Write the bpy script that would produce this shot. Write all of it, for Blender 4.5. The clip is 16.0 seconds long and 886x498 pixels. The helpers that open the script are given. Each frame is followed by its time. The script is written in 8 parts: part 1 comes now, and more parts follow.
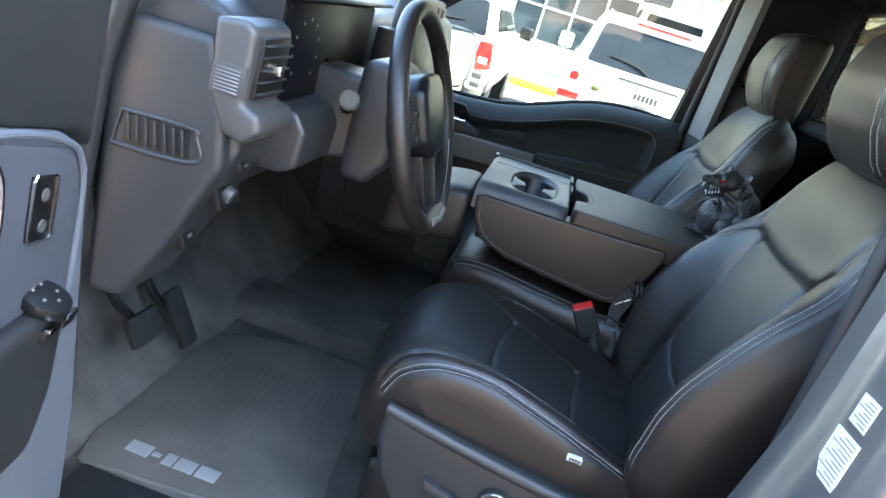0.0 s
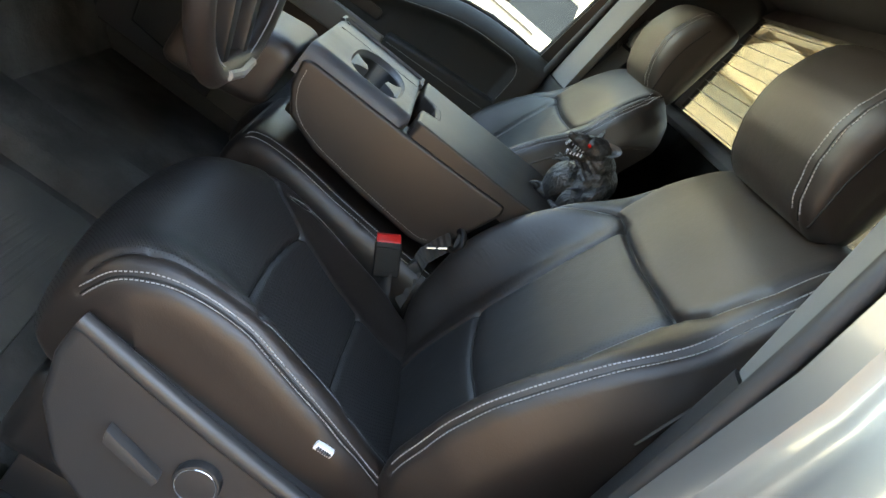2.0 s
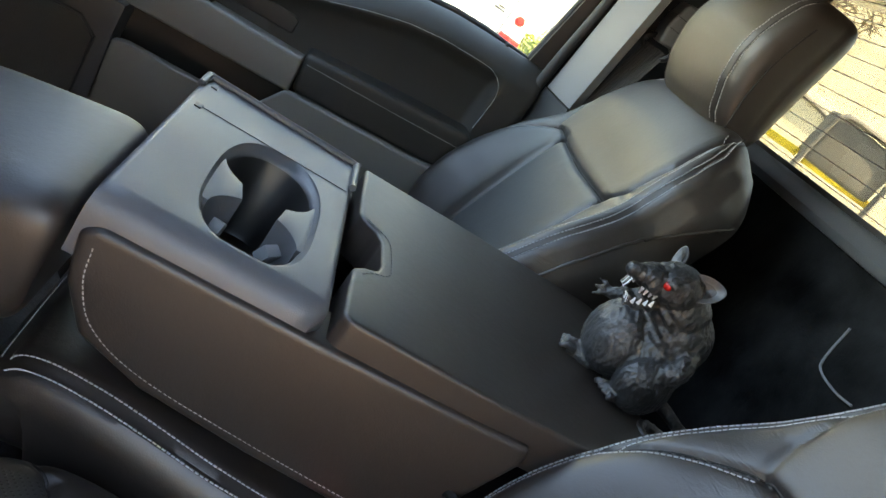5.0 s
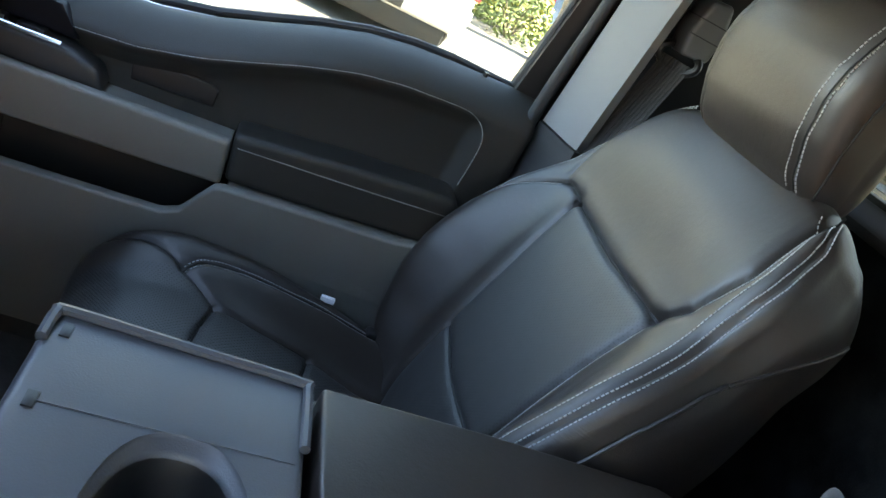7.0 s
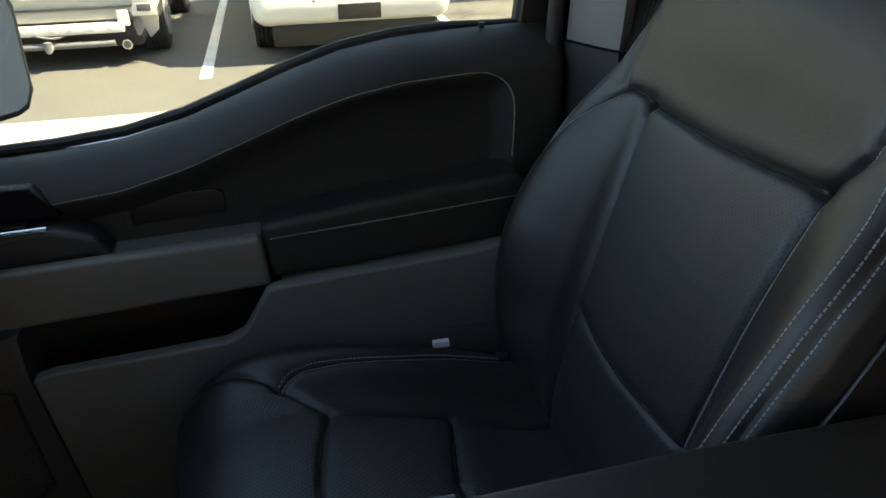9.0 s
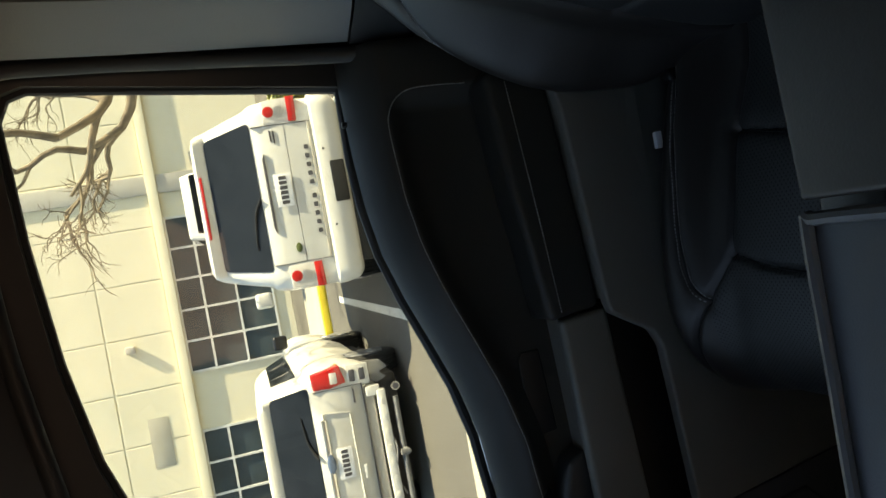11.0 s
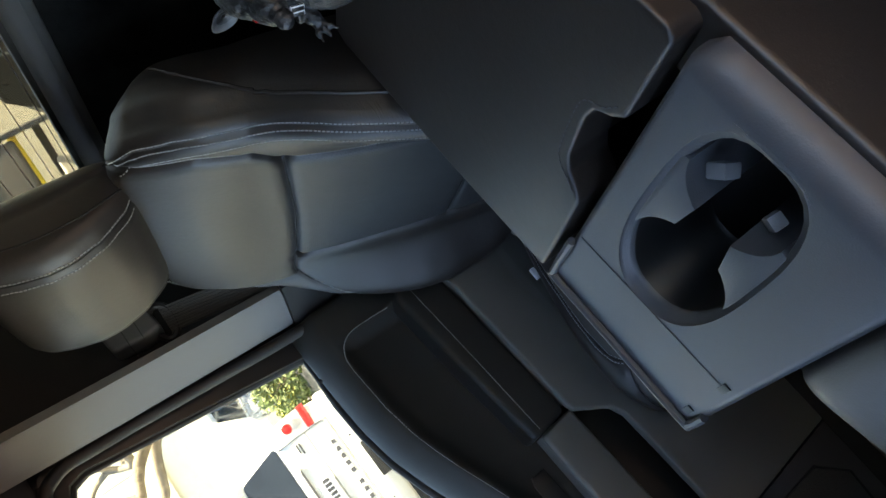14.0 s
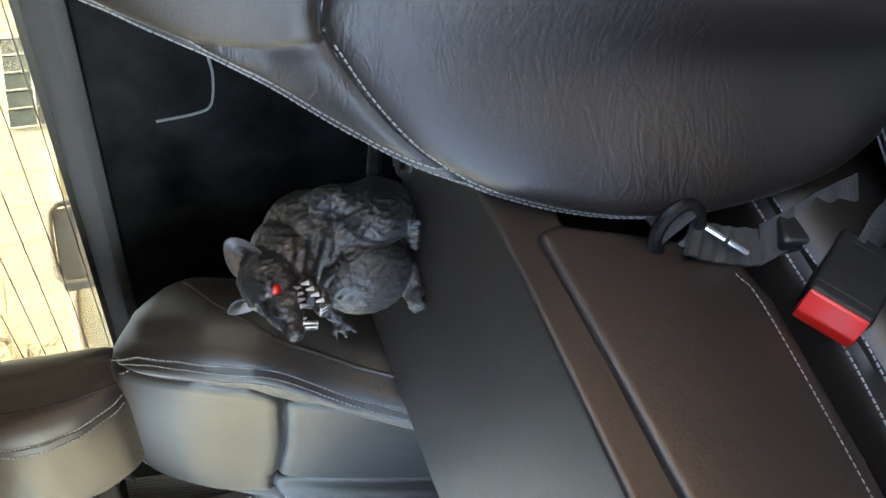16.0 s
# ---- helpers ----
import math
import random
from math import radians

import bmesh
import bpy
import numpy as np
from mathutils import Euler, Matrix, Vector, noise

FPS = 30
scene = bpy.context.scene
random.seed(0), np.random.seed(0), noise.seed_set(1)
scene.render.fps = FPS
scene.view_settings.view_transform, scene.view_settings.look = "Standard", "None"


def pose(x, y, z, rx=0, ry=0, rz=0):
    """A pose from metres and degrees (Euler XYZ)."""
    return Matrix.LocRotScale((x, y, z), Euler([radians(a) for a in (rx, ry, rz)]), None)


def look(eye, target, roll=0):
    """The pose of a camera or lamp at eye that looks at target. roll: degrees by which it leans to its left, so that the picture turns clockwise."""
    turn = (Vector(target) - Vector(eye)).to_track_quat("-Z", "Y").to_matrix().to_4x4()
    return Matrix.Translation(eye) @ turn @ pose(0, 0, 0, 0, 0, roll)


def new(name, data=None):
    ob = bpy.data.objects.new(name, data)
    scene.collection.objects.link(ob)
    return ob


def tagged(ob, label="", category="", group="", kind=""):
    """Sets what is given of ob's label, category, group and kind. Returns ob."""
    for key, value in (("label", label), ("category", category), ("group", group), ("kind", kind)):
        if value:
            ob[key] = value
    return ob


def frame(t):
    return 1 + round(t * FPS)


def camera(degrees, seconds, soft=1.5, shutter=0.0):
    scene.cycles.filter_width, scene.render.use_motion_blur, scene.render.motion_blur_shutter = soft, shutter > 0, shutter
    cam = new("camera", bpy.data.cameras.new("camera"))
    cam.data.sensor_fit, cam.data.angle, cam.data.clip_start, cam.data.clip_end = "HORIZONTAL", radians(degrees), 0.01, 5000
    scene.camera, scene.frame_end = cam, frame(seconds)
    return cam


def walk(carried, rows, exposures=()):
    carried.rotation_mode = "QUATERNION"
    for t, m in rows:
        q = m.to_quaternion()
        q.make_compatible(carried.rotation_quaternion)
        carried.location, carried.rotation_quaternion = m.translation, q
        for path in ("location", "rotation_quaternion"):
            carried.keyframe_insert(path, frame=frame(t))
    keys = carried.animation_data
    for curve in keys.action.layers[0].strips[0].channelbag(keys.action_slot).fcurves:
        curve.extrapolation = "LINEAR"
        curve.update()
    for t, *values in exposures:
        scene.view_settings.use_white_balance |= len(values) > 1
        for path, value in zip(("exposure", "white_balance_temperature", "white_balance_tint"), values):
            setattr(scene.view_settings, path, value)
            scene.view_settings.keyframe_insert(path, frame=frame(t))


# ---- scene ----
cam = camera(60.5, 16.0)
PATH = [
    (0, (-1.66, 0.287, 0.938), (0.228, 0.46, 0.301), 17.5),
    (0.5, (-1.618, 0.288, 0.896), (0.297, 0.223, 0.325), 34.2),
    (1, (-1.533, 0.306, 0.881), (0.369, 0.1, 0.294), 38.7),
    (1.5, (-1.426, 0.317, 0.868), (0.444, -0.051, 0.262), 40.6),
    (2, (-1.34, 0.313, 0.86), (0.505, -0.131, 0.229), 41.5),
    (2.5, (-1.233, 0.299, 0.864), (0.603, -0.169, 0.225), 41.0),
    (3, (-1.126, 0.295, 0.876), (0.704, -0.195, 0.236), 39.9),
    (3.2, (-1.083, 0.291, 0.882), (0.742, -0.208, 0.232), 39.2),
    (5.3, (-0.607, 0.342, 0.887), (1.172, -0.231, 0.175), 36.7),
    (5.5, (-0.567, 0.352, 0.9), (1.194, -0.235, 0.156), 36.4),
    (6, (-0.48, 0.343, 0.931), (1.273, -0.257, 0.177), 35.2),
    (6.5, (-0.398, 0.343, 0.952), (1.353, -0.264, 0.199), 32.5),
    (7, (-0.31, 0.337, 0.962), (1.421, -0.288, 0.178), 29.5),
    (7.5, (-0.242, 0.334, 0.962), (1.48, -0.29, 0.158), 27.4),
    (8, (-0.181, 0.331, 0.937), (1.535, -0.31, 0.134), 23.4),
    (8.2, (-0.16, 0.322, 0.926), (1.558, -0.318, 0.128), 20.7),
    (10.3, (-0.176, 0.216, 0.918), (1.696, 0.372, 0.233), -65.7),
    (10.5, (-0.186, 0.206, 0.922), (1.709, 0.347, 0.3), -77.3),
    (11, (-0.214, 0.183, 0.919), (1.718, 0.207, 0.402), -100.4),
    (11.5, (-0.274, 0.198, 0.906), (1.604, -0.067, 0.27), -114.3),
    (12, (-0.345, 0.296, 0.947), (1.483, -0.109, 0.245), -116.9),
    (12.5, (-0.391, 0.356, 0.957), (1.432, -0.076, 0.257), -119.0),
    (13, (-0.433, 0.376, 0.955), (1.41, -0.028, 0.29), -120.2),
    (13.5, (-0.467, 0.358, 0.942), (1.368, -0.081, 0.278), -121.5),
    (14, (-0.497, 0.322, 0.93), (1.297, -0.21, 0.223), -124.0),
    (14.5, (-0.523, 0.28, 0.899), (1.218, -0.353, 0.145), -125.6),
    (15, (-0.532, 0.255, 0.865), (1.157, -0.494, 0.1), -123.1),
    (15.5, (-0.546, 0.238, 0.839), (1.096, -0.603, 0.067), -114.5),
    (16, (-0.558, 0.218, 0.824), (1.052, -0.71, 0.085), -101.8),
]
EXPOSURES = [(0, 4.63, 7000, 4), (0.5, 4.94, 7800, 5), (1.5, 4.47, 9000, 6), (2.5, 4.89, 9950, 7), (3, 5.13, 10200, 8), (5.5, 5.02, 9000, 9), (7, 5.03, 8100, 8), (8, 5.22, 8900, 10), (8.6, 4.1, 9000, 9), (10.3, 2.73, 9600, 8), (10.8, 2.52, 9600, 8), (11.5, 3.3, 8400, 9), (12.5, 4.37, 8100, 8), (13.3, 4.17, 8100, 9), (14, 4.07, 8400, 11), (14.5, 4.65, 8300, 11), (16, 5.2, 9500, 14)]
walk(cam, [(t, look(eye, target, roll)) for t, eye, target, roll in PATH], EXPOSURES)

# ---- light ----
world = bpy.data.worlds.new("world")
scene.world = world
world.use_nodes = True
wn, wl = world.node_tree.nodes, world.node_tree.links
sky = wn.new("ShaderNodeTexSky")
sky.sky_type, sky.sun_disc = "NISHITA", False
SUN_ELEVATION, SUN_AZIMUTH = radians(50), radians(192)  # azimuth from +y towards +x
sky.sun_elevation, sky.sun_rotation = SUN_ELEVATION, SUN_AZIMUTH
sky.air_density, sky.dust_density, sky.ozone_density = 1.0, 0.6, 3.2
wl.new(sky.outputs["Color"], wn["Background"].inputs["Color"])
wn["Background"].inputs["Strength"].default_value = 0.12
sun = new("sun", bpy.data.lights.new("sun", "SUN"))
sun.data.energy, sun.data.angle, sun.data.color = 4.2, radians(0.53), (1.0, 0.94, 0.84)
to_sun = Vector((math.sin(SUN_AZIMUTH) * math.cos(SUN_ELEVATION), math.cos(SUN_AZIMUTH) * math.cos(SUN_ELEVATION), math.sin(SUN_ELEVATION)))
sun.rotation_mode = "QUATERNION"
sun.rotation_quaternion = to_sun.to_track_quat("Z", "Y")
sun.location = to_sun * 50


# ---- materials ----
def material(name, colour, rough=0.5, metal=0.0, vary=0.12, vary_scale=6.0, grain=0.0, grain_scale=300.0, relief=0.0, relief_scale=25.0,
             coat=0.0, specular=0.5, rough_vary=0.1, sheen=0.0):
    """A surface with two scales of variation: broad tone and wear, and fine grain."""
    m = bpy.data.materials.new(name)
    m.use_nodes = True
    n, l = m.node_tree.nodes, m.node_tree.links
    b = n["Principled BSDF"]
    co = n.new("ShaderNodeTexCoord")
    big = n.new("ShaderNodeTexNoise")
    big.inputs["Scale"].default_value, big.inputs["Detail"].default_value = vary_scale, 6
    l.new(co.outputs["Object"], big.inputs["Vector"])
    ramp = n.new("ShaderNodeMapRange")
    ramp.inputs["From Min"].default_value, ramp.inputs["From Max"].default_value = 0.3, 0.7
    ramp.inputs["To Min"].default_value, ramp.inputs["To Max"].default_value = 1 - vary, 1 + vary
    l.new(big.outputs["Fac"], ramp.inputs["Value"])
    mul = n.new("ShaderNodeVectorMath")
    mul.operation = "SCALE"
    mul.inputs[0].default_value = colour
    l.new(ramp.outputs["Result"], mul.inputs["Scale"])
    l.new(mul.outputs["Vector"], b.inputs["Base Color"])
    rr = n.new("ShaderNodeMapRange")
    rr.inputs["From Min"].default_value, rr.inputs["From Max"].default_value = 0.3, 0.7
    rr.inputs["To Min"].default_value, rr.inputs["To Max"].default_value = max(0, rough - rough_vary), min(1, rough + rough_vary)
    l.new(big.outputs["Fac"], rr.inputs["Value"])
    l.new(rr.outputs["Result"], b.inputs["Roughness"])
    b.inputs["Metallic"].default_value = metal
    b.inputs["Specular IOR Level"].default_value = specular
    b.inputs["Coat Weight"].default_value = coat
    b.inputs["Sheen Weight"].default_value = sheen
    last = None
    for amount, scale, detail in ((relief, relief_scale, 3), (grain, grain_scale, 2)):
        if amount:
            tex = n.new("ShaderNodeTexNoise")
            tex.inputs["Scale"].default_value, tex.inputs["Detail"].default_value = scale, detail
            l.new(co.outputs["Object"], tex.inputs["Vector"])
            bump = n.new("ShaderNodeBump")
            bump.inputs["Strength"].default_value, bump.inputs["Distance"].default_value = amount, 0.4 / scale
            l.new(tex.outputs["Fac"], bump.inputs["Height"])
            if last:
                l.new(last.outputs["Normal"], bump.inputs["Normal"])
            last = bump
    if last:
        l.new(last.outputs["Normal"], b.inputs["Normal"])
    return m


def nodes_of(m):
    return m.node_tree.nodes, m.node_tree.links, m.node_tree.nodes["Principled BSDF"]


leather = material("black_leather", (0.0150, 0.0105, 0.0086), 0.46, vary=0.08, grain=0.24, grain_scale=620, relief=0.07, relief_scale=110, specular=0.62, rough_vary=0.03)
creased = material("creased_black_leather", (0.0160, 0.0115, 0.0094), 0.46, vary=0.08, grain=0.24, grain_scale=620, relief=0.07, relief_scale=110, specular=0.62, rough_vary=0.03)
n, l, b = nodes_of(creased)
# creases: stretched ridges, gathered in patches
co = n.new("ShaderNodeTexCoord")
mapping = n.new("ShaderNodeMapping")
mapping.inputs["Rotation"].default_value = (0.62, 0.3, 0.0)
mapping.inputs["Scale"].default_value = (24, 22, 84)
l.new(co.outputs["Object"], mapping.inputs["Vector"])
crease = n.new("ShaderNodeTexNoise")
crease.inputs["Scale"].default_value, crease.inputs["Detail"].default_value, crease.inputs["Distortion"].default_value = 1.0, 2, 0.7
l.new(mapping.outputs["Vector"], crease.inputs["Vector"])
ridge = n.new("ShaderNodeMath")
ridge.operation = "PINGPONG"
ridge.inputs[1].default_value = 0.12
l.new(crease.outputs["Fac"], ridge.inputs[0])
patch = n.new("ShaderNodeTexNoise")
patch.inputs["Scale"].default_value, patch.inputs["Detail"].default_value = 4.5, 1
l.new(co.outputs["Object"], patch.inputs["Vector"])
spread = n.new("ShaderNodeMapRange")
spread.inputs["From Min"].default_value, spread.inputs["From Max"].default_value = 0.42, 0.66
l.new(patch.outputs["Fac"], spread.inputs["Value"])
height = n.new("ShaderNodeMath")
height.operation = "MULTIPLY"
l.new(ridge.outputs[0], height.inputs[0])
l.new(spread.outputs["Result"], height.inputs[1])
bump = n.new("ShaderNodeBump")
bump.inputs["Strength"].default_value, bump.inputs["Distance"].default_value = 0.23, 0.009
l.new(height.outputs[0], bump.inputs["Height"])
l.new(b.inputs["Normal"].links[0].from_socket, bump.inputs["Normal"])
l.new(bump.outputs["Normal"], b.inputs["Normal"])


def perforate(name, wy, wz, pitch, strength):
    """Leather with a staggered grid of small holes; the grid runs along x and along wy * y + wz * z."""
    m = material(name, (0.0165, 0.0155, 0.0155), 0.50, vary=0.06, rough_vary=0.03, relief=0.08, relief_scale=30, grain=0.15, grain_scale=620, specular=0.7)
    n, l, b = nodes_of(m)
    co, sep = n.new("ShaderNodeTexCoord"), n.new("ShaderNodeSeparateXYZ")
    l.new(co.outputs["Object"], sep.inputs[0])

    def calc(op, p, q=None):
        node = n.new("ShaderNodeMath")
        node.operation = op
        for k, v in enumerate((p, q)):
            if isinstance(v, (int, float)):
                node.inputs[k].default_value = v
            elif v is not None:
                l.new(v, node.inputs[k])
        return node.outputs[0]

    along = calc("ADD", calc("MULTIPLY", sep.outputs["Y"], wy), calc("MULTIPLY", sep.outputs["Z"], wz))
    step = 2 * math.pi / pitch
    wave = calc("MULTIPLY", calc("SINE", calc("MULTIPLY", sep.outputs["X"], step)), calc("SINE", calc("MULTIPLY", along, step)))
    hole = n.new("ShaderNodeMapRange")
    hole.inputs["From Min"].default_value, hole.inputs["From Max"].default_value = 0.42, 0.72
    l.new(wave, hole.inputs["Value"])
    bump = n.new("ShaderNodeBump")
    bump.invert = True
    bump.inputs["Strength"].default_value, bump.inputs["Distance"].default_value = strength, 0.001
    l.new(hole.outputs["Result"], bump.inputs["Height"])
    l.new(b.inputs["Normal"].links[0].from_socket, bump.inputs["Normal"])
    l.new(bump.outputs["Normal"], b.inputs["Normal"])
    dark = n.new("ShaderNodeMapRange")
    dark.inputs["To Min"].default_value, dark.inputs["To Max"].default_value = 0.7, 0.7 - strength
    l.new(hole.outputs["Result"], dark.inputs["Value"])
    l.new(dark.outputs["Result"], b.inputs["Specular IOR Level"])
    return m


perforated = perforate("perforated_back_leather", 0.0, 1.0, 0.0056, 0.22)
perforated_pan = perforate("perforated_cushion_leather", 1.0, -1.0, 0.0064, 0.5)

thread = material("grey_thread", (0.29, 0.29, 0.29), 0.7, vary=0.2, vary_scale=80)
plastic = material("dark_grey_plastic", (0.022, 0.022, 0.023), 0.46, vary=0.08, grain=0.3, grain_scale=700)
plastic_mid = material("charcoal_plastic", (0.030, 0.030, 0.031), 0.42, vary=0.08, grain=0.35, grain_scale=600)
plastic_guide = material("mid_grey_plastic", (0.1, 0.1, 0.1), 0.5, vary=0.06, grain=0.3, grain_scale=500)
tray_plastic = material("slate_tray_plastic", (0.056, 0.059, 0.066), 0.44, vary=0.06, grain=0.3, grain_scale=650)
door_vinyl = material("soft_black_door_vinyl", (0.021, 0.0195, 0.017), 0.58, vary=0.08, grain=0.3, grain_scale=620, specular=0.4)
plastic_ledge = material("slate_grey_plastic", (0.055, 0.056, 0.06), 0.55, vary=0.06, grain=0.3, grain_scale=500)
corner_trim = material("black_corner_trim", (0.012, 0.0125, 0.014), 0.7, vary=0.1, grain=0.3, grain_scale=500, specular=0.25)
plastic_grey = material("light_grey_trim_plastic", (0.15, 0.153, 0.157), 0.6, vary=0.06, grain=0.3, grain_scale=500)
plastic_black = material("black_plastic", (0.006, 0.006, 0.0065), 0.42, vary=0.1, grain=0.1, grain_scale=500)
rubber = material("black_rubber", (0.015, 0.015, 0.016), 0.6, vary=0.15, vary_scale=12)
mat_rubber = material("dusty_floor_mat", (0.108, 0.097, 0.083), 0.75, vary=0.35, vary_scale=5, grain=0.4, grain_scale=180)
carpet = material("black_carpet", (0.0088, 0.0092, 0.0096), 0.95, specular=0.06, vary=0.8, vary_scale=16, grain=0.9, grain_scale=420, relief=0.4, relief_scale=90)
floor_carpet = material("dark_floor_carpet", (0.096, 0.088, 0.08), 0.95, specular=0.1, vary=0.45, vary_scale=7, grain=0.9, grain_scale=420, relief=0.4, relief_scale=90)
headcloth = material("headliner_cloth", (0.036, 0.039, 0.045), 0.95, vary=0.06, grain=0.5, grain_scale=600)
satin_grey = material("satin_grey_trim", (0.085, 0.082, 0.082), 0.42, metal=0.35, vary=0.06)
badge_silver = material("pale_badge", (0.3, 0.3, 0.3), 0.5, metal=0.1, vary=0.1, vary_scale=30)
silver_trim = material("satin_silver_trim", (0.27, 0.27, 0.275), 0.38, metal=0.8, vary=0.05)
chrome = material("chrome", (0.75, 0.75, 0.76), 0.16, metal=1.0, vary=0.03, rough_vary=0.05)
paint_silver = material("silver_grey_car_paint", (0.22, 0.214, 0.206), 0.3, metal=0.65, vary=0.01, rough_vary=0.0, coat=0.7)
paint_white = material("white_car_paint", (0.6, 0.6, 0.575), 0.3, vary=0.04, vary_scale=2, coat=0.6)
paint_worn = material("worn_white_car_paint", (0.58, 0.57, 0.53), 0.4, vary=0.12, vary_scale=3)
screen_black = material("glossy_black_screen", (0.006, 0.006, 0.008), 0.3, specular=0.06, vary=0.05, rough_vary=0.04)
housing_black = material("matt_black_plastic", (0.010, 0.0095, 0.0095), 0.55, vary=0.1, grain=0.3, grain_scale=500, specular=0.3)
red_plastic = material("red_plastic", (0.60, 0.016, 0.012), 0.38, vary=0.08)
white_label = material("white_paper_label", (0.75, 0.76, 0.78), 0.6, vary=0.05)
ink = material("dark_print", (0.06, 0.06, 0.07), 0.7)
webbing = material("charcoal_webbing", (0.028, 0.027, 0.026), 0.8, vary=0.15, grain=0.6, grain_scale=500)
glass_dark = material("tinted_car_glass", (0.012, 0.015, 0.019), 0.05, specular=0.3, vary=0.2, rough_vary=0.03)
# near-black that stands for the shade deep in the leather seams
seam_shade_black = material("black_seam_shade", (0.003, 0.003, 0.003), 0.8, vary=0.1)
lamp_red = material("red_lamp_lens", (0.5, 0.02, 0.02), 0.15, vary=0.1, coat=0.5)
lamp_clear = material("clear_lamp_lens", (0.6, 0.58, 0.55), 0.12, vary=0.1, coat=0.5)
tyre_rubber = material("tyre_rubber", (0.02, 0.02, 0.02), 0.8, vary=0.2, grain=0.4, grain_scale=80)
alloy = material("alloy_wheel", (0.45, 0.45, 0.46), 0.35, metal=0.8)
asphalt = material("parking_lot_asphalt", (0.085, 0.08, 0.072), 0.9, vary=0.25, vary_scale=0.5, grain=0.7, grain_scale=60)
concrete = material("pale_concrete", (0.36, 0.34, 0.29), 0.9, vary=0.15, vary_scale=0.8, grain=0.4, grain_scale=40)
# colour of the added ground that throws warm light through the driver opening
bounce_brown = material("red_brown_bounce_ground", (0.145, 0.092, 0.063), 0.85, vary=0.2, vary_scale=4, grain=0.5, grain_scale=40)
line_white = material("worn_white_line_paint", (0.62, 0.6, 0.55), 0.8, vary=0.2, vary_scale=5)
kerb_yellow = material("yellow_kerb_paint", (0.68, 0.52, 0.05), 0.7, vary=0.15, vary_scale=3)
stucco = material("cream_wall_panel", (0.64, 0.59, 0.455), 0.9, vary=0.05, vary_scale=0.7, grain=0.4, grain_scale=30)
stucco_grey = material("grey_wall_band", (0.4, 0.38, 0.34), 0.9, vary=0.06, vary_scale=0.7)
window_glass = material("dark_shop_glass", (0.03, 0.045, 0.055), 0.08, vary=0.35, vary_scale=0.6, rough_vary=0.03)
alu = material("pale_aluminium_frame", (0.62, 0.62, 0.6), 0.5, metal=0.2)
bark = material("pale_tree_bark", (0.17, 0.135, 0.095), 0.95, vary=0.4, vary_scale=9, relief=0.8, relief_scale=30)
leaf = material("shrub_leaves", (0.09, 0.12, 0.03), 0.7, vary=0.4, vary_scale=3)
leaf_yellow = material("yellow_green_leaves", (0.28, 0.26, 0.05), 0.7, vary=0.4, vary_scale=3)
paint_blue = material("blue_grey_car_paint", (0.12, 0.17, 0.26), 0.3, metal=0.3, coat=0.5)
pedal_rubber = material("grey_pedal_rubber", (0.012, 0.012, 0.012), 0.7)

glass = bpy.data.materials.new("clear_car_glass")
glass.use_nodes = True
n, l = glass.node_tree.nodes, glass.node_tree.links
n.clear()
out = n.new("ShaderNodeOutputMaterial")
mix = n.new("ShaderNodeMixShader")
tr = n.new("ShaderNodeBsdfTransparent")
tr.inputs["Color"].default_value = (0.72, 0.755, 0.73, 1)
gl = n.new("ShaderNodeBsdfGlossy")
gl.inputs["Roughness"].default_value = 0.02
lw = n.new("ShaderNodeLayerWeight")
lw.inputs["Blend"].default_value = 0.5
p5 = n.new("ShaderNodeMath")
p5.operation = "POWER"
p5.inputs[1].default_value = 5.0
l.new(lw.outputs["Facing"], p5.inputs[0])
sc = n.new("ShaderNodeMath")
sc.operation = "MULTIPLY_ADD"
sc.inputs[1].default_value, sc.inputs[2].default_value = 0.9, 0.045
l.new(p5.outputs["Value"], sc.inputs[0])
l.new(sc.outputs["Value"], mix.inputs["Fac"])
l.new(tr.outputs["BSDF"], mix.inputs[1])
l.new(gl.outputs["BSDF"], mix.inputs[2])
l.new(mix.outputs["Shader"], out.inputs["Surface"])
privacy = glass.copy()
privacy.name = "tinted_rear_glass"
for node in privacy.node_tree.nodes:
    if node.type == "BSDF_TRANSPARENT":
        node.inputs["Color"].default_value = (0.40, 0.40, 0.36, 1)
mirror = material("mirror_glass", (0.85, 0.87, 0.9), 0.02, metal=1.0, vary=0.0, rough_vary=0.0)


# ---- builders ----
def thing(name, x, y, z, label, category, group="", kind="", rz=0.0):
    ob = new(name)
    ob.empty_display_size = 0.1
    ob.matrix_basis = pose(x, y, z, 0, 0, rz)
    return tagged(ob, label, category, group, kind)


def mesh_of(name, bm, mats, smooth=40.0):
    bmesh.ops.recalc_face_normals(bm, faces=bm.faces)
    me = bpy.data.meshes.new(name)
    bm.to_mesh(me)
    bm.free()
    for m in mats if isinstance(mats, (list, tuple)) else [mats]:
        me.materials.append(m)
    if smooth:
        me.shade_smooth()
        me.set_sharp_from_angle(angle=radians(smooth))
    return me


def part(name, bm, mats, parent, label="", smooth=40.0):
    """One mesh under a thing or a part; the bmesh is in world places."""
    if parent.parent is not None and parent.parent.parent is not None:
        parent = parent.parent
    ob = new(name, mesh_of(name, bm, mats, smooth))
    up = parent.matrix_basis if parent.parent is None else parent.parent.matrix_basis @ parent.matrix_basis
    ob.parent = parent
    ob.matrix_basis = Matrix.Identity(4)
    ob.data.transform(up.inverted())
    return tagged(ob, label) if label else ob


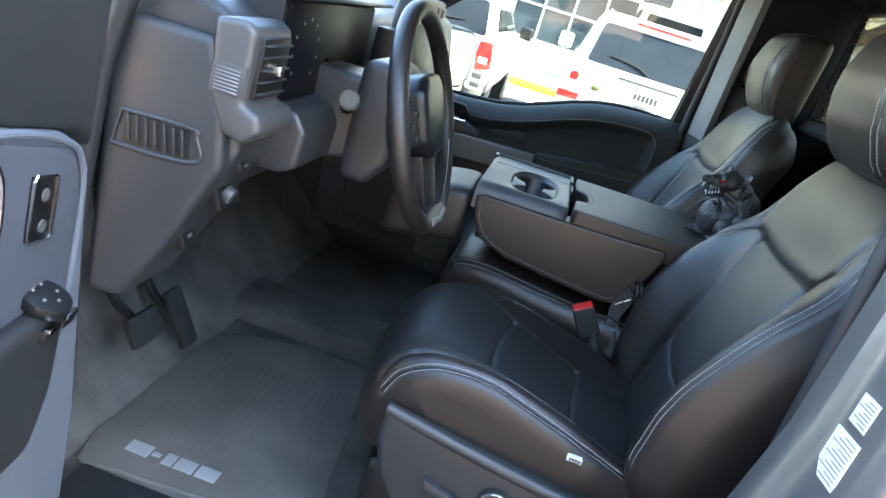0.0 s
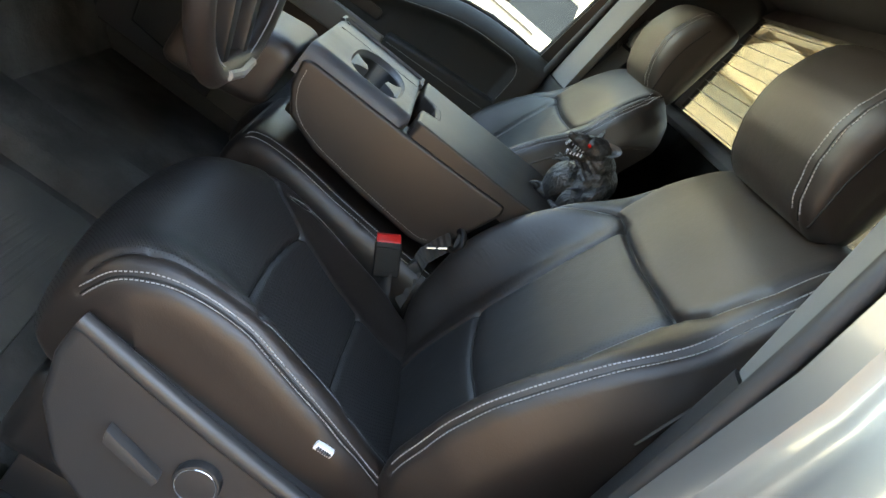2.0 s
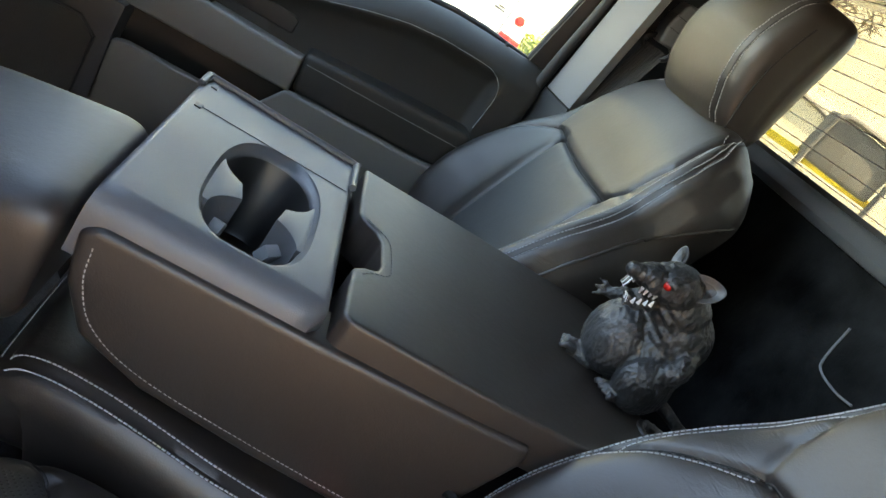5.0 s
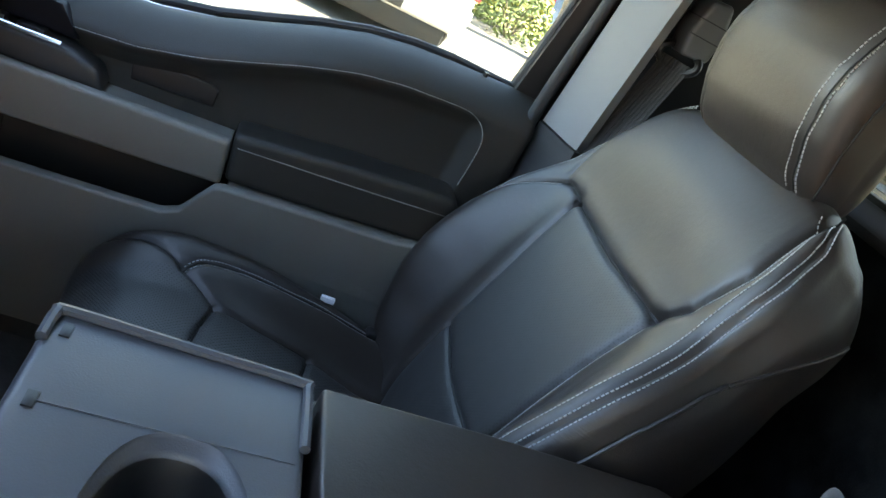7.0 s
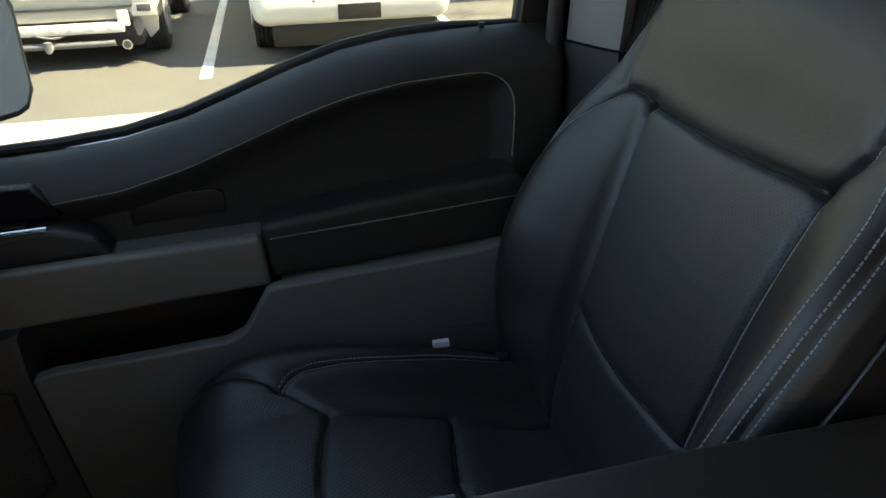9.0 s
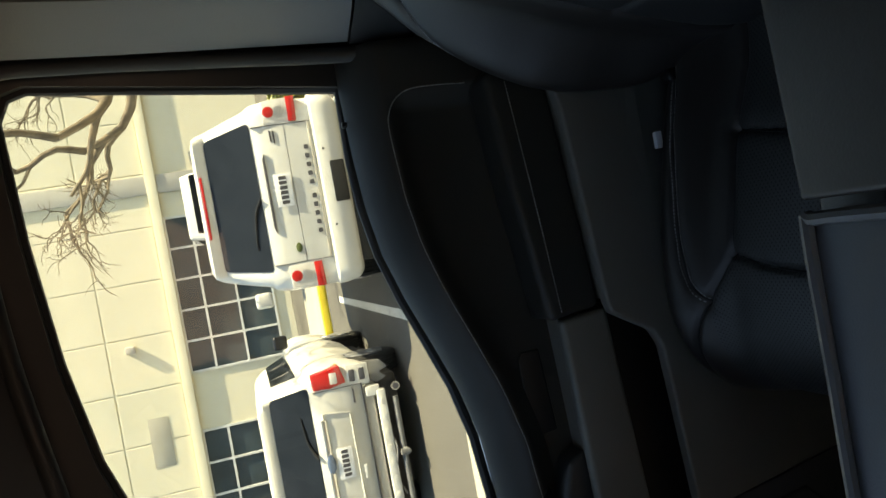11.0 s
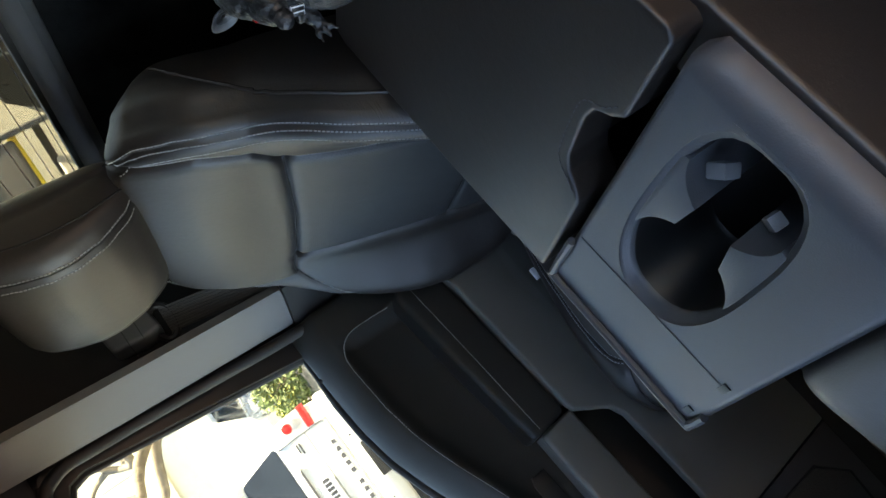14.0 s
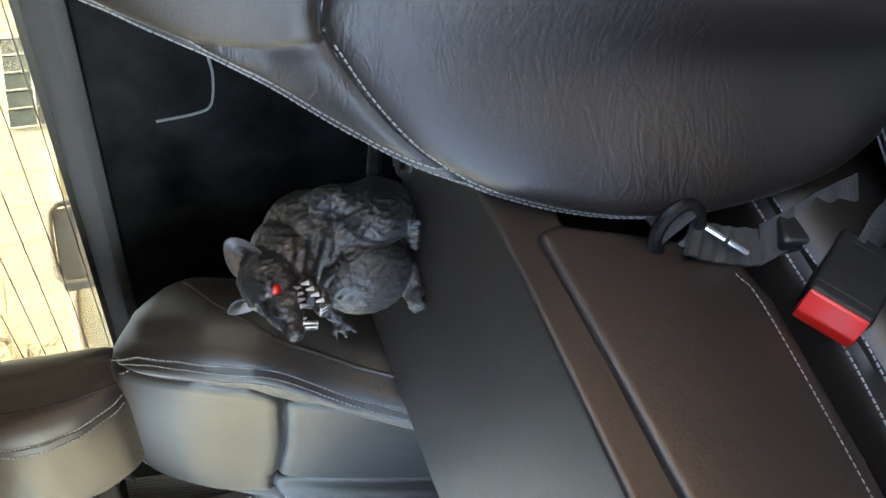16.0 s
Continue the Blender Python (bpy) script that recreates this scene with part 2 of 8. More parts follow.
def solid(name, bm, mats, label, category="", kind="", group="", smooth=40.0):
    """A thing or a piece of the setting that is one mesh."""
    return tagged(new(name, mesh_of(name, bm, mats, smooth)), label, category, group, kind)


def box(bm, lo, hi, bevel=0.0, seg=2, turn=None, mat=0):
    lo, hi = Vector(lo), Vector(hi)
    m = Matrix.Translation((lo + hi) / 2) @ (turn or Matrix.Identity(4)) @ Matrix.Diagonal((*(hi - lo), 1))
    vs = bmesh.ops.create_cube(bm, size=1, matrix=m)["verts"]
    faces = {f for v in vs for f in v.link_faces}
    if bevel:
        es = list({e for v in vs for e in v.link_edges})
        made = bmesh.ops.bevel(bm, geom=es, offset=bevel, segments=seg, profile=0.6, affect="EDGES", clamp_overlap=True)
        faces = {f for f in faces if f.is_valid} | set(made["faces"])
    for f in faces:
        f.material_index = mat
    return bm


def slab(bm, poly, a, b, axis="x", bevel=0.0, seg=2, mat=0, round_all=True):
    """A plate: a polygon in the two other axes (in the order xyz), drawn out along axis from a to b."""
    def at(p, d):
        return {"x": (d, p[0], p[1]), "y": (p[0], d, p[1]), "z": (p[0], p[1], d)}[axis]
    low = [bm.verts.new(at(p, a)) for p in poly]
    top = [bm.verts.new(at(p, b)) for p in poly]
    k = len(poly)
    faces = [bm.faces.new(low), bm.faces.new(top)] + [bm.faces.new((low[i], low[(i + 1) % k], top[(i + 1) % k], top[i])) for i in range(k)]
    bmesh.ops.recalc_face_normals(bm, faces=faces)
    if bevel:
        es = {e for f in faces[:2] for e in f.edges} if not round_all else {e for f in faces for e in f.edges}
        made = bmesh.ops.bevel(bm, geom=list(es), offset=bevel, segments=seg, profile=0.6, affect="EDGES", clamp_overlap=True)
        faces = [f for f in faces if f.is_valid] + made["faces"]
    for f in faces:
        f.material_index = mat
    return bm


def tube(bm, pts, radius, sides=10, mat=0, closed=False, flat=1.0):
    """A round bar along points; radius may be a number or one for each point. flat squeezes it across its second axis."""
    pts = [Vector(p) for p in pts]
    rad = radius if isinstance(radius, (list, tuple)) else [radius] * len(pts)
    rings, side = [], None
    for i, p in enumerate(pts):
        a = pts[i - 1] if i or closed else p
        c = pts[(i + 1) % len(pts)] if i + 1 < len(pts) or closed else p
        d = (c - a).normalized()
        if side is None:
            side = d.orthogonal().normalized()
        side = (side - d * side.dot(d)).normalized()
        up = d.cross(side)
        rings.append([bm.verts.new(p + rad[i] * (math.cos(q) * side + flat * math.sin(q) * up)) for q in [2 * math.pi * j / sides for j in range(sides)]])
    for i in range(len(rings) - (0 if closed else 1)):
        r, s = rings[i], rings[(i + 1) % len(rings)]
        for j in range(sides):
            bm.faces.new((r[j], r[(j + 1) % sides], s[(j + 1) % sides], s[j])).material_index = mat
    if not closed:
        bm.faces.new(rings[0]).material_index = mat
        bm.faces.new(rings[-1]).material_index = mat
    return bm


def curve_pts(keys, count=24):
    """A smooth curve through keys (Catmull-Rom)."""
    keys = [Vector(k) for k in keys]
    ext = [2 * keys[0] - keys[1]] + keys + [2 * keys[-1] - keys[-2]]
    outp = []
    for i in range(count + 1):
        f = i / count * (len(keys) - 1)
        k = min(int(f), len(keys) - 2)
        t, p = f - k, ext[k:k + 4]
        outp.append(0.5 * (2 * p[1] + (p[2] - p[0]) * t + (2 * p[0] - 5 * p[1] + 4 * p[2] - p[3]) * t * t + (3 * p[1] - p[0] - 3 * p[2] + p[3]) * t ** 3))
    return outp


def ball(bm, c, r, turn=None, sub=2, mat=0):
    """An ellipsoid."""
    m = Matrix.Translation(c) @ (turn or Matrix.Identity(4)) @ Matrix.Diagonal((*r, 1))
    for v in bmesh.ops.create_icosphere(bm, subdivisions=sub, radius=1, matrix=m)["verts"]:
        for f in v.link_faces:
            f.material_index = mat
    return bm


def disc(bm, c, axis, r, depth, sides=24, bevel=0.0, mat=0, r2=None):
    """A short round plate or cylinder at c along axis."""
    m = Matrix.Translation(c) @ Vector(axis).normalized().to_track_quat("Z", "Y").to_matrix().to_4x4()
    vs = bmesh.ops.create_cone(bm, cap_ends=True, segments=sides, radius1=r, radius2=r if r2 is None else r2, depth=depth, matrix=m)["verts"]
    faces = {f for v in vs for f in v.link_faces}
    if bevel:
        es = [e for e in {e for v in vs for e in v.link_edges} if any(len(f.verts) > 4 for f in e.link_faces)]
        made = bmesh.ops.bevel(bm, geom=es, offset=bevel, segments=2, profile=0.6, affect="EDGES", clamp_overlap=True)
        faces = {f for f in faces if f.is_valid} | set(made["faces"])
    for f in faces:
        f.material_index = mat
    return bm


def lerp_table(table, v):
    return float(np.interp(v, [a for a, _ in table], [c for _, c in table]))


SOFT = {}


def soft_table(table, v):
    """A table over 0 to 1 read with its corners rounded off."""
    key = tuple(table)
    if key not in SOFT:
        f = np.linspace(-0.06, 1.06, 561)
        raw = np.interp(f, [a for a, _ in table], [c for _, c in table])
        kernel = np.hanning(41)
        SOFT[key] = np.convolve(np.pad(raw, 20, mode="edge"), kernel / kernel.sum(), mode="valid").tolist()
    q = min(max((v + 0.06) / 1.12 * 560, 0.0), 559.999)
    k = int(q)
    return SOFT[key][k] + (SOFT[key][k + 1] - SOFT[key][k]) * (q - k)


def smooth01(a, b, v):
    t = min(1.0, max(0.0, (v - a) / (b - a)))
    return t * t * (3 - 2 * t)


class Cushioned:
    """A padded body drawn along a spine in the yz plane; its front face has bolsters at both sides and sewn seams."""

    def __init__(self, spine, xc, half, bolster, thick, edge=0.03, end=0.03, inner=0.55, crown=0.0):
        pts = curve_pts([(0, y, z) for y, z in spine], 160)
        self.p = np.array([[q.y, q.z] for q in pts])
        self.s = np.r_[0, np.cumsum(np.hypot(*np.diff(self.p, axis=0).T))]
        self.xc, self.half, self.bolster, self.thick, self.edge, self.end, self.inner, self.crown = xc, half, bolster, thick, edge, end, inner, crown
        self.length = self.s[-1]
        self.seams = []
        self.half_far = None

    def wide(self, x, f):
        """The half width on the side of x."""
        return soft_table(self.half_far if self.half_far and x > 0 else self.half, f)

    def along(self, key, axis):
        """The place along the spine at which its y (axis 0) or z (axis 1) is key."""
        v = self.p[:, axis]
        order = np.argsort(v)
        return float(np.interp(key, v[order], self.s[order]))

    def seam(self, pts, depth=0.006, wide=0.0032):
        self.seams.append((np.array(pts, float), depth, wide))

    def frame_at(self, s):
        y, z = np.interp(s, self.s, self.p[:, 0]), np.interp(s, self.s, self.p[:, 1])
        y0, z0 = (np.interp(s - 0.01, self.s, self.p[:, k]) for k in (0, 1))
        y1, z1 = (np.interp(s + 0.01, self.s, self.p[:, k]) for k in (0, 1))
        d = Vector((0, y1 - y0, z1 - z0)).normalized()
        return Vector((self.xc, y, z)), d, Vector((1, 0, 0)).cross(d) * self.flip

    flip = 1.0
    nose = 0.0
    side_bolster = None
    shoulder = 0.0
    flare = 0.0
    dome = 0.0

    def slip(self, x, s):
        """The outer corners of the top edge sit lower than its middle."""
        f = s / self.length
        u = min(1.0, abs(x) / self.wide(x, f))
        return s - self.shoulder * u ** 3 * smooth01(0.6, 1.0, f)

    def recede(self, x, s):
        """The outer corners of the front stand further back than its middle."""
        f = s / self.length
        u = min(1.0, abs(x) / self.wide(x, f))
        return Vector((0, -self.nose * u ** 4 * smooth01(0.45, 0.72, f), 0))

    def depth(self, x, s, groove=True):
        """How far the front face stands off the spine at x from the centre."""
        f = s / self.length
        w = self.wide(x, f)
        u = min(1.0, abs(x) / w)
        d = soft_table(self.side_bolster[x > 0] if self.side_bolster else self.bolster, f) * smooth01(self.inner, 0.88, u) + self.crown * (1 - u * u) + self.dome * (1 - u * u) * smooth01(0.70, 0.86, f) * (1 - smooth01(0.95, 1.0, f))
        k = self.edge / w
        if u > 1 - k:
            t = (u - (1 - k)) / k
            d -= self.edge * (1 - math.sqrt(max(0.0, 1 - t * t)))
        if groove:
            for pts, deep, wide in self.seams:
                a, c = pts[:-1], pts[1:]
                q = np.array([x, s])
                ab = c - a
                t = np.clip(((q - a) * ab).sum(1) / np.maximum((ab * ab).sum(1), 1e-9), 0, 1)
                near = np.hypot(*(a + t[:, None] * ab - q).T).min()
                if near < 5 * wide:
                    d -= deep * math.exp(-(near / wide) ** 2) + 0.45 * deep * math.exp(-(near / (3.2 * wide)) ** 2)
        return d

    def at(self, x, s, lift=0.0):
        o, d, n = self.frame_at(self.slip(x, s))
        return o + Vector((x, 0, 0)) + n * (self.depth(x, s) + lift) + self.recede(x, s)

    def build(self, bm, rows=90, cols=80, zone=None):
        rings = []
        T, rt = self.thick, self.end
        plan = [(s, 0.0) for s in np.linspace(rt, self.length - rt, rows)]
        plan = [(rt - rt * math.sin(a), rt * (1 - math.cos(a))) for a in np.linspace(math.pi / 2, 0.2, 6)] + plan
        plan += [(self.length - rt + rt * math.sin(a), rt * (1 - math.cos(a))) for a in np.linspace(0.2, math.pi / 2, 6)]
        us = np.linspace(-1, 1, cols + 1)
        us = np.sign(us) * (1 - (1 - np.abs(us)) ** 1.15)
        for s, inset in plan:
            o, d, n = self.frame_at(s)
            wr, wl_ = self.wide(1, s / self.length), self.wide(-1, s / self.length)
            gr, g_ = (wr - inset), (wl_ - inset)
            t = soft_table(T, s / self.length) if isinstance(T, list) else T
            loop = [(u * (gr if u > 0 else g_), self.depth(u * (wr if u > 0 else wl_), s) - inset) for u in us]
            e0 = loop[-1][1]
            back = -t + inset
            for k in (0.33, 0.66, 0.9):
                loop.append((gr * (1 - 0.03 * k), e0 + (back - e0) * k))
            for q in np.linspace(0.9, -0.9, 9):
                loop.append(((gr if q > 0 else g_) * q, back))
            e0 = loop[0][1]
            for k in (0.95, 0.82, 0.66, 0.5, 0.33, 0.16):
                loop.append((-g_ * (1 - 0.03 * k) - self.flare * math.sin(math.pi * (0.12 + 0.76 * k)), e0 + (back - e0) * k))
            ring = []
            for x, q in loop:
                o, d, n = self.frame_at(self.slip(x, s)) if self.shoulder else (o, d, n)
                ring.append(bm.verts.new(o + Vector((x, 0, 0)) + n * q + (self.recede(x, s) if self.nose else Vector())))
            rings.append(ring)
        k = len(rings[0])
        for i, (r, t) in enumerate(zip(rings, rings[1:])):
            s = (plan[i][0] + plan[i + 1][0]) / 2
            for j in range(k):
                f = bm.faces.new((r[j], r[(j + 1) % k], t[(j + 1) % k], t[j]))
                if zone and j < cols:
                    um = 0.5 * (us[j] + us[j + 1])
                    f.material_index = zone(um * self.wide(um, s / self.length), s)
        bm.faces.new(rings[0])
        bm.faces.new(rings[-1])
        return bm

    def stitch(self, bm, pts, pitch=0.0047, size=(0.0034, 0.0011, 0.0011), offset=0.0):
        """Short thread dashes along a line of (x, s) on the front face, each a small box in one mesh."""
        pts = [Vector((*p, 0)) for p in pts]
        dense = curve_pts(pts, 1000) if len(pts) > 2 else [pts[0].lerp(pts[-1], i / 1000) for i in range(1001)]
        run, last = 0.0, dense[0]
        for a, c in zip(dense, dense[1:]):
            run += (c - a).length
            if run >= pitch:
                run -= pitch
                d2 = (c - a).normalized()
                off = Vector((-d2.y, d2.x, 0)) * offset
                p, q = self.at(a.x + off.x - d2.x * 0.002, a.y + off.y - d2.y * 0.002), self.at(a.x + off.x + d2.x * 0.002, a.y + off.y + d2.y * 0.002)
                _, _, nrm = self.frame_at(a.y)
                self.dash(bm, (p + q) / 2, q - p, nrm, size)

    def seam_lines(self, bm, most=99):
        """Thin tubes at the bottom of each seam; their black paints the shade of the fold."""
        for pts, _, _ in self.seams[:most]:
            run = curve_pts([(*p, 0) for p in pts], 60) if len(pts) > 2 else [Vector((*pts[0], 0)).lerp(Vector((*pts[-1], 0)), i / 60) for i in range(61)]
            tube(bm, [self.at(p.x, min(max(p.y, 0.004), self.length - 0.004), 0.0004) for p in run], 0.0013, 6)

    @staticmethod
    def dash(bm, c, along, normal, size):
        x = along.normalized()
        y = normal.cross(x).normalized()
        z = x.cross(y)
        v = [bm.verts.new(c + x * (i * size[0] / 2) + y * (j * size[1] / 2) + z * (k * size[2] / 2)) for k in (-1, 1) for i, j in ((-1, -1), (1, -1), (1, 1), (-1, 1))]
        for q in ((4, 5, 6, 7), (0, 1, 5, 4), (1, 2, 6, 5), (2, 3, 7, 6), (3, 0, 4, 7)):
            bm.faces.new([v[i] for i in q])


def stitch_line(bm, pts, normal, pitch=0.0047, size=(0.0033, 0.0011, 0.0011)):
    """Thread dashes along points in the world."""
    dense = curve_pts(pts, 800) if len(pts) > 2 else [Vector(pts[0]).lerp(Vector(pts[-1]), i / 800) for i in range(801)]
    run = 0.0
    for a, c in zip(dense, dense[1:]):
        run += (c - a).length
        if run >= pitch:
            run -= pitch
            Cushioned.dash(bm, a, c - a, Vector(normal), size)


# ---- cab structure ----
bm = bmesh.new()
box(bm, (-0.74, -0.46, -0.04), (0.84, 0.90, 0.0), 0.004)
slab(bm, [(0.88, -0.02), (1.12, 0.22), (1.15, 0.20), (0.92, -0.05)], -0.80, 0.84)
box(bm, (-0.80, 1.12, 0.18), (0.84, 1.16, 0.78), 0.0)
slab(bm, [(0.04, 0.0), (0.30, 0.0), (0.26, 0.035), (0.08, 0.035)], -0.40, 0.98, "y", 0.012)
solid("floor", bm, floor_carpet, "black carpeted cab floor with raised centre tunnel", "floor", "structure")

bm = bmesh.new()
box(bm, (-0.97, -0.30, -0.16), (-0.742, 0.86, 0.012), 0.02, 3)
box(bm, (-0.82, -0.05, 0.004), (-0.645, 0.86, 0.020), 0.006)
box(bm, (-0.80, 0.0, 0.020), (-0.70, 0.84, 0.0245), 0.002)
solid("door_sill", bm, plastic, "dark plastic door sill step below the driver opening", "sill", "structure")
bm = bmesh.new()
box(bm, (0.83, -0.44, -0.2), (0.95, 1.05, 0.06), 0.02)
solid("trim_sill", bm, plastic, "dark plastic sill trim below the passenger door", "trim", "structure")

bm = bmesh.new()
box(bm, (-0.86, -0.52, 1.225), (0.86, 0.62, 1.27), 0.018, 3)
slab(bm, [(-0.52, 1.215), (-0.40, 1.235), (-0.40, 1.27), (-0.52, 1.27)], -0.80, 0.80, "x")
for s in (-1, 1):
    slab(bm, [(s * 0.70, 1.232), (s * 0.80, 1.185), (s * 0.86, 1.19), (s * 0.86, 1.26)], -0.46, 0.58, "y", 0.008)
solid("ceiling", bm, headcloth, "grey cloth headliner over the cab", "ceiling", "structure")

# back wall: carpeted panel below the rear window, a smooth ledge, and the surround of the glass
bm = bmesh.new()
slab(bm, [(-0.46, 0.0), (-0.40, 0.0), (-0.405, 0.50), (-0.412, 0.72), (-0.424, 0.858), (-0.46, 0.858)], -0.84, 0.84, "x", 0.01)
solid("wall_back", bm, carpet, "black felt panel behind the seats", "wall", "structure")
bm = bmesh.new()
slab(bm, [(-0.47, 0.838), (-0.408, 0.838), (-0.402, 0.852), (-0.424, 0.878), (-0.47, 0.878)], -0.84, 0.84, "x", 0.006)
solid("trim_window_ledge", bm, plastic_ledge, "smooth dark trim ledge below the rear window", "trim", "structure")
# highlight along the flap's cut corner, drawn as a pale tube
bm = bmesh.new()
tube(bm, curve_pts([(0.112, -0.404, 0.775), (0.104, -0.402, 0.73), (0.09, -0.4, 0.715), (0.05, -0.4, 0.712), (0.02, -0.401, 0.716)], 20), 0.0016, 6)
solid("trim_flap_highlight", bm, plastic_grey, "pale line painting the highlight on the cut corner of a felt flap", "trim", "structure")

win = thing("window_1", 0, -0.44, 0.862, "rear cab window with fine horizontal heating wires", "window", kind="structure")
bm = bmesh.new()
for lo, hi in (((-0.80, -0.462, 0.874), (0.83, -0.428, 0.886)), ((-0.80, -0.462, 1.192), (0.83, -0.428, 1.232)),
               ((-0.86, -0.462, 0.862), (-0.775, -0.428, 1.232)), ((0.815, -0.462, 0.862), (0.87, -0.428, 1.232))):
    box(bm, lo, hi, 0.003)
part("window_frame", bm, rubber, win, "black rubber window surround")
bm = bmesh.new()
box(bm, (-0.78, -0.452, 0.868), (0.82, -0.448, 1.198))
pane = part("pane", bm, privacy, win, "tinted glass pane", smooth=0)
pane.visible_shadow = False
bm = bmesh.new()
for k in range(10):
    z = 0.893 + 0.0315 * k
    tube(bm, [(-0.775, -0.4465, z), (0.815, -0.4465, z)], 0.0009, 4)
part("heating_wire", bm, ink, win, "thin dark heating wires")


def pillar(s):
    """A door pillar trim: light upper cover, dark lower cover, the belt bay behind it."""
    side = "passenger" if s > 0 else "driver"
    # the upper cover leans inwards with the glass
    def ring(z, poly):
        lean = -0.16 * max(0.0, z - 0.73) if z < 1.0 else -0.0432 - 0.2 * (z - 1.0)
        return [Vector((s * (x + lean), y, z)) for x, y in poly]
    def column(bm, poly, zs):
        rings = [[bm.verts.new(p) for p in ring(z, poly)] for z in zs]
        k = len(poly)
        for r, t in zip(rings, rings[1:]):
            for j in range(k):
                bm.faces.new((r[j], r[(j + 1) % k], t[(j + 1) % k], t[j]))
        bm.faces.new(rings[0])
        bm.faces.new(rings[-1])
    ob = thing(f"trim_pillar_{side}", s * 0.77, -0.2, 0.0, f"door pillar covers in light and dark grey plastic on the {side} side", "trim", kind="structure")
    bm = bmesh.new()
    column(bm, [(0.800, -0.103), (0.790, -0.106), (0.722, -0.128), (0.708, -0.136), (0.716, -0.152), (0.735, -0.160), (0.80, -0.160)], [0.728, 0.80, 0.88, 0.96, 1.04, 1.12, 1.18, 1.235])
    part("upper_cover", bm, plastic_grey, ob, "light grey plastic cover")
    bm = bmesh.new()
    column(bm, [(0.803, -0.100), (0.790, -0.103), (0.722, -0.124), (0.705, -0.134), (0.712, -0.155), (0.735, -0.166), (0.80, -0.166)], [0.03, 0.3, 0.6, 0.7255])
    part("lower_cover", bm, plastic, ob, "dark grey plastic cover")
    bm = bmesh.new()
    column(bm, [(0.855, -0.162), (0.790, -0.162), (0.784, -0.18), (0.790, -0.25), (0.815, -0.36), (0.83, -0.41), (0.855, -0.43)], [0.03, 0.4, 0.75, 0.9, 1.0, 1.12, 1.235])
    part("belt_bay", bm, corner_trim, ob, "dark corner panel")
    bm = bmesh.new()
    column(bm, [(0.94, -0.10), (0.855, -0.10), (0.855, -0.44), (0.94, -0.40)] if s > 0 else [(0.805, -0.17), (0.78, -0.17), (0.78, -0.46), (0.805, -0.46)], [0.0, 0.6, 0.75, 0.9, 1.05, 1.235])
    part("rear_corner", bm, corner_trim, ob)
    bm = bmesh.new()
    tube(bm, curve_pts([(s * 0.80, -0.075, 0.05), (s * 0.805, -0.082, 0.4), (s * 0.808, -0.088, 0.72), (s * 0.79, -0.095, 0.9), (s * 0.765, -0.10, 1.08), (s * 0.745, -0.09, 1.16), (s * 0.738, -0.03, 1.19), (s * 0.735, 0.2, 1.185), (s * 0.735, 0.45, 1.15)], 60), 0.011, 10)
    part("door_seal", bm, rubber, ob, "black rubber door seal")
    return ob


for s in (1, -1):
    pillar(s)

# front pillars and windscreen surround close the cab ahead
for s, name in ((1, "passenger"), (-1, "driver")):
    bm = bmesh.new()
    tube(bm, curve_pts([(s * 0.80, 1.12, 0.72), (s * 0.775, 0.90, 0.92), (s * 0.75, 0.70, 1.10), (s * 0.72, 0.52, 1.215)], 16), 0.045, 12, flat=0.7)
    solid(f"trim_front_pillar_{name}", bm, plastic_grey, f"light grey windscreen pillar on the {name} side", "trim", "structure")
bm = bmesh.new()
box(bm, (-0.80, 0.58, 1.20), (0.80, 0.66, 1.26), 0.02)
solid("trim_header", bm, headcloth, "grey header above the windscreen", "trim", "structure")

# painted body beside the driver opening
jamb = thing("body_side", -0.88, -0.15, -0.1, "silver grey painted door jamb with white information labels", "car body", kind="structure")
bm = bmesh.new()
rings = []
for z, x0, yy in ((-0.14, -0.82, 0.10), (0.10, -0.815, 0.06), (0.30, -0.812, 0.0), (0.45, -0.812, -0.045), (0.60, -0.812, -0.075), (0.78, -0.812, -0.09), (0.95, -0.79, -0.10), (1.10, -0.77, -0.10), (1.24, -0.75, -0.09)):
    prof = [(0.0, -0.012), (-0.012, 0.0), (-0.05, -0.004), (-0.058, -0.016), (-0.085, -0.024), (-0.125, -0.03), (-0.150, -0.045), (-0.160, -0.075), (-0.162, -0.40), (0.0, -0.40)]
    rings.append([bm.verts.new((x0 + dx, yy + dy, z)) for dx, dy in prof])
for r, t in zip(rings, rings[1:]):
    for j in range(len(r)):
        bm.faces.new((r[j], r[(j + 1) % len(r)], t[(j + 1) % len(r)], t[j]))
bm.faces.new(rings[0])
bm.faces.new(rings[-1])
part("jamb", bm, paint_silver, jamb, "glossy silver grey paint", smooth=50)

# outer body that closes the cab: rear quarters, roof rails, cowl sides
bm = bmesh.new()
for s in (-1, 1):
    if s > 0:
        box(bm, (0.875, -0.455, -0.16), (0.95, -0.112, 1.0), 0.01)
        box(bm, (0.872, -0.455, 1.0), (0.95, -0.135, 1.27), 0.01)
    lo, hi = sorted((s * 0.822, s * 0.90))
    box(bm, (lo, -0.54, 1.212), (hi, 0.62, 1.275), 0.01)
box(bm, (-0.9, -0.54, 1.272), (0.9, 0.66, 1.29), 0.008)
for lo, hi in (((-0.805, -0.55, -0.16), (0.90, -0.47, 0.82)), ((-0.90, -0.55, 1.2), (0.90, -0.465, 1.28)), ((-0.808, -0.55, 0.86), (-0.79, -0.465, 1.2))):
    box(bm, lo, hi, 0.006)
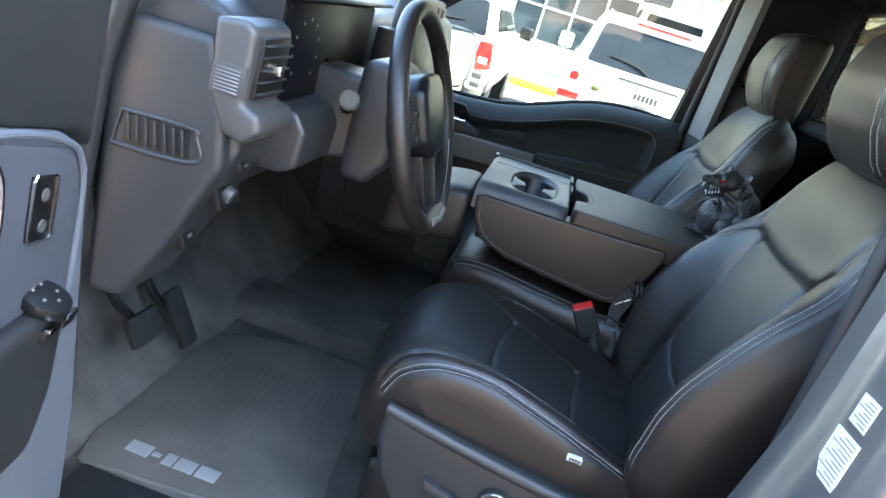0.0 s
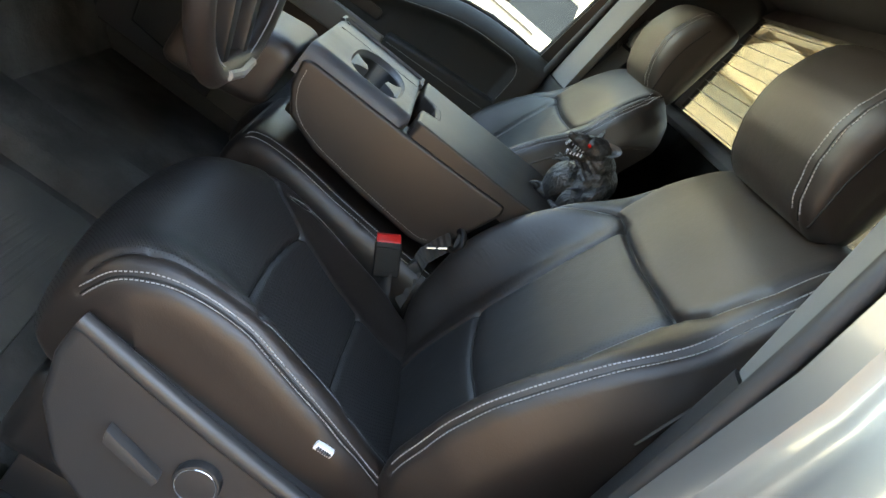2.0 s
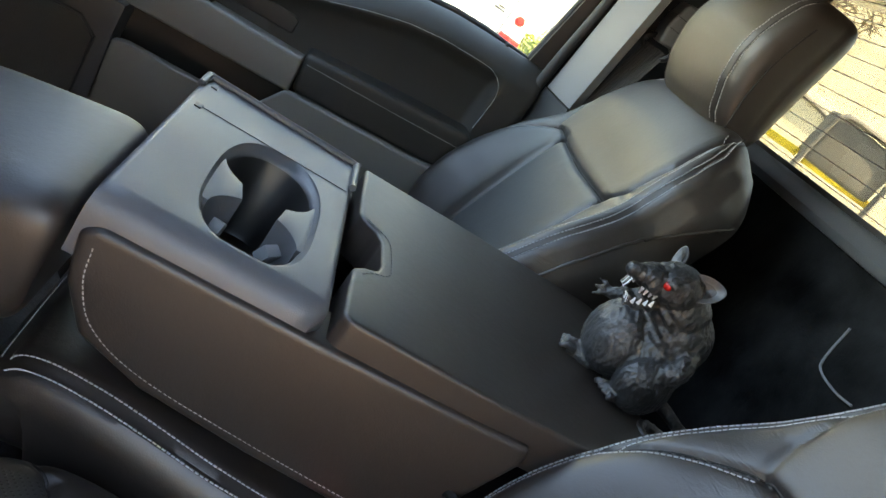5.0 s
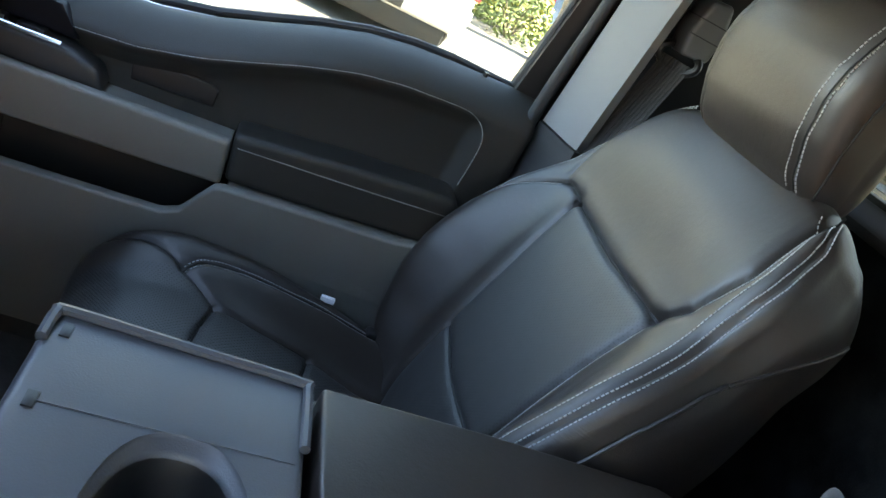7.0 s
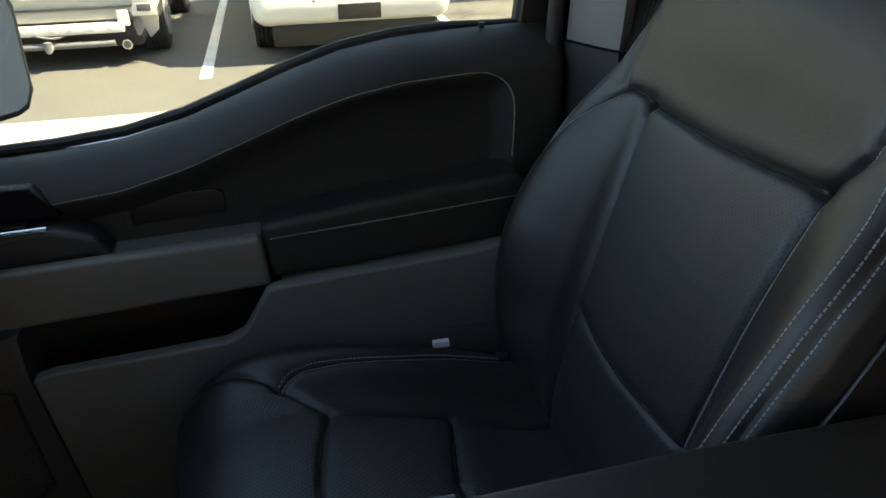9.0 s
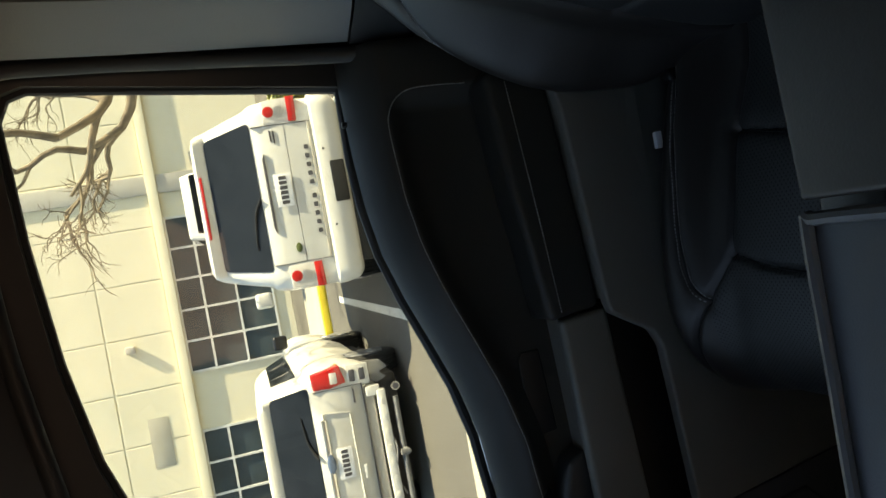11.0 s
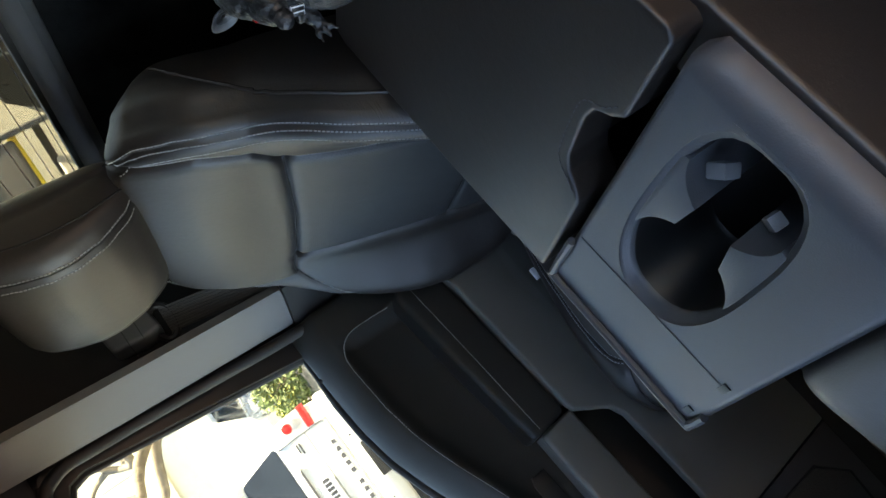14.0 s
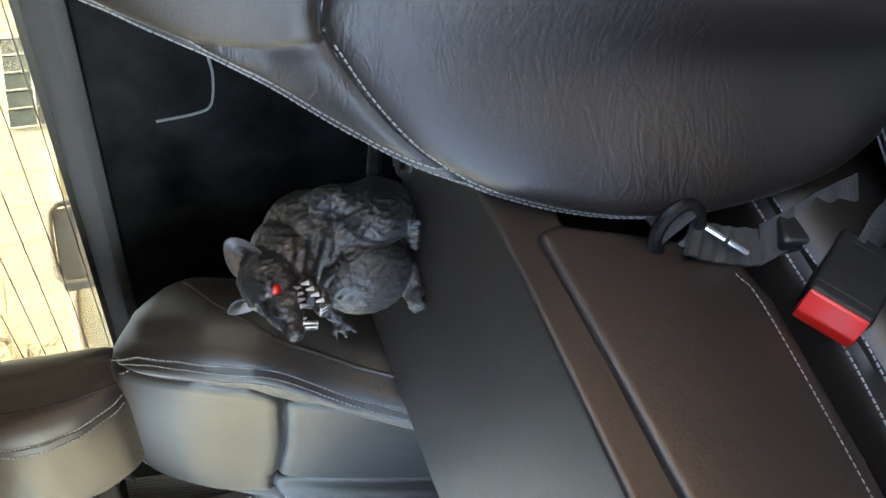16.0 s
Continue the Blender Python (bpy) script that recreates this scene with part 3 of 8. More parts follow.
solid("body_shell", bm, paint_silver, "silver grey painted cab shell and roof", "car body", "structure")
bm = bmesh.new()
box(bm, (-0.80, 0.842, -0.14), (-0.768, 1.18, 0.80), 0.006)
box(bm, (0.80, 0.97, -0.14), (0.93, 1.18, 0.75), 0.012)
solid("trim_kick_panels", bm, plastic, "dark grey kick panels beside the footwells", "trim", "structure")
bm = bmesh.new()
tube(bm, curve_pts([(-0.80, 0.845, 0.05), (-0.798, 0.842, 0.42), (-0.797, 0.838, 0.62), (-0.795, 0.832, 0.74), (-0.79, 0.80, 0.86), (-0.78, 0.72, 0.98), (-0.76, 0.60, 1.10), (-0.75, 0.45, 1.18), (-0.75, 0.2, 1.2), (-0.75, -0.05, 1.2)], 50), 0.014, 10)
solid("trim_door_seal", bm, rubber, "black rubber seal round the driver opening", "seal", "structure")


# ---- seats ----
def seat(s):
    """A front seat; s is 1 for the passenger side, -1 for the driver side."""
    who = "passenger" if s > 0 else "driver"
    xc = s * 0.443
    ob = thing("car_seat", xc, 0.15, 0.0, f"black leather {who} seat with grey double stitching and perforated inserts", "car seat", "front seats")

    back = Cushioned([(0.000, 0.285), (-0.004, 0.36), (-0.024, 0.44), (-0.048, 0.52), (-0.084, 0.62), (-0.118, 0.70), (-0.150, 0.78), (-0.185, 0.845), (-0.222, 0.892)],
                     xc, [(0, 0.2)], [(0, 0)], [(0, 0.10), (0.5, 0.125), (0.9, 0.11), (1, 0.09)], edge=0.030, end=0.03, inner=0.56)
    back.flip, back.shoulder, back.dome, back.flare = -1.0, 0.022, 0.010, 0.016
    by_z = lambda table: [(back.along(z, 1) / back.length, v) for z, v in table]  # noqa: E731
    back.half = by_z([(0.29, 0.205), (0.36, 0.228), (0.44, 0.244), (0.52, 0.25), (0.60, 0.25), (0.66, 0.245), (0.70, 0.236), (0.74, 0.226), (0.80, 0.226), (0.84, 0.218), (0.89, 0.19)])
    back.half_far = by_z([(0.29, 0.205), (0.36, 0.235), (0.42, 0.26), (0.48, 0.272), (0.54, 0.281), (0.60, 0.281), (0.66, 0.274), (0.70, 0.268), (0.74, 0.252), (0.77, 0.238), (0.81, 0.226), (0.85, 0.214), (0.89, 0.19)])
    back.bolster = by_z([(0.29, 0.0), (0.33, 0.015), (0.38, 0.042), (0.46, 0.058), (0.51, 0.058), (0.56, 0.05), (0.60, 0.041), (0.64, 0.031), (0.67, 0.02), (0.70, 0.009), (0.73, 0.002), (0.80, 0.002), (0.89, 0.0)])
    A = lambda z: back.along(z, 1)  # noqa: E731
    i, o = -1, 1  # both covers are sewn alike: double seam on one side, a wing on the other
    top_in, top_out = (i * 0.142, A(0.70)), (o * 0.141, A(0.697))
    low_in, low_out = (i * 0.132, A(0.462)), (o * 0.112, A(0.470))
    back.seam([top_in, (0, A(0.693)), top_out], 0.0055)
    back.seam([top_in, (i * 0.135, A(0.58)), low_in, (i * 0.12, A(0.36)), (i * 0.115, A(0.30))], 0.005)
    back.seam([top_out, (o * 0.122, A(0.58)), low_out, (o * 0.105, A(0.36)), (o * 0.10, A(0.30))], 0.005)
    back.seam([low_in, (0, A(0.455)), low_out], 0.004)
    back.seam([top_in, (i * 0.165, A(0.735)), (i * 0.178, A(0.80)), (i * 0.165, A(0.87)), (i * 0.155, back.length)], 0.006)
    wing = [(o * 0.150, A(0.700)), (o * 0.175, A(0.703)), (o * 0.196, A(0.698)), (o * 0.222, A(0.672)), (o * 0.245, A(0.640)), (o * 0.266, A(0.60))]
    back.seam([top_out, *wing], 0.005)
    back.seam([wing[2], (o * 0.21, A(0.73)), (o * 0.215, A(0.78)), (o * 0.205, A(0.83))], 0.0025)
    rim_x = lambda z, side: back.wide(side, A(z) / back.length) - (0.015 if side > 0 else 0.017)  # noqa: E731
    edge_in = [(i * rim_x(z, i), A(z)) for z in (0.375, 0.40, 0.43, 0.46, 0.50, 0.54, 0.58, 0.62, 0.66, 0.70, 0.74, 0.78, 0.82, 0.86)] + [(i * 0.165, back.length - 0.012)]
    edge_out = [(o * rim_x(z, o), A(z)) for z in (0.375, 0.40, 0.43, 0.46, 0.50, 0.54, 0.58, 0.62, 0.66, 0.70, 0.74, 0.78, 0.82, 0.86)] + [(o * 0.165, back.length - 0.012)]
    back.seam(edge_in, 0.004, 0.0035)
    back.seam(edge_out, 0.004, 0.0035)
    lo_s, hi_s = A(0.462), A(0.70)
    def zone(x, q):
        side = np.interp(q, [0, lo_s, hi_s], [0.105, 0.128, 0.142]) if x * i > 0 else np.interp(q, [0, lo_s, hi_s], [0.098, 0.112, 0.141])
        if abs(x) < side and q < hi_s:
            return 1
        return 2 if (x > side and q < hi_s and s < 0) or abs(x) > 0.86 * back.wide(x, q / back.length) else 0
    bm = bmesh.new()
    back.build(bm, 190, 160, zone)
    rest = part("backrest", bm, [leather, perforated, creased], ob)
    # crease shade of the backrest seams, drawn as black tubes
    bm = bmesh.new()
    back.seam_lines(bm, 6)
    part("seam_shade", bm, seam_shade_black, rest, "black line painting the shade in the seam fold")
    bm = bmesh.new()
    back.stitch(bm, edge_in, offset=0.0046)
    back.stitch(bm, edge_in, offset=-0.0046)
    if s > 0:
        back.stitch(bm, edge_in, offset=-0.0175)
    back.stitch(bm, edge_out, offset=0.0046)
    back.stitch(bm, edge_out, offset=-0.0046)
    back.stitch(bm, [(i * 0.150, A(0.69)), (i * 0.143, A(0.60)), (i * 0.140, A(0.462)), (i * 0.128, A(0.38))])
    back.stitch(bm, [(i * 0.15, A(0.712)), (i * 0.172, A(0.745)), (i * 0.184, A(0.80)), (i * 0.171, A(0.86))], offset=0.0)
    back.stitch(bm, wing[2:], offset=-0.006)
    part("stitching", bm, thread, rest, "grey double stitching", smooth=0)["kind"] = "stuff"

    # welt on the side panel
    bm = bmesh.new()
    pts = []
    run = [(0.0, 0.462), (-0.010, 0.482), (-0.080, 0.600), (-0.130, 0.674), (-0.150, 0.695), (-0.200, 0.735)] if s < 0 else [(-0.04, 0.565), (-0.11, 0.653), (-0.150, 0.699), (-0.178, 0.723), (-0.222, 0.765), (-0.262, 0.79)]
    for p in curve_pts([(0, *q) for q in run], 40):
        k = int(np.argmin(np.hypot(back.p[:, 0] - p.y, back.p[:, 1] - p.z)))
        q = float(back.s[k])
        og, dg, ng = back.frame_at(back.slip(-0.2, q))
        w, t = back.wide(-1, q / back.length), soft_table(back.thick, q / back.length)
        e0 = back.depth(-w, q, False)
        k = max(0.05, min(0.95, (ng.dot(Vector((og.x, p.y, p.z)) - og) - e0) / (-t - e0)))
        pts.append(og + Vector((-w * (1 - 0.03 * k) - back.flare * math.sin(math.pi * (0.12 + 0.76 * k)) + 0.0004, 0, 0)) + ng * (e0 + (-t - e0) * k))
    tube(bm, pts, 0.0022, 8)
    part("welt", bm, leather, rest, "sewn side welt")

    # head restraint on two posts: a boxy pad with a soft front panel between dark side panels
    hx, dy = xc + 0.004, (0.0 if s > 0 else 0.042)
    front_y = lambda z: lerp_table([(0.856, -0.196), (0.88, -0.178), (0.92, -0.160), (0.96, -0.153), (0.99, -0.155), (1.02, -0.164), (1.05, -0.176), (1.072, -0.19)], z) + dy  # noqa: E731
    def head_at(z, a):
        f = (z - 0.856) / 0.216
        tuck = (1 - abs(2 * f - 1) ** 9) ** 0.5 if 0 < f < 1 else 0.0
        c, e = math.cos(a), math.sin(a)
        y0, y1 = -0.262 - 0.02 * f + dy, front_y(z)
        x = (0.133 + 0.004 * math.sin(f * math.pi)) * (0.80 + 0.20 * tuck) * math.copysign(abs(c) ** 0.30, c)
        y = (y0 + y1) / 2 + (y1 - y0) / 2 * (0.55 + 0.45 * tuck) * math.copysign(abs(e) ** (0.40 if e > 0 else 0.6), e)
        groove = 0.0045 * math.exp(-(((abs(x) - 0.109) / 0.0035) ** 2)) if e > 0 else 0.003 * math.exp(-(((e + 0.12) / 0.06) ** 2))
        return Vector((hx + x * (1 - (0 if e > 0 else groove * 6)), y + 0.008 * (1 - (x / 0.137) ** 2) * (1 if e > 0 else 0) - (groove if e > 0 else 0), z))
    angles = sorted([2 * math.pi * q / 96 for q in range(96)])
    zs_ = [0.856 + 0.216 * (0.5 - 0.5 * math.cos(math.pi * k / 40)) for k in range(41)]
    bm = bmesh.new()
    rows = [[bm.verts.new(head_at(z, a)) for a in angles] for z in zs_]
    for r, t in zip(rows, rows[1:]):
        for q in range(96):
            bm.faces.new((r[q], r[(q + 1) % 96], t[(q + 1) % 96], t[q]))
    bm.faces.new(rows[0])
    bm.faces.new(rows[-1])
    hr = part("headrest", bm, leather, ob, smooth=60)
    # black tubes paint the crease shade of the headrest seams
    bm = bmesh.new()
    for want, up_to in ((0.109, 36), (None, 30)):
        run = []
        for z in zs_[5:up_to]:
            fit_a = min((abs(abs(head_at(z, a).x - hx) - want), a) for a in np.linspace(0.02, 1.5, 120))[1] if want else 0.02
            p = head_at(z, fit_a)
            run.append((hx - (p.x - hx) - (0 if want else 0.0006), p.y + (0.0006 if want else 0.012 - 0.05 * (z - 0.95)), z))
        tube(bm, run, 0.0013, 6)
    part("seam_shade", bm, seam_shade_black, hr, "black line painting the shade in the seam fold")
    bm = bmesh.new()
    for side in (-1,):
        for off in (-0.007, 0.007):
            pts = []
            for z in zs_[6:-6]:
                fit_a = min((abs(abs(head_at(z, a).x - hx) - 0.109 - off), a) for a in np.linspace(0.02, 1.5, 120))[1]
                p = head_at(z, fit_a)
                pts.append((hx + side * (p.x - hx), p.y + 0.0004, z))
            stitch_line(bm, pts, (0, 1, 0.2))
    part("stitching", bm, thread, hr, "grey double stitching", smooth=0)["kind"] = "stuff"
    for side in (-1, 1):
        bm = bmesh.new()
        tube(bm, [(hx + side * 0.055, -0.232 + 0.5 * dy, 0.82), (hx + side * 0.055, -0.235 + 0.5 * dy, 0.90)], 0.0065, 10)
        part("headrest_post", bm, chrome, ob, "chrome post")
        bm = bmesh.new()
        disc(bm, (hx + side * 0.055, -0.234 + 0.5 * dy, 0.872), (0, -0.1, 1), 0.013, 0.012, 16, 0.003)
        part("headrest_collar", bm, plastic_black, ob)

    i, o = -s, s  # from here on: towards the middle of the cab, towards the door
    # seat cushion
    pan = [(-0.045, 0.318), (0.03, 0.322), (0.11, 0.338), (0.20, 0.356), (0.28, 0.367), (0.345, 0.368), (0.395, 0.352), (0.43, 0.318), (0.445, 0.27), (0.445, 0.215)]
    if s < 0:  # raised and tipped up at the front
        pan = [(-0.045, 0.300), (0.03, 0.318), (0.105, 0.342), (0.18, 0.368), (0.25, 0.391), (0.32, 0.409), (0.37, 0.412), (0.405, 0.397), (0.428, 0.365), (0.436, 0.32), (0.436, 0.25)]
    cush = Cushioned(pan, xc, [(0, 0.20), (0.2, 0.225), (0.5, 0.232), (0.75, 0.234), (1, 0.215)] if s < 0 else [(0, 0.20), (0.2, 0.228), (0.5, 0.242), (0.75, 0.242), (1, 0.225)],
                     [(0, 0.035), (0.4, 0.035), (0.62, 0.03), (0.8, 0.014), (1, 0.004)], 0.12, edge=0.03, end=0.02, inner=0.5, crown=0.02 if s < 0 else 0.0)
    if s < 0:
        cush.side_bolster = {False: [(0, 0.03), (0.3, 0.05), (0.5, 0.046), (0.62, 0.030), (0.8, 0.01), (1, 0.004)], True: [(0, 0.03), (0.25, 0.03), (0.5, 0.010), (0.7, -0.01), (1, -0.01)]}
    cush.flip = 1.0
    cush.nose = 0.04 if s < 0 else 0.0
    # the front stretch turns down, so y no longer tells the place along it
    flat = cush.p[:, 0] < 0.40
    C = lambda y: float(np.interp(y, cush.p[flat, 0], cush.s[flat]))  # noqa: E731
    if s < 0:
        front_in, front_out = (i * 0.20, C(0.335)), (o * 0.198, C(0.382))
        in_line = [front_in, (i * 0.155, C(0.30)), (i * 0.116, C(0.24)), (i * 0.095, C(0.17)), (i * 0.099, C(0.105)), (i * 0.125, C(-0.01)), (i * 0.125, 0.0)]
        out_line = [front_out, (o * 0.196, C(0.32)), (o * 0.192, C(0.255)), (o * 0.187, C(0.18)), (o * 0.182, C(0.115)), (o * 0.165, C(0.03)), (o * 0.16, 0.0)]
        cross = [[in_line[2], (i * 0.05, C(0.254)), (o * 0.044, C(0.264)), (o * 0.12, C(0.262)), out_line[2]], [in_line[4], (o * 0.032, C(0.116)), out_line[4]]]
        rim_out = [(o * 0.214, C(0.385) + 0.075), (o * 0.219, C(0.385) + 0.035), (o * 0.222, C(0.385)), (o * 0.219, C(0.30)), (o * 0.217, C(0.18)), (o * 0.212, C(0.10)), (o * 0.195, C(0.0))]
        rim_in = [(i * 0.176, C(0.293)), (i * 0.198, C(0.25)), (i * 0.206, C(0.17)), (i * 0.202, C(0.08)), (i * 0.19, C(-0.02))]
        ends = [[front_in, (i * 0.222, C(0.37))], [front_out, (o * 0.205, C(0.39) + 0.05)]]
    else:
        front_in, front_out = (i * 0.215, C(0.31)), (o * 0.166, C(0.318))
        in_line = [front_in, (i * 0.152, C(0.24)), (i * 0.115, C(0.13)), (i * 0.105, C(0.02)), (i * 0.10, 0.0)]
        out_line = [front_out, (o * 0.126, C(0.26)), (o * 0.117, C(0.19)), (o * 0.114, C(0.116)), (o * 0.092, C(0.036)), (o * 0.09, 0.0)]
        cross = [[in_line[1], (i * 0.08, C(0.272)), (0, C(0.282)), (o * 0.07, C(0.274)), out_line[1]], [(i * 0.112, C(0.115)), (0, C(0.135)), out_line[3]]]
        rim_out = [front_out, (o * 0.184, C(0.29)), (o * 0.191, C(0.24)), (o * 0.192, C(0.18)), (o * 0.195, C(0.10)), (o * 0.185, C(-0.02))]
        rim_in = [(i * 0.226, C(0.39)), (i * 0.228, C(0.30)), (i * 0.229, C(0.18)), (i * 0.222, C(0.08)), (i * 0.205, C(-0.02))]
        ends = [[front_in, (i * 0.225, C(0.36)), (i * 0.23, C(0.395) + 0.02)], [front_out, (o * 0.20, C(0.37)), (o * 0.215, C(0.395) + 0.02)]]
    cush.seam(in_line, 0.005)
    cush.seam(out_line, 0.005)
    for run in cross:
        cush.seam(run, 0.0055)
    for run in ends:
        cush.seam(run, 0.004)
    cush.seam(rim_out, 0.004, 0.0035)
    cush.seam(rim_in, 0.004, 0.0035)
    def edge_of(line, x, q):
        return abs(x) < -0.004 + np.interp(q, [p[1] for p in reversed(line)], [abs(p[0]) for p in reversed(line)])
    def zone2(x, q):
        return 1 if edge_of(in_line if x * i > 0 else out_line, x, q) else 0
    bm = bmesh.new()
    cush.build(bm, 170, 150, zone2)
    pad = part("cushion", bm, [leather, perforated_pan], ob)
    # crease shade of the cushion seams, drawn as black tubes
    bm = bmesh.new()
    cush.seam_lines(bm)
    part("seam_shade", bm, seam_shade_black, pad, "black line painting the shade in the seam fold")
    bm = bmesh.new()
    cush.stitch(bm, rim_out, offset=0.003)
    cush.stitch(bm, rim_out, offset=-0.003)
    cush.stitch(bm, rim_in, offset=0.005)
    if s < 0:
        cush.stitch(bm, out_line[2:-1], offset=-0.005)
        cush.stitch(bm, rim_in, offset=-0.005)
    part("stitching", bm, thread, pad, "grey double stitching", smooth=0)["kind"] = "stuff"
    bm = bmesh.new()
    box(bm, (xc + o * 0.229 - 0.003, 0.093, 0.363), (xc + o * 0.229 + 0.005, 0.115, 0.372), 0.001)
    part("tag", bm, white_label, ob, "small white sewn tag")
    bm = bmesh.new()
    for k in range(6):
        box(bm, (xc + o * 0.2335 - 0.002, 0.095 + 0.003 * k, 0.3655), (xc + o * 0.2335 + 0.0022, 0.0968 + 0.003 * k, 0.3695))
    part("tag_print", bm, ink, ob, "dark printed bars")

    # frame, side shield and rails
    bm = bmesh.new()
    box(bm, (xc - 0.19, -0.04, 0.09), (xc + 0.19, 0.40, 0.225), 0.03, 3)
    part("seat_frame", bm, plastic_black, ob, "black seat frame cover")
    for q in (-0.17, 0.17):
        bm = bmesh.new()
        box(bm, (xc + q - 0.022, -0.12, 0.002), (xc + q + 0.022, 0.40, 0.035), 0.005)
        box(bm, (xc + q - 0.014, -0.06, 0.035), (xc + q + 0.014, 0.36, 0.10), 0.004)
        part("rail", bm, plastic_black, ob, "black steel rail")
        bm = bmesh.new()
        box(bm, (xc + q - 0.02, 0.40, 0.004), (xc + q + 0.02, 0.432, 0.03), 0.004)
        part("rail_cap", bm, satin_grey, ob, "grey metal rail end")
    xs = s * 0.668
    bm = bmesh.new()
    side = [(0.385, 0.352), (0.388, 0.30), (0.372, 0.24), (0.325, 0.175), (0.24, 0.125), (0.10, 0.10), (-0.10, 0.11), (-0.16, 0.20), (-0.14, 0.275), (-0.05, 0.30), (0.06, 0.307), (0.20, 0.326)]
    slab(bm, side, xs - 0.022, xs + 0.022, "x", 0.012, 3)
    shield = part("side_shield", bm, plastic, ob, "dark grey plastic seat side shield")
    bm = bmesh.new()
    tube(bm, curve_pts([(xs + s * 0.012, 0.384, 0.346), (xs + s * 0.018, 0.22, 0.322), (xs + s * 0.018, 0.06, 0.302), (xs + s * 0.012, -0.05, 0.296)], 20), 0.011, 10)
    part("shield_lip", bm, plastic_mid, shield, "worn grey upper lip")
    bm = bmesh.new()
    slab(bm, [(0.30, 0.268), (0.296, 0.250), (0.226, 0.232), (0.224, 0.246)], xs + s * 0.020, xs + s * 0.038, "x", 0.004, 2)
    part("adjuster_switch", bm, plastic_mid, shield, "long seat adjuster switch")
    bm = bmesh.new()
    disc(bm, (xs + s * 0.026, 0.19, 0.262), (s, 0, 0), 0.026, 0.016, 28, 0.003)
    part("lumbar_knob", bm, plastic, shield, "round lumbar switch")
    bm = bmesh.new()
    tube(bm, [(xs + s * 0.0345, 0.19 + 0.0225 * math.cos(a), 0.262 + 0.0225 * math.sin(a)) for a in np.linspace(0, 2 * math.pi, 28, endpoint=False)], 0.0007, 6, closed=True)
    part("knob_ring", bm, chrome, shield, "thin bright ring")
    bm = bmesh.new()
    slab(bm, [(-0.02, 0.305), (-0.03, 0.245), (-0.11, 0.26), (-0.175, 0.33), (-0.20, 0.45), (-0.16, 0.47), (-0.11, 0.36)], xs - 0.028, xs + 0.012, "x", 0.01, 2)
    part("recliner_cover", bm, plastic, ob, "dark plastic recliner cover")
    return ob


for s in (1, -1):
    seat(s)


# ---- folded middle seat that serves as a console ----
mid = thing("middle_seat_console", 0, 0.15, 0.1, "folded black leather middle seat with cup holder tray and padded lid", "console")
base = Cushioned([(-0.06, 0.415), (0.05, 0.418), (0.2, 0.425), (0.32, 0.43), (0.385, 0.42), (0.41, 0.39), (0.415, 0.33)],
                 0, [(0, 0.212), (0.42, 0.206), (0.62, 0.186), (0.8, 0.168), (1, 0.160)], [(0, 0), (1, 0)], 0.12, edge=0.03, end=0.02, inner=0.5)
rim = lambda q: [(math.copysign(base.wide(q, v / base.length) - 0.018, q), v) for v in (0.03, 0.12, 0.2, 0.27, 0.33, 0.39, 0.44, 0.465)]  # noqa: E731
for x in (-0.145, 0.145):
    base.seam(rim(x), 0.004, 0.0035)
base.seam([(-0.141, 0.468), (0, 0.475), (0.141, 0.468)], 0.004, 0.0035)
bm = bmesh.new()
base.build(bm, 60, 50)
pad = part("cushion", bm, leather, mid)
bm = bmesh.new()
for x in (-0.145, 0.145):
    for off in (-0.006, 0.006):
        base.stitch(bm, rim(x), offset=off)
base.stitch(bm, [(-0.141, 0.474), (0, 0.481), (0.141, 0.474)])
part("stitching", bm, thread, pad, "grey double stitching", smooth=0)["kind"] = "stuff"
bm = bmesh.new()
box(bm, (-0.15, -0.05, 0.10), (0.15, 0.38, 0.33), 0.03)
part("pedestal", bm, carpet, mid, "black carpeted pedestal")

# console flanks, tray, lid
TOP = 0.6
flank = [(0.392, 0.566), (0.385, 0.525), (0.36, 0.485), (0.30, 0.462), (0.20, 0.449), (0.09, 0.440), (0.052, 0.446), (0.025, 0.49), (-0.004, 0.565), (0.0, 0.582), (0.10, 0.578), (0.20, 0.576), (0.38, 0.575)]
for s in (-1, 1):
    bm = bmesh.new()
    slab(bm, flank, s * 0.120, s * 0.177, "x", 0.020, 5)
    body = part("console_flank", bm, leather, mid, "smooth black leather flank")
    bm = bmesh.new()
    pts = [(s * 0.1765, y, z) for y, z in ((0.378, 0.562), (0.372, 0.528), (0.350, 0.495), (0.30, 0.474), (0.20, 0.461), (0.09, 0.452), (0.065, 0.457))]
    stitch_line(bm, pts, (s, 0, 0), 0.0047, (0.0029, 0.0009, 0.0014))
    tagged(part("stitching", bm, thread, body, "grey stitching", smooth=0), kind="stuff")
bm = bmesh.new()
box(bm, (-0.135, -0.14, 0.47), (0.135, 0.375, 0.492), 0.01)
box(bm, (-0.135, -0.14, 0.49), (0.135, 0.135, 0.552), 0.004)
part("console_core", bm, plastic_black, mid, "black inner shell")

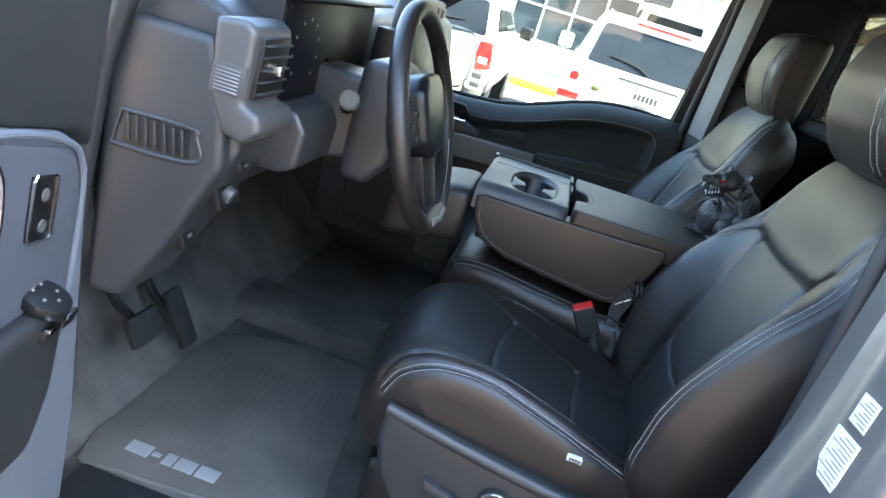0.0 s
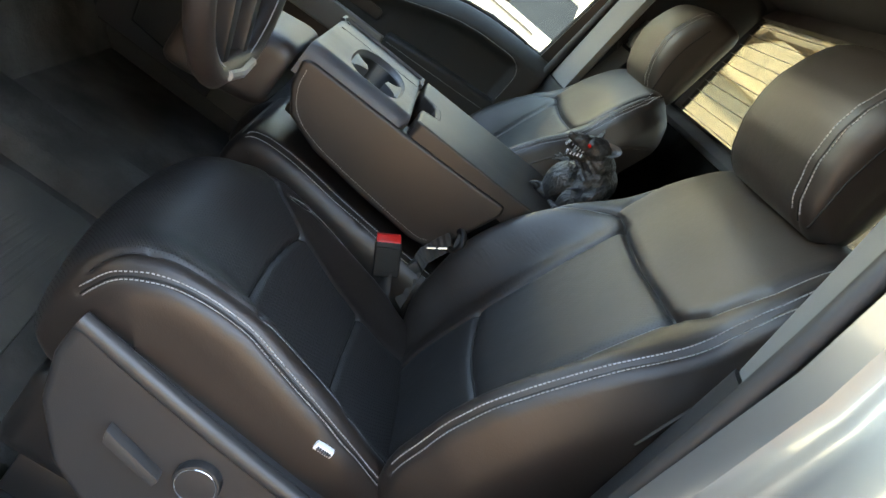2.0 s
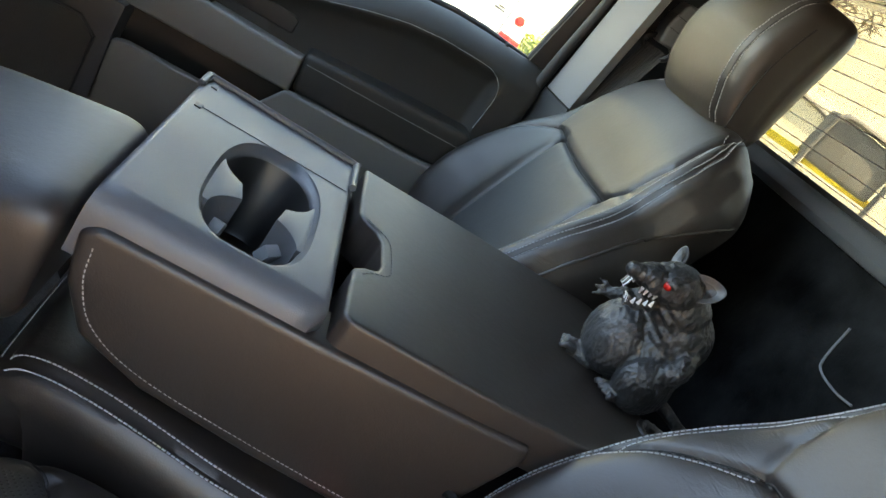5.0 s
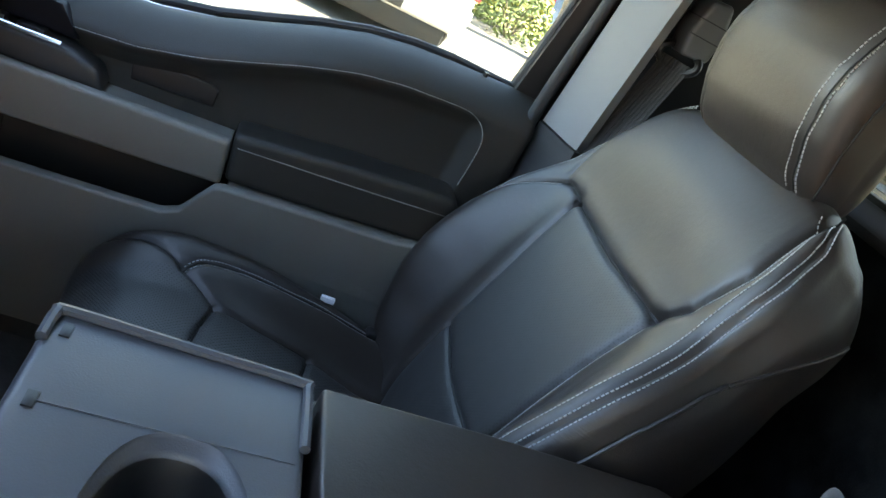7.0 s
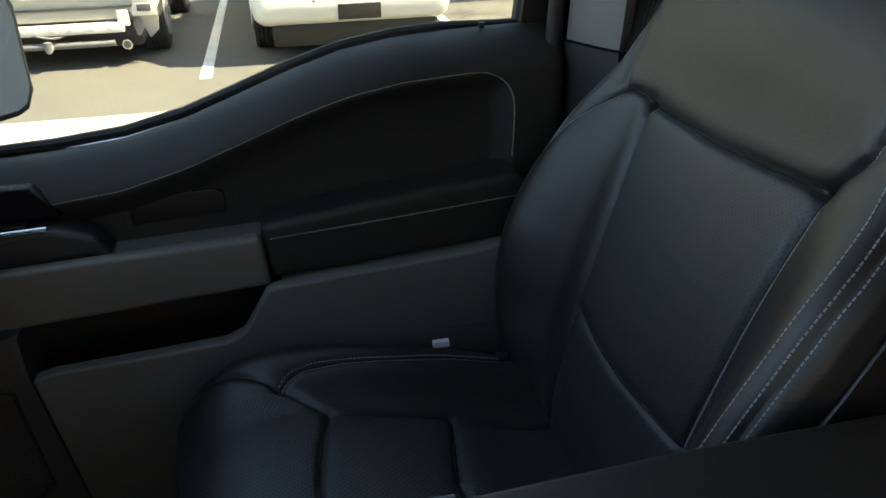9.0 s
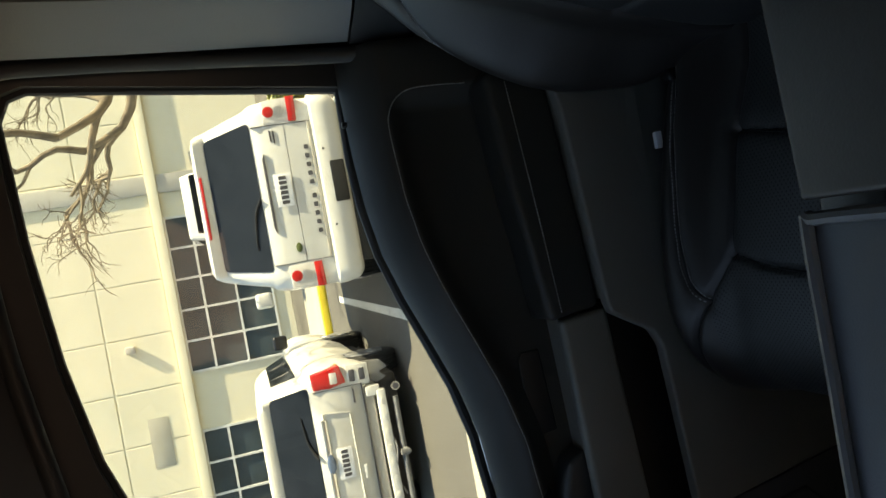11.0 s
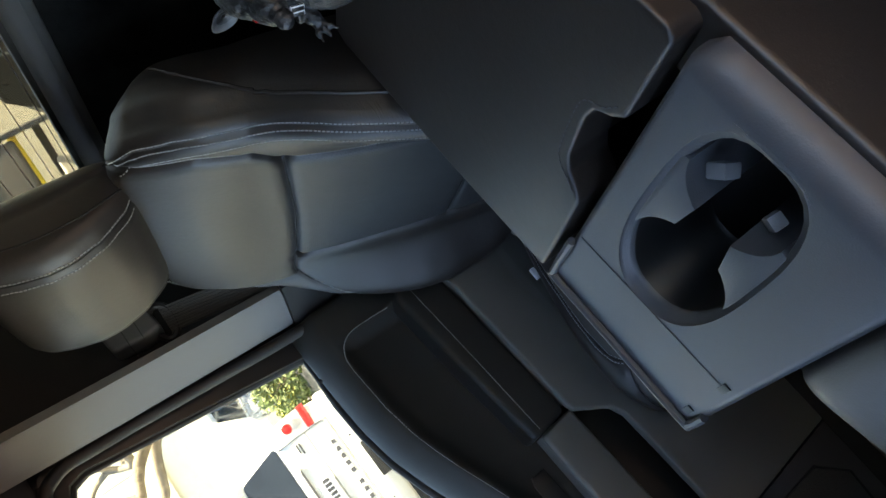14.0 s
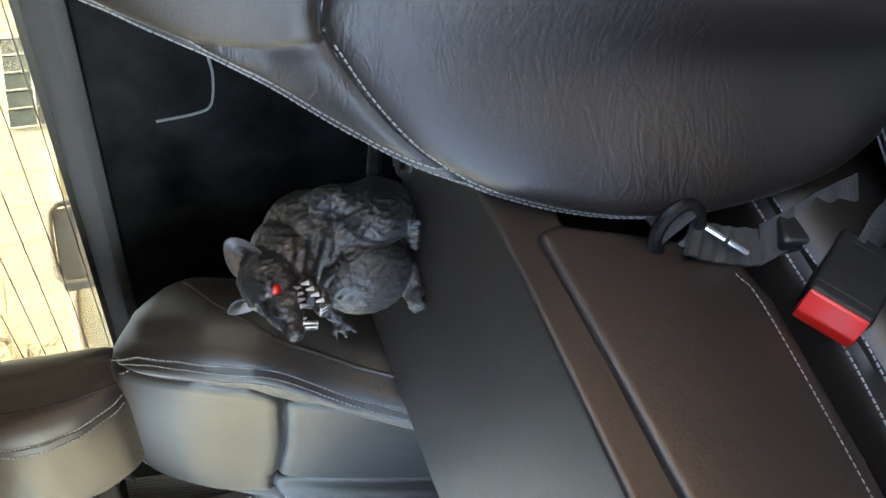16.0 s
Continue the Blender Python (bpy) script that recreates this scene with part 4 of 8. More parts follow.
# hard tray with a keyhole cup holder and a shallow groove
bm = bmesh.new()
hole = []
cx, cy = -0.037, 0.287
for a in np.linspace(0, 360, 64, endpoint=False):
    c, e = math.cos(radians(a)), math.sin(radians(a))
    k = 2.5 if c > 0 else 3.0
    r = (abs(c / 0.100) ** k + abs(e / 0.047) ** k) ** (-1 / k)
    hole.append((cx + r * c, cy + r * e))
outer = []
x0, x1, y0, y1 = -0.171, 0.162, 0.206, 0.398
for a in np.linspace(0, 360, 64, endpoint=False):
    c, e = math.cos(radians(a)), math.sin(radians(a))
    ox, oy, hx_, hy_ = (x0 + x1) / 2, (y0 + y1) / 2, (x1 - x0) / 2, (y1 - y0) / 2
    # aim each outline point from the cup's centre, so that the ring of faces stays tidy
    best = min(((x1 - cx) / c if c > 1e-6 else 9, (x0 - cx) / c if c < -1e-6 else 9, (y1 - cy) / e if e > 1e-6 else 9, (y0 - cy) / e if e < -1e-6 else 9))
    outer.append((cx + best * c, cy + best * e))
def ring_at(pts, z, grow=1.0):
    return [bm.verts.new((cx + (x - cx) * grow, cy + (y - cy) * grow, z)) for x, y in pts]
def rim_at(z, soft, tight):
    """The tray's outline at z: a broad rounding on the driver's side, tight ones elsewhere."""
    return [bm.verts.new((x + (soft if x < x0 + 0.001 else tight * max(-1.0, min(1.0, (cx - x) / 0.05))), y + tight * max(-1.0, min(1.0, (cy - y) / 0.05)), z)) for x, y in outer]
stack = [rim_at(0.542, 0.0, 0.0), rim_at(TOP - 0.026, 0.0, 0.0), rim_at(TOP - 0.016, 0.0025, 0.0), rim_at(TOP - 0.009, 0.007, 0.0005), rim_at(TOP - 0.004, 0.013, 0.002), rim_at(TOP - 0.0015, 0.020, 0.005), rim_at(TOP - 0.0012, 0.024, 0.008)]
stack += [ring_at(hole, TOP - 0.0012, 1.135), ring_at(hole, TOP - 0.0015, 1.11), ring_at(hole, TOP - 0.005, 1.09), ring_at(hole, TOP - 0.007, 1.02), ring_at(hole, TOP - 0.012, 0.99), ring_at(hole, TOP - 0.095, 0.93), ring_at(hole, TOP - 0.10, 0.90)]
# the well's lower walls and floor are coloured black for its deep shade
for r, t in zip(stack, stack[1:]):
    for j in range(64):
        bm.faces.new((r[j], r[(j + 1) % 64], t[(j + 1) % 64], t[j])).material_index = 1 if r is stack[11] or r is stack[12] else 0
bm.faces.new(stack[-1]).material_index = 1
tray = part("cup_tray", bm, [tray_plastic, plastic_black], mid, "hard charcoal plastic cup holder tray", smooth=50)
# the two pinches that make a keyhole of the cup holder
ring_a, ring_b = (0.014, 0.288, 0.047), (-0.094, 0.287, 0.0415)
def arc(c, a0, a1, count=12):
    return [(c[0] + c[2] * math.cos(radians(q)), c[1] + c[2] * math.sin(radians(q))) for q in np.linspace(a0, a1, count)]
for poly in ([*arc(ring_a, 95, 152), *arc(ring_b, 24, 84), (-0.088, 0.336), (0.006, 0.336)],
             [*arc(ring_a, 265, 208), *arc(ring_b, -24, -84), (-0.088, 0.238), (0.006, 0.238)]):
    bm = bmesh.new()
    slab(bm, poly, TOP - 0.098, TOP - 0.0065, "z", 0.003, 2, round_all=False)
    part("cup_divider", bm, tray_plastic, tray)
for c, yaw, w in (((-0.078, 0.311, TOP - 0.030), 75, 0.0058), ((-0.078, 0.263, TOP - 0.030), -40, 0.0085)):
    bm = bmesh.new()
    box(bm, Vector(c) - Vector((w, 0.006, w)), Vector(c) + Vector((w, 0.006, w)), 0.002, 2, pose(0, 0, 0, 25, 0, yaw))
    part("cup_finger", bm, plastic_grey, tray, "sprung grey cup grip")
# groove for a phone along the passenger edge, with its raised lip
bm = bmesh.new()
tube(bm, curve_pts([(0.088, 0.209, TOP + 0.001), (0.150, 0.209, TOP + 0.001), (0.158, 0.214, TOP + 0.001), (0.158, 0.30, TOP + 0.001), (0.158, 0.385, TOP + 0.001), (0.152, 0.394, TOP + 0.001), (0.125, 0.395, TOP)], 40), 0.0042, 8)
part("tray_lip", bm, tray_plastic, tray, "raised tray lip")
bm = bmesh.new()
tube(bm, [(0.074, 0.214, TOP - 0.0008), (0.069, 0.385, TOP - 0.0008)], 0.0005, 6)
part("tray_step", bm, tray_plastic, tray)
# flush black blocks paint the dark of the two hinge slots
for x in (0.070, 0.140):
    bm = bmesh.new()
    box(bm, (x - 0.008, 0.379, TOP - 0.003), (x + 0.006, 0.386, TOP + 0.0002), 0.0004)
    part("hinge_slot_shade", bm, plastic_black, tray, "flush black block for the shade in a hinge slot")

# padded lid with a finger notch
bm = bmesh.new()
lid = [(0.158, 0.198), (0.075, 0.198), (0.032, 0.197), (0.022, 0.190), (0.012, 0.176), (-0.004, 0.170), (-0.052, 0.168), (-0.066, 0.172), (-0.074, 0.186), (-0.084, 0.196), (-0.164, 0.198),
       (-0.170, 0.19), (-0.172, 0.05), (-0.168, -0.13), (-0.157, -0.148), (0.155, -0.148), (0.163, -0.13), (0.164, 0.05)]
slab(bm, lid, 0.556, TOP + 0.004, "z", 0.019, 6)
top = part("lid", bm, leather, mid, "padded black leather lid with finger notch")
bm = bmesh.new()
stitch_line(bm, [(x, y - 0.006, TOP + 0.0042) for x, y in ((0.03, 0.196), (0.022, 0.188), (0.010, 0.172), (-0.006, 0.166), (-0.052, 0.164), (-0.068, 0.168), (-0.078, 0.184), (-0.09, 0.194))], (0, 0, 1), 0.0062, (0.004, 0.001, 0.0008))
part("stitching", bm, ink, top, "dark stitching round the notch", smooth=0)
bm = bmesh.new()
box(bm, (-0.06, 0.150, 0.50), (0.012, 0.166, 0.585), 0.003)
part("latch", bm, plastic, mid, "grey latch plate inside the notch")

# head restraint of the folded seat, ahead of the tray
bm = bmesh.new()
rows = []
for k in range(31):
    f = 0.5 - 0.5 * math.cos(math.pi * k / 30)
    y = 0.402 + 0.165 * f
    tuck = max(0.0, 1 - abs(2 * f - 1) ** 6.0) ** 0.5
    row = []
    for q in range(40):
        a = 2 * math.pi * q / 40
        c, e = math.cos(a), math.sin(a)
        row.append(bm.verts.new((-0.074 + 0.112 * math.copysign(abs(c) ** 0.28, c) * (0.90 + 0.10 * tuck), y, 0.518 - 0.03 * f + 0.064 * math.copysign(abs(e) ** 0.36, e) * (0.72 + 0.28 * tuck))))
    rows.append(row)
for r, t in zip(rows, rows[1:]):
    for q in range(40):
        bm.faces.new((r[q], r[(q + 1) % 40], t[(q + 1) % 40], t[q]))
bm.faces.new(rows[0])
bm.faces.new(rows[-1])
hr = part("headrest", bm, leather, mid, "black leather head pad", smooth=60)


# ---- passenger door ----
BELT = [(-0.095, 0.747), (-0.06, 0.746), (0.05, 0.742), (0.12, 0.737), (0.19, 0.725), (0.26, 0.703), (0.33, 0.676), (0.40, 0.650), (0.48, 0.630), (0.57, 0.620), (0.75, 0.610), (1.0, 0.600)]
belt_z = lambda y: lerp_table(BELT, y)  # noqa: E731
glass_x = lambda z: 0.872 - 0.165 * (z - 0.74)  # noqa: E731

door_plastic = material("warm_charcoal_door_plastic", (0.132, 0.129, 0.115), 0.52, vary=0.08, grain=0.35, grain_scale=600)
pdoor = thing("door_1", 0.84, 0.4, 0.05, "closed passenger door with black padded trim and grey stitching", "door", kind="structure")
bm = bmesh.new()
rows = []
ys = np.r_[-0.098, -0.095, -0.088, np.linspace(-0.08, -0.03, 6), np.linspace(-0.026, 0.06, 18), np.linspace(0.075, 0.98, 56)]
for y in ys:
    zb = belt_z(y)
    rec = smooth01(-0.027, 0.002, y)
    inset = 0.012 if y < -0.096 else 0.004 if y < -0.09 else 0.0
    prof = [(0.866, zb - 0.004), (0.852, zb - 0.0015), (0.838, zb - 0.004), (0.820, zb - 0.011), (0.802, zb - 0.023), (0.788, zb - 0.036), (0.781, zb - 0.045),
            (0.780 + 0.001 * rec, zb - 0.052), (0.780 + 0.012 * rec, zb - 0.063), (0.780 + 0.021 * rec, zb - 0.08), (0.780 + 0.025 * rec, 0.57), (0.782 + 0.022 * rec, 0.50), (0.79, 0.40), (0.795, 0.2), (0.80, 0.06)]
    rows.append([bm.verts.new((x + inset, y, z)) for x, z in prof])
for r, t in zip(rows, rows[1:]):
    for j in range(len(r) - 1):
        bm.faces.new((r[j], r[j + 1], t[j + 1], t[j]))
back_row = [bm.verts.new((0.866, v.co.y, v.co.z)) for v in rows[0]]
for j in range(len(back_row) - 1):
    bm.faces.new((rows[0][j], rows[0][j + 1], back_row[j + 1], back_row[j]))
part("upper_panel", bm, door_vinyl, pdoor, "soft black upper panel with a dished centre", smooth=60)
bm = bmesh.new()
pts = [(0.7805, y, belt_z(y) - 0.046) for y in np.linspace(0.60, 0.03, 20)] + [(0.7795, 0.008, 0.695), (0.779, -0.013, 0.683), (0.7785, -0.025, 0.66), (0.7785, -0.026, 0.62), (0.779, -0.024, 0.58)]
stitch_line(bm, pts, (-1, 0, 0.3), 0.0047, (0.0033, 0.0011, 0.0026))
part("stitching", bm, thread, pdoor, "grey stitching", smooth=0)["kind"] = "stuff"

bm = bmesh.new()
slab(bm, [(0.318, 0.537), (0.309, 0.462), (0.20, 0.468), (0.0, 0.484), (-0.03, 0.505), (-0.035, 0.555), (-0.02, 0.574), (0.15, 0.558)], 0.732, 0.806, "x", 0.014, 4)
arm = part("armrest", bm, door_vinyl, pdoor, "padded black armrest")
bm = bmesh.new()
stitch_line(bm, [(0.7325, 0.310, 0.519), (0.7315, 0.15, 0.530), (0.7325, -0.018, 0.543)], (-1, 0, 0), 0.0047, (0.0033, 0.0011, 0.0026))
part("stitching", bm, thread, arm, "grey stitching", smooth=0)["kind"] = "stuff"

bm = bmesh.new()
slab(bm, [(0.319, 0.524), (0.62, 0.513), (0.86, 0.505), (0.86, 0.425), (0.62, 0.437), (0.312, 0.456)], 0.728, 0.75, "x", 0.007, 3)
slab(bm, [(0.319, 0.516), (0.62, 0.505), (0.86, 0.497), (0.86, 0.465), (0.62, 0.475), (0.314, 0.486)], 0.748, 0.80, "x")
grip = part("grip_rail", bm, door_plastic, pdoor, "grey plastic pull rail")
bm = bmesh.new()
slab(bm, [(0.36, 0.535), (0.36, 0.562), (0.372, 0.568), (0.47, 0.565), (0.482, 0.556), (0.478, 0.528)], 0.8015, 0.812, "x", 0.002, 3)
part("pull_cup", bm, plastic_black, pdoor, "dark pull pocket")
bm = bmesh.new()
slab(bm, [(0.50, 0.512), (0.515, 0.538), (0.56, 0.552), (0.86, 0.542), (0.86, 0.502), (0.52, 0.508)], 0.752, 0.802, "x", 0.008, 3)
pod = part("switch_pod", bm, plastic, pdoor, "dark window switch pod")
bm = bmesh.new()
tube(bm, [(0.754, 0.565, 0.5545), (0.754, 0.70, 0.550), (0.754, 0.86, 0.545)], 0.0035, 8)
part("pod_trim", bm, chrome, pod, "bright trim line")
for k in range(2):
    bm = bmesh.new()
    box(bm, (0.765, 0.59 + 0.05 * k, 0.546), (0.785, 0.625 + 0.05 * k, 0.558), 0.003)
    part("window_switch", bm, plastic_black, pod)
bm = bmesh.new()
slab(bm, [(0.58, 0.60), (0.55, 0.56), (0.86, 0.552), (0.86, 0.60)], 0.776, 0.80, "x", 0.004)
part("trim_insert", bm, screen_black, pdoor, "dark glossy insert")

# lower panel with a map pocket behind its lip; it draws back towards the floor
lean_out = lambda z: 0.30 * max(0.0, 0.385 - z)  # noqa: E731
bm = bmesh.new()
slab(bm, [(-0.095, 0.512), (0.043, 0.484), (0.305, 0.466), (0.318, 0.462), (0.336, 0.434), (0.352, 0.408), (0.375, 0.397), (0.45, 0.392), (0.59, 0.384), (0.612, 0.376), (0.612, 0.30), (0.612, 0.20), (0.612, 0.06), (0.25, 0.06), (-0.095, 0.06), (-0.095, 0.20), (-0.095, 0.385)], 0.700, 0.722, "x", 0.005, 3)
for v in bm.verts:
    v.co.x += lean_out(v.co.z)
low = part("lower_panel", bm, door_plastic, pdoor, "charcoal plastic lower panel with map pocket")
bm = bmesh.new()
slab(bm, [(-0.095, 0.506), (0.043, 0.478), (0.300, 0.460), (0.30, 0.36), (-0.095, 0.36)], 0.722, 0.80, "x")
part("panel_fill", bm, door_plastic, low)
bm = bmesh.new()
box(bm, (0.748, 0.30, 0.26), (0.80, 0.62, 0.30))
part("pocket_floor", bm, plastic_black, low)
# black sheet added inside the shallow pocket to paint its shade
bm = bmesh.new()
box(bm, (0.772, 0.31, 0.29), (0.778, 0.615, 0.455))
part("pocket_shade", bm, plastic_black, low, "black sheet standing for the pocket's deep shade")
bm = bmesh.new()
slab(bm, [(0.6145, 0.44), (0.98, 0.43), (0.98, 0.385), (0.98, 0.06), (0.6145, 0.06), (0.6145, 0.385)], 0.703, 0.80, "x", 0.003, 2)
for v in bm.verts:
    v.co.x += lean_out(v.co.z)
front_panel = part("speaker_panel", bm, plastic_ledge, pdoor, "charcoal speaker housing")
bm = bmesh.new()
hexa = [(0.64, 0.36), (0.67, 0.385), (0.86, 0.375), (0.90, 0.33), (0.88, 0.12), (0.70, 0.10), (0.65, 0.16)]
tube(bm, [(0.7025 + lean_out(z), y, z) for y, z in hexa], 0.003, 8, closed=True)
part("speaker_rim", bm, plastic, front_panel)
bm = bmesh.new()
slab(bm, [(0.70 + (y - 0.70) * 0.96, 0.24 + (z - 0.24) * 0.96) for y, z in hexa], 0.7005, 0.707, "x", 0.001)
for v in bm.verts:
    v.co.x += lean_out(v.co.z)
mesh_black = material("speaker_mesh", (0.045, 0.045, 0.043), 0.6, grain=0.9, grain_scale=260)
part("speaker_mesh", bm, mesh_black, front_panel, "fine black speaker mesh")

bm = bmesh.new()
tube(bm, [(0.848, 0.0, 0.728), (0.848, 0.0, 0.748)], [0.0035, 0.0045], 12)
disc(bm, (0.848, 0.0, 0.737), (0, 0, 1), 0.0085, 0.006, 16, 0.002)
part("lock_pin", bm, plastic_black, pdoor, "small black lock pin")
bm = bmesh.new()
box(bm, (0.80, -0.103, 0.585), (0.815, -0.098, 0.625), 0.002)
part("striker_edge", bm, chrome, pdoor, "bright metal edge")

# glass, its seals and the black frame round it
rear_y = lambda z: -0.056 - 0.075 * (z - 0.745)  # noqa: E731
outline = [(y, z) for y, z in BELT if y > -0.05]
top = [(0.93, 0.70), (0.76, 0.853), (0.64, 0.96), (0.53, 1.05), (0.46, 1.098), (0.38, 1.125), (0.25, 1.148), (0.10, 1.162), (-0.05, 1.168), (-0.078, 1.155), (-0.087, 1.13)]
hole = [(rear_y(0.745), 0.745)] + outline[:-1] + [(1.0, 0.62)] + top
bm = bmesh.new()
vs = [bm.verts.new((glass_x(z), y, z)) for y, z in hole]
bm.faces.new(vs)
vs2 = [bm.verts.new((glass_x(z) + 0.004, y, z)) for y, z in hole]
bm.faces.new(vs2)
pg = part("window_pane", bm, glass, pdoor, "clear door glass", smooth=0)
pg.visible_shadow = False
bm = bmesh.new()
tube(bm, [(glass_x(z) - 0.004, y, z) for y, z in hole], 0.0075, 8, closed=True)
part("window_seal", bm, rubber, pdoor, "black rubber glass seal")
bm = bmesh.new()
upper = [(rear_y(0.745), 0.70), (rear_y(0.745), 0.745), (-0.087, 1.13), (-0.078, 1.155), (-0.05, 1.168)] + top[::-1][3:] + [(1.0, 0.62)]
outside = [(-0.105, 0.70), (-0.105, 0.745), (-0.128, 1.14), (-0.112, 1.185), (-0.055, 1.205), (0.10, 1.2), (0.25, 1.187), (0.39, 1.165), (0.475, 1.138), (0.55, 1.09), (0.665, 0.995), (0.785, 0.885), (0.955, 0.73), (1.03, 0.63)]
a0 = [bm.verts.new((glass_x(z) - 0.022, y, z)) for y, z in upper]
a1 = [bm.verts.new((glass_x(z) - 0.030, y, z)) for y, z in outside]
b0 = [bm.verts.new((glass_x(z) + 0.022, y, z)) for y, z in upper]
b1 = [bm.verts.new((glass_x(z) + 0.022, y, z)) for y, z in outside]
for k in range(len(upper) - 1):
    for p, q in ((a0, a1), (a1, b1), (b1, b0), (b0, a0)):
        bm.faces.new((p[k], p[k + 1], q[k + 1], q[k]))
part("window_frame", bm, plastic_black, pdoor, "black window frame")
bm = bmesh.new()
slab(bm, [(-0.11, 0.735), (0.05, 0.73), (0.19, 0.714), (0.33, 0.665), (0.48, 0.618), (1.05, 0.59), (1.05, -0.12), (-0.11, -0.12)], 0.88, 0.945, "x", 0.02, 3)
part("outer_skin", bm, paint_silver, pdoor, "silver grey painted outer skin")
# door mirror, its glass turned towards the driver
mturn = Matrix.Translation((1.065, 0.735, 0.70)) @ Matrix.Rotation(radians(-36), 4, "Z")
bm = bmesh.new()
slab(bm, [(-0.118, 0.096), (-0.10, 0.103), (0.10, 0.108), (0.122, 0.096), (0.136, 0.06), (0.134, -0.07), (0.118, -0.098), (0.095, -0.104), (-0.085, -0.104), (-0.112, -0.092), (-0.130, -0.055)], 0.0, 0.10, "y", 0.008, 3)
bm.transform(mturn)
tube(bm, [(0.92, 0.80, 0.62), (0.98, 0.80, 0.625), (1.04, 0.79, 0.65)], [0.045, 0.04, 0.035], 10, flat=0.7)
mir = part("door_mirror", bm, plastic_black, pdoor, "black door mirror housing")
bm = bmesh.new()
slab(bm, [(-0.108, 0.084), (-0.095, 0.092), (0.096, 0.097), (0.112, 0.088), (0.124, 0.055), (0.122, -0.062), (0.110, -0.086), (0.092, -0.093), (-0.080, -0.093), (-0.102, -0.082), (-0.118, -0.050)], -0.004, -0.001, "y", 0.0005, 1)
bm.transform(mturn)
part("mirror_glass", bm, mirror, mir, "mirror glass", smooth=0)

# ---- driver door, standing open ----
OPEN = 80
ddoor = thing("door_2", -0.93, 0.80, -0.1, "open driver door with blue grey padded trim and switches", "door", kind="structure")
turn = Matrix.Translation((-0.93, 0.80, 0)) @ Matrix.Rotation(radians(-OPEN), 4, "Z")
def swung(bm):
    """From places along the shut door (x inwards, y back from the hinge) to the open door."""
    bm.transform(turn)
    return bm
trim_blue = material("blue_grey_door_trim", (0.12, 0.132, 0.16), 0.5, vary=0.06, grain=0.3, grain_scale=500)
switch_grey = material("blue_charcoal_switch_panel", (0.075, 0.082, 0.098), 0.5, vary=0.06, grain=0.3, grain_scale=500)
bm = bmesh.new()
slab(bm, [(0.0, 0.64), (-0.25, 0.72), (-0.45, 0.75), (-0.95, 0.77), (-0.97, -0.1), (0.0, -0.1)], -0.08, -0.002, "x", 0.012, 3)
part("outer_skin", swung(bm), paint_silver, ddoor, "silver grey painted skin")
bm = bmesh.new()
slab(bm, [(0.002, 0.645), (-0.018, 0.672), (-0.06, 0.695), (-0.25, 0.735), (-0.45, 0.76), (-0.93, 0.775), (-0.94, -0.02), (0.07, -0.02), (0.06, 0.30), (0.025, 0.50)], 0.0, 0.05, "x", 0.016, 4)
main = part("trim_panel", swung(bm), trim_blue, ddoor, "blue grey door trim panel")
bm = bmesh.new()
slab(bm, [(-0.032, 0.46), (-0.028, 0.60), (-0.038, 0.652), (-0.075, 0.684), (-0.19, 0.712), (-0.42, 0.73), (-0.42, 0.50), (-0.06, 0.44)], 0.046, 0.056, "x", 0.005, 3)
part("switch_panel", swung(bm), switch_grey, main, "charcoal switch panel")
bm = bmesh.new()
tube(bm, curve_pts([(0.054, -0.028, 0.46), (0.054, -0.022, 0.60), (0.054, -0.034, 0.660), (0.054, -0.075, 0.691), (0.054, -0.19, 0.719), (0.054, -0.42, 0.737)], 40), 0.004, 8)
part("panel_edge", swung(bm), trim_blue, main, "raised trim edge")
bm = bmesh.new()
slab(bm, [(-0.075, 0.515), (-0.10, 0.522), (-0.90, 0.55), (-0.90, 0.40), (-0.12, 0.36), (-0.085, 0.42)], 0.05, 0.078, "x", 0.012, 3)
part("armrest", swung(bm), plastic, main, "dark armrest pod")
bm = bmesh.new()
slab(bm, [(-0.095, 0.663), (-0.139, 0.671), (-0.141, 0.604), (-0.097, 0.596)], 0.055, 0.060, "x", 0.002, 2)
sw = part("lock_switch", swung(bm), plastic_black, main, "black lock switch with a bright rim")
bm = bmesh.new()
tube(bm, [(0.060, y, z) for y, z in ((-0.098, 0.663), (-0.136, 0.671), (-0.141, 0.667), (-0.142, 0.609), (-0.138, 0.604), (-0.100, 0.597), (-0.095, 0.601), (-0.094, 0.659))], 0.0016, 6, closed=True)
part("switch_rim", swung(bm), chrome, sw, "bright rim")
for z in (0.648, 0.616):
    bm = bmesh.new()
    disc(bm, (0.0605, -0.118, z), (1, 0, 0), 0.0065, 0.002, 16)
    part("switch_mark", swung(bm), plastic_guide, sw, "pale lock mark")
bm = bmesh.new()
disc(bm, (0.066, -0.105, 0.532), (0.35, 0, 1), 0.027, 0.014, 24, 0.004)
part("mirror_knob", swung(bm), plastic_black, main, "round mirror control")
bm = bmesh.new()
for k in range(5):
    a = radians(72 * k)
    disc(bm, (0.068 + 0.013 * math.cos(a), -0.105 + 0.013 * math.sin(a), 0.5400 - 0.0045 * math.cos(a)), (0.35, 0, 1), 0.0018, 0.002, 8)
part("knob_marks", swung(bm), plastic_grey, main, "pale marks")
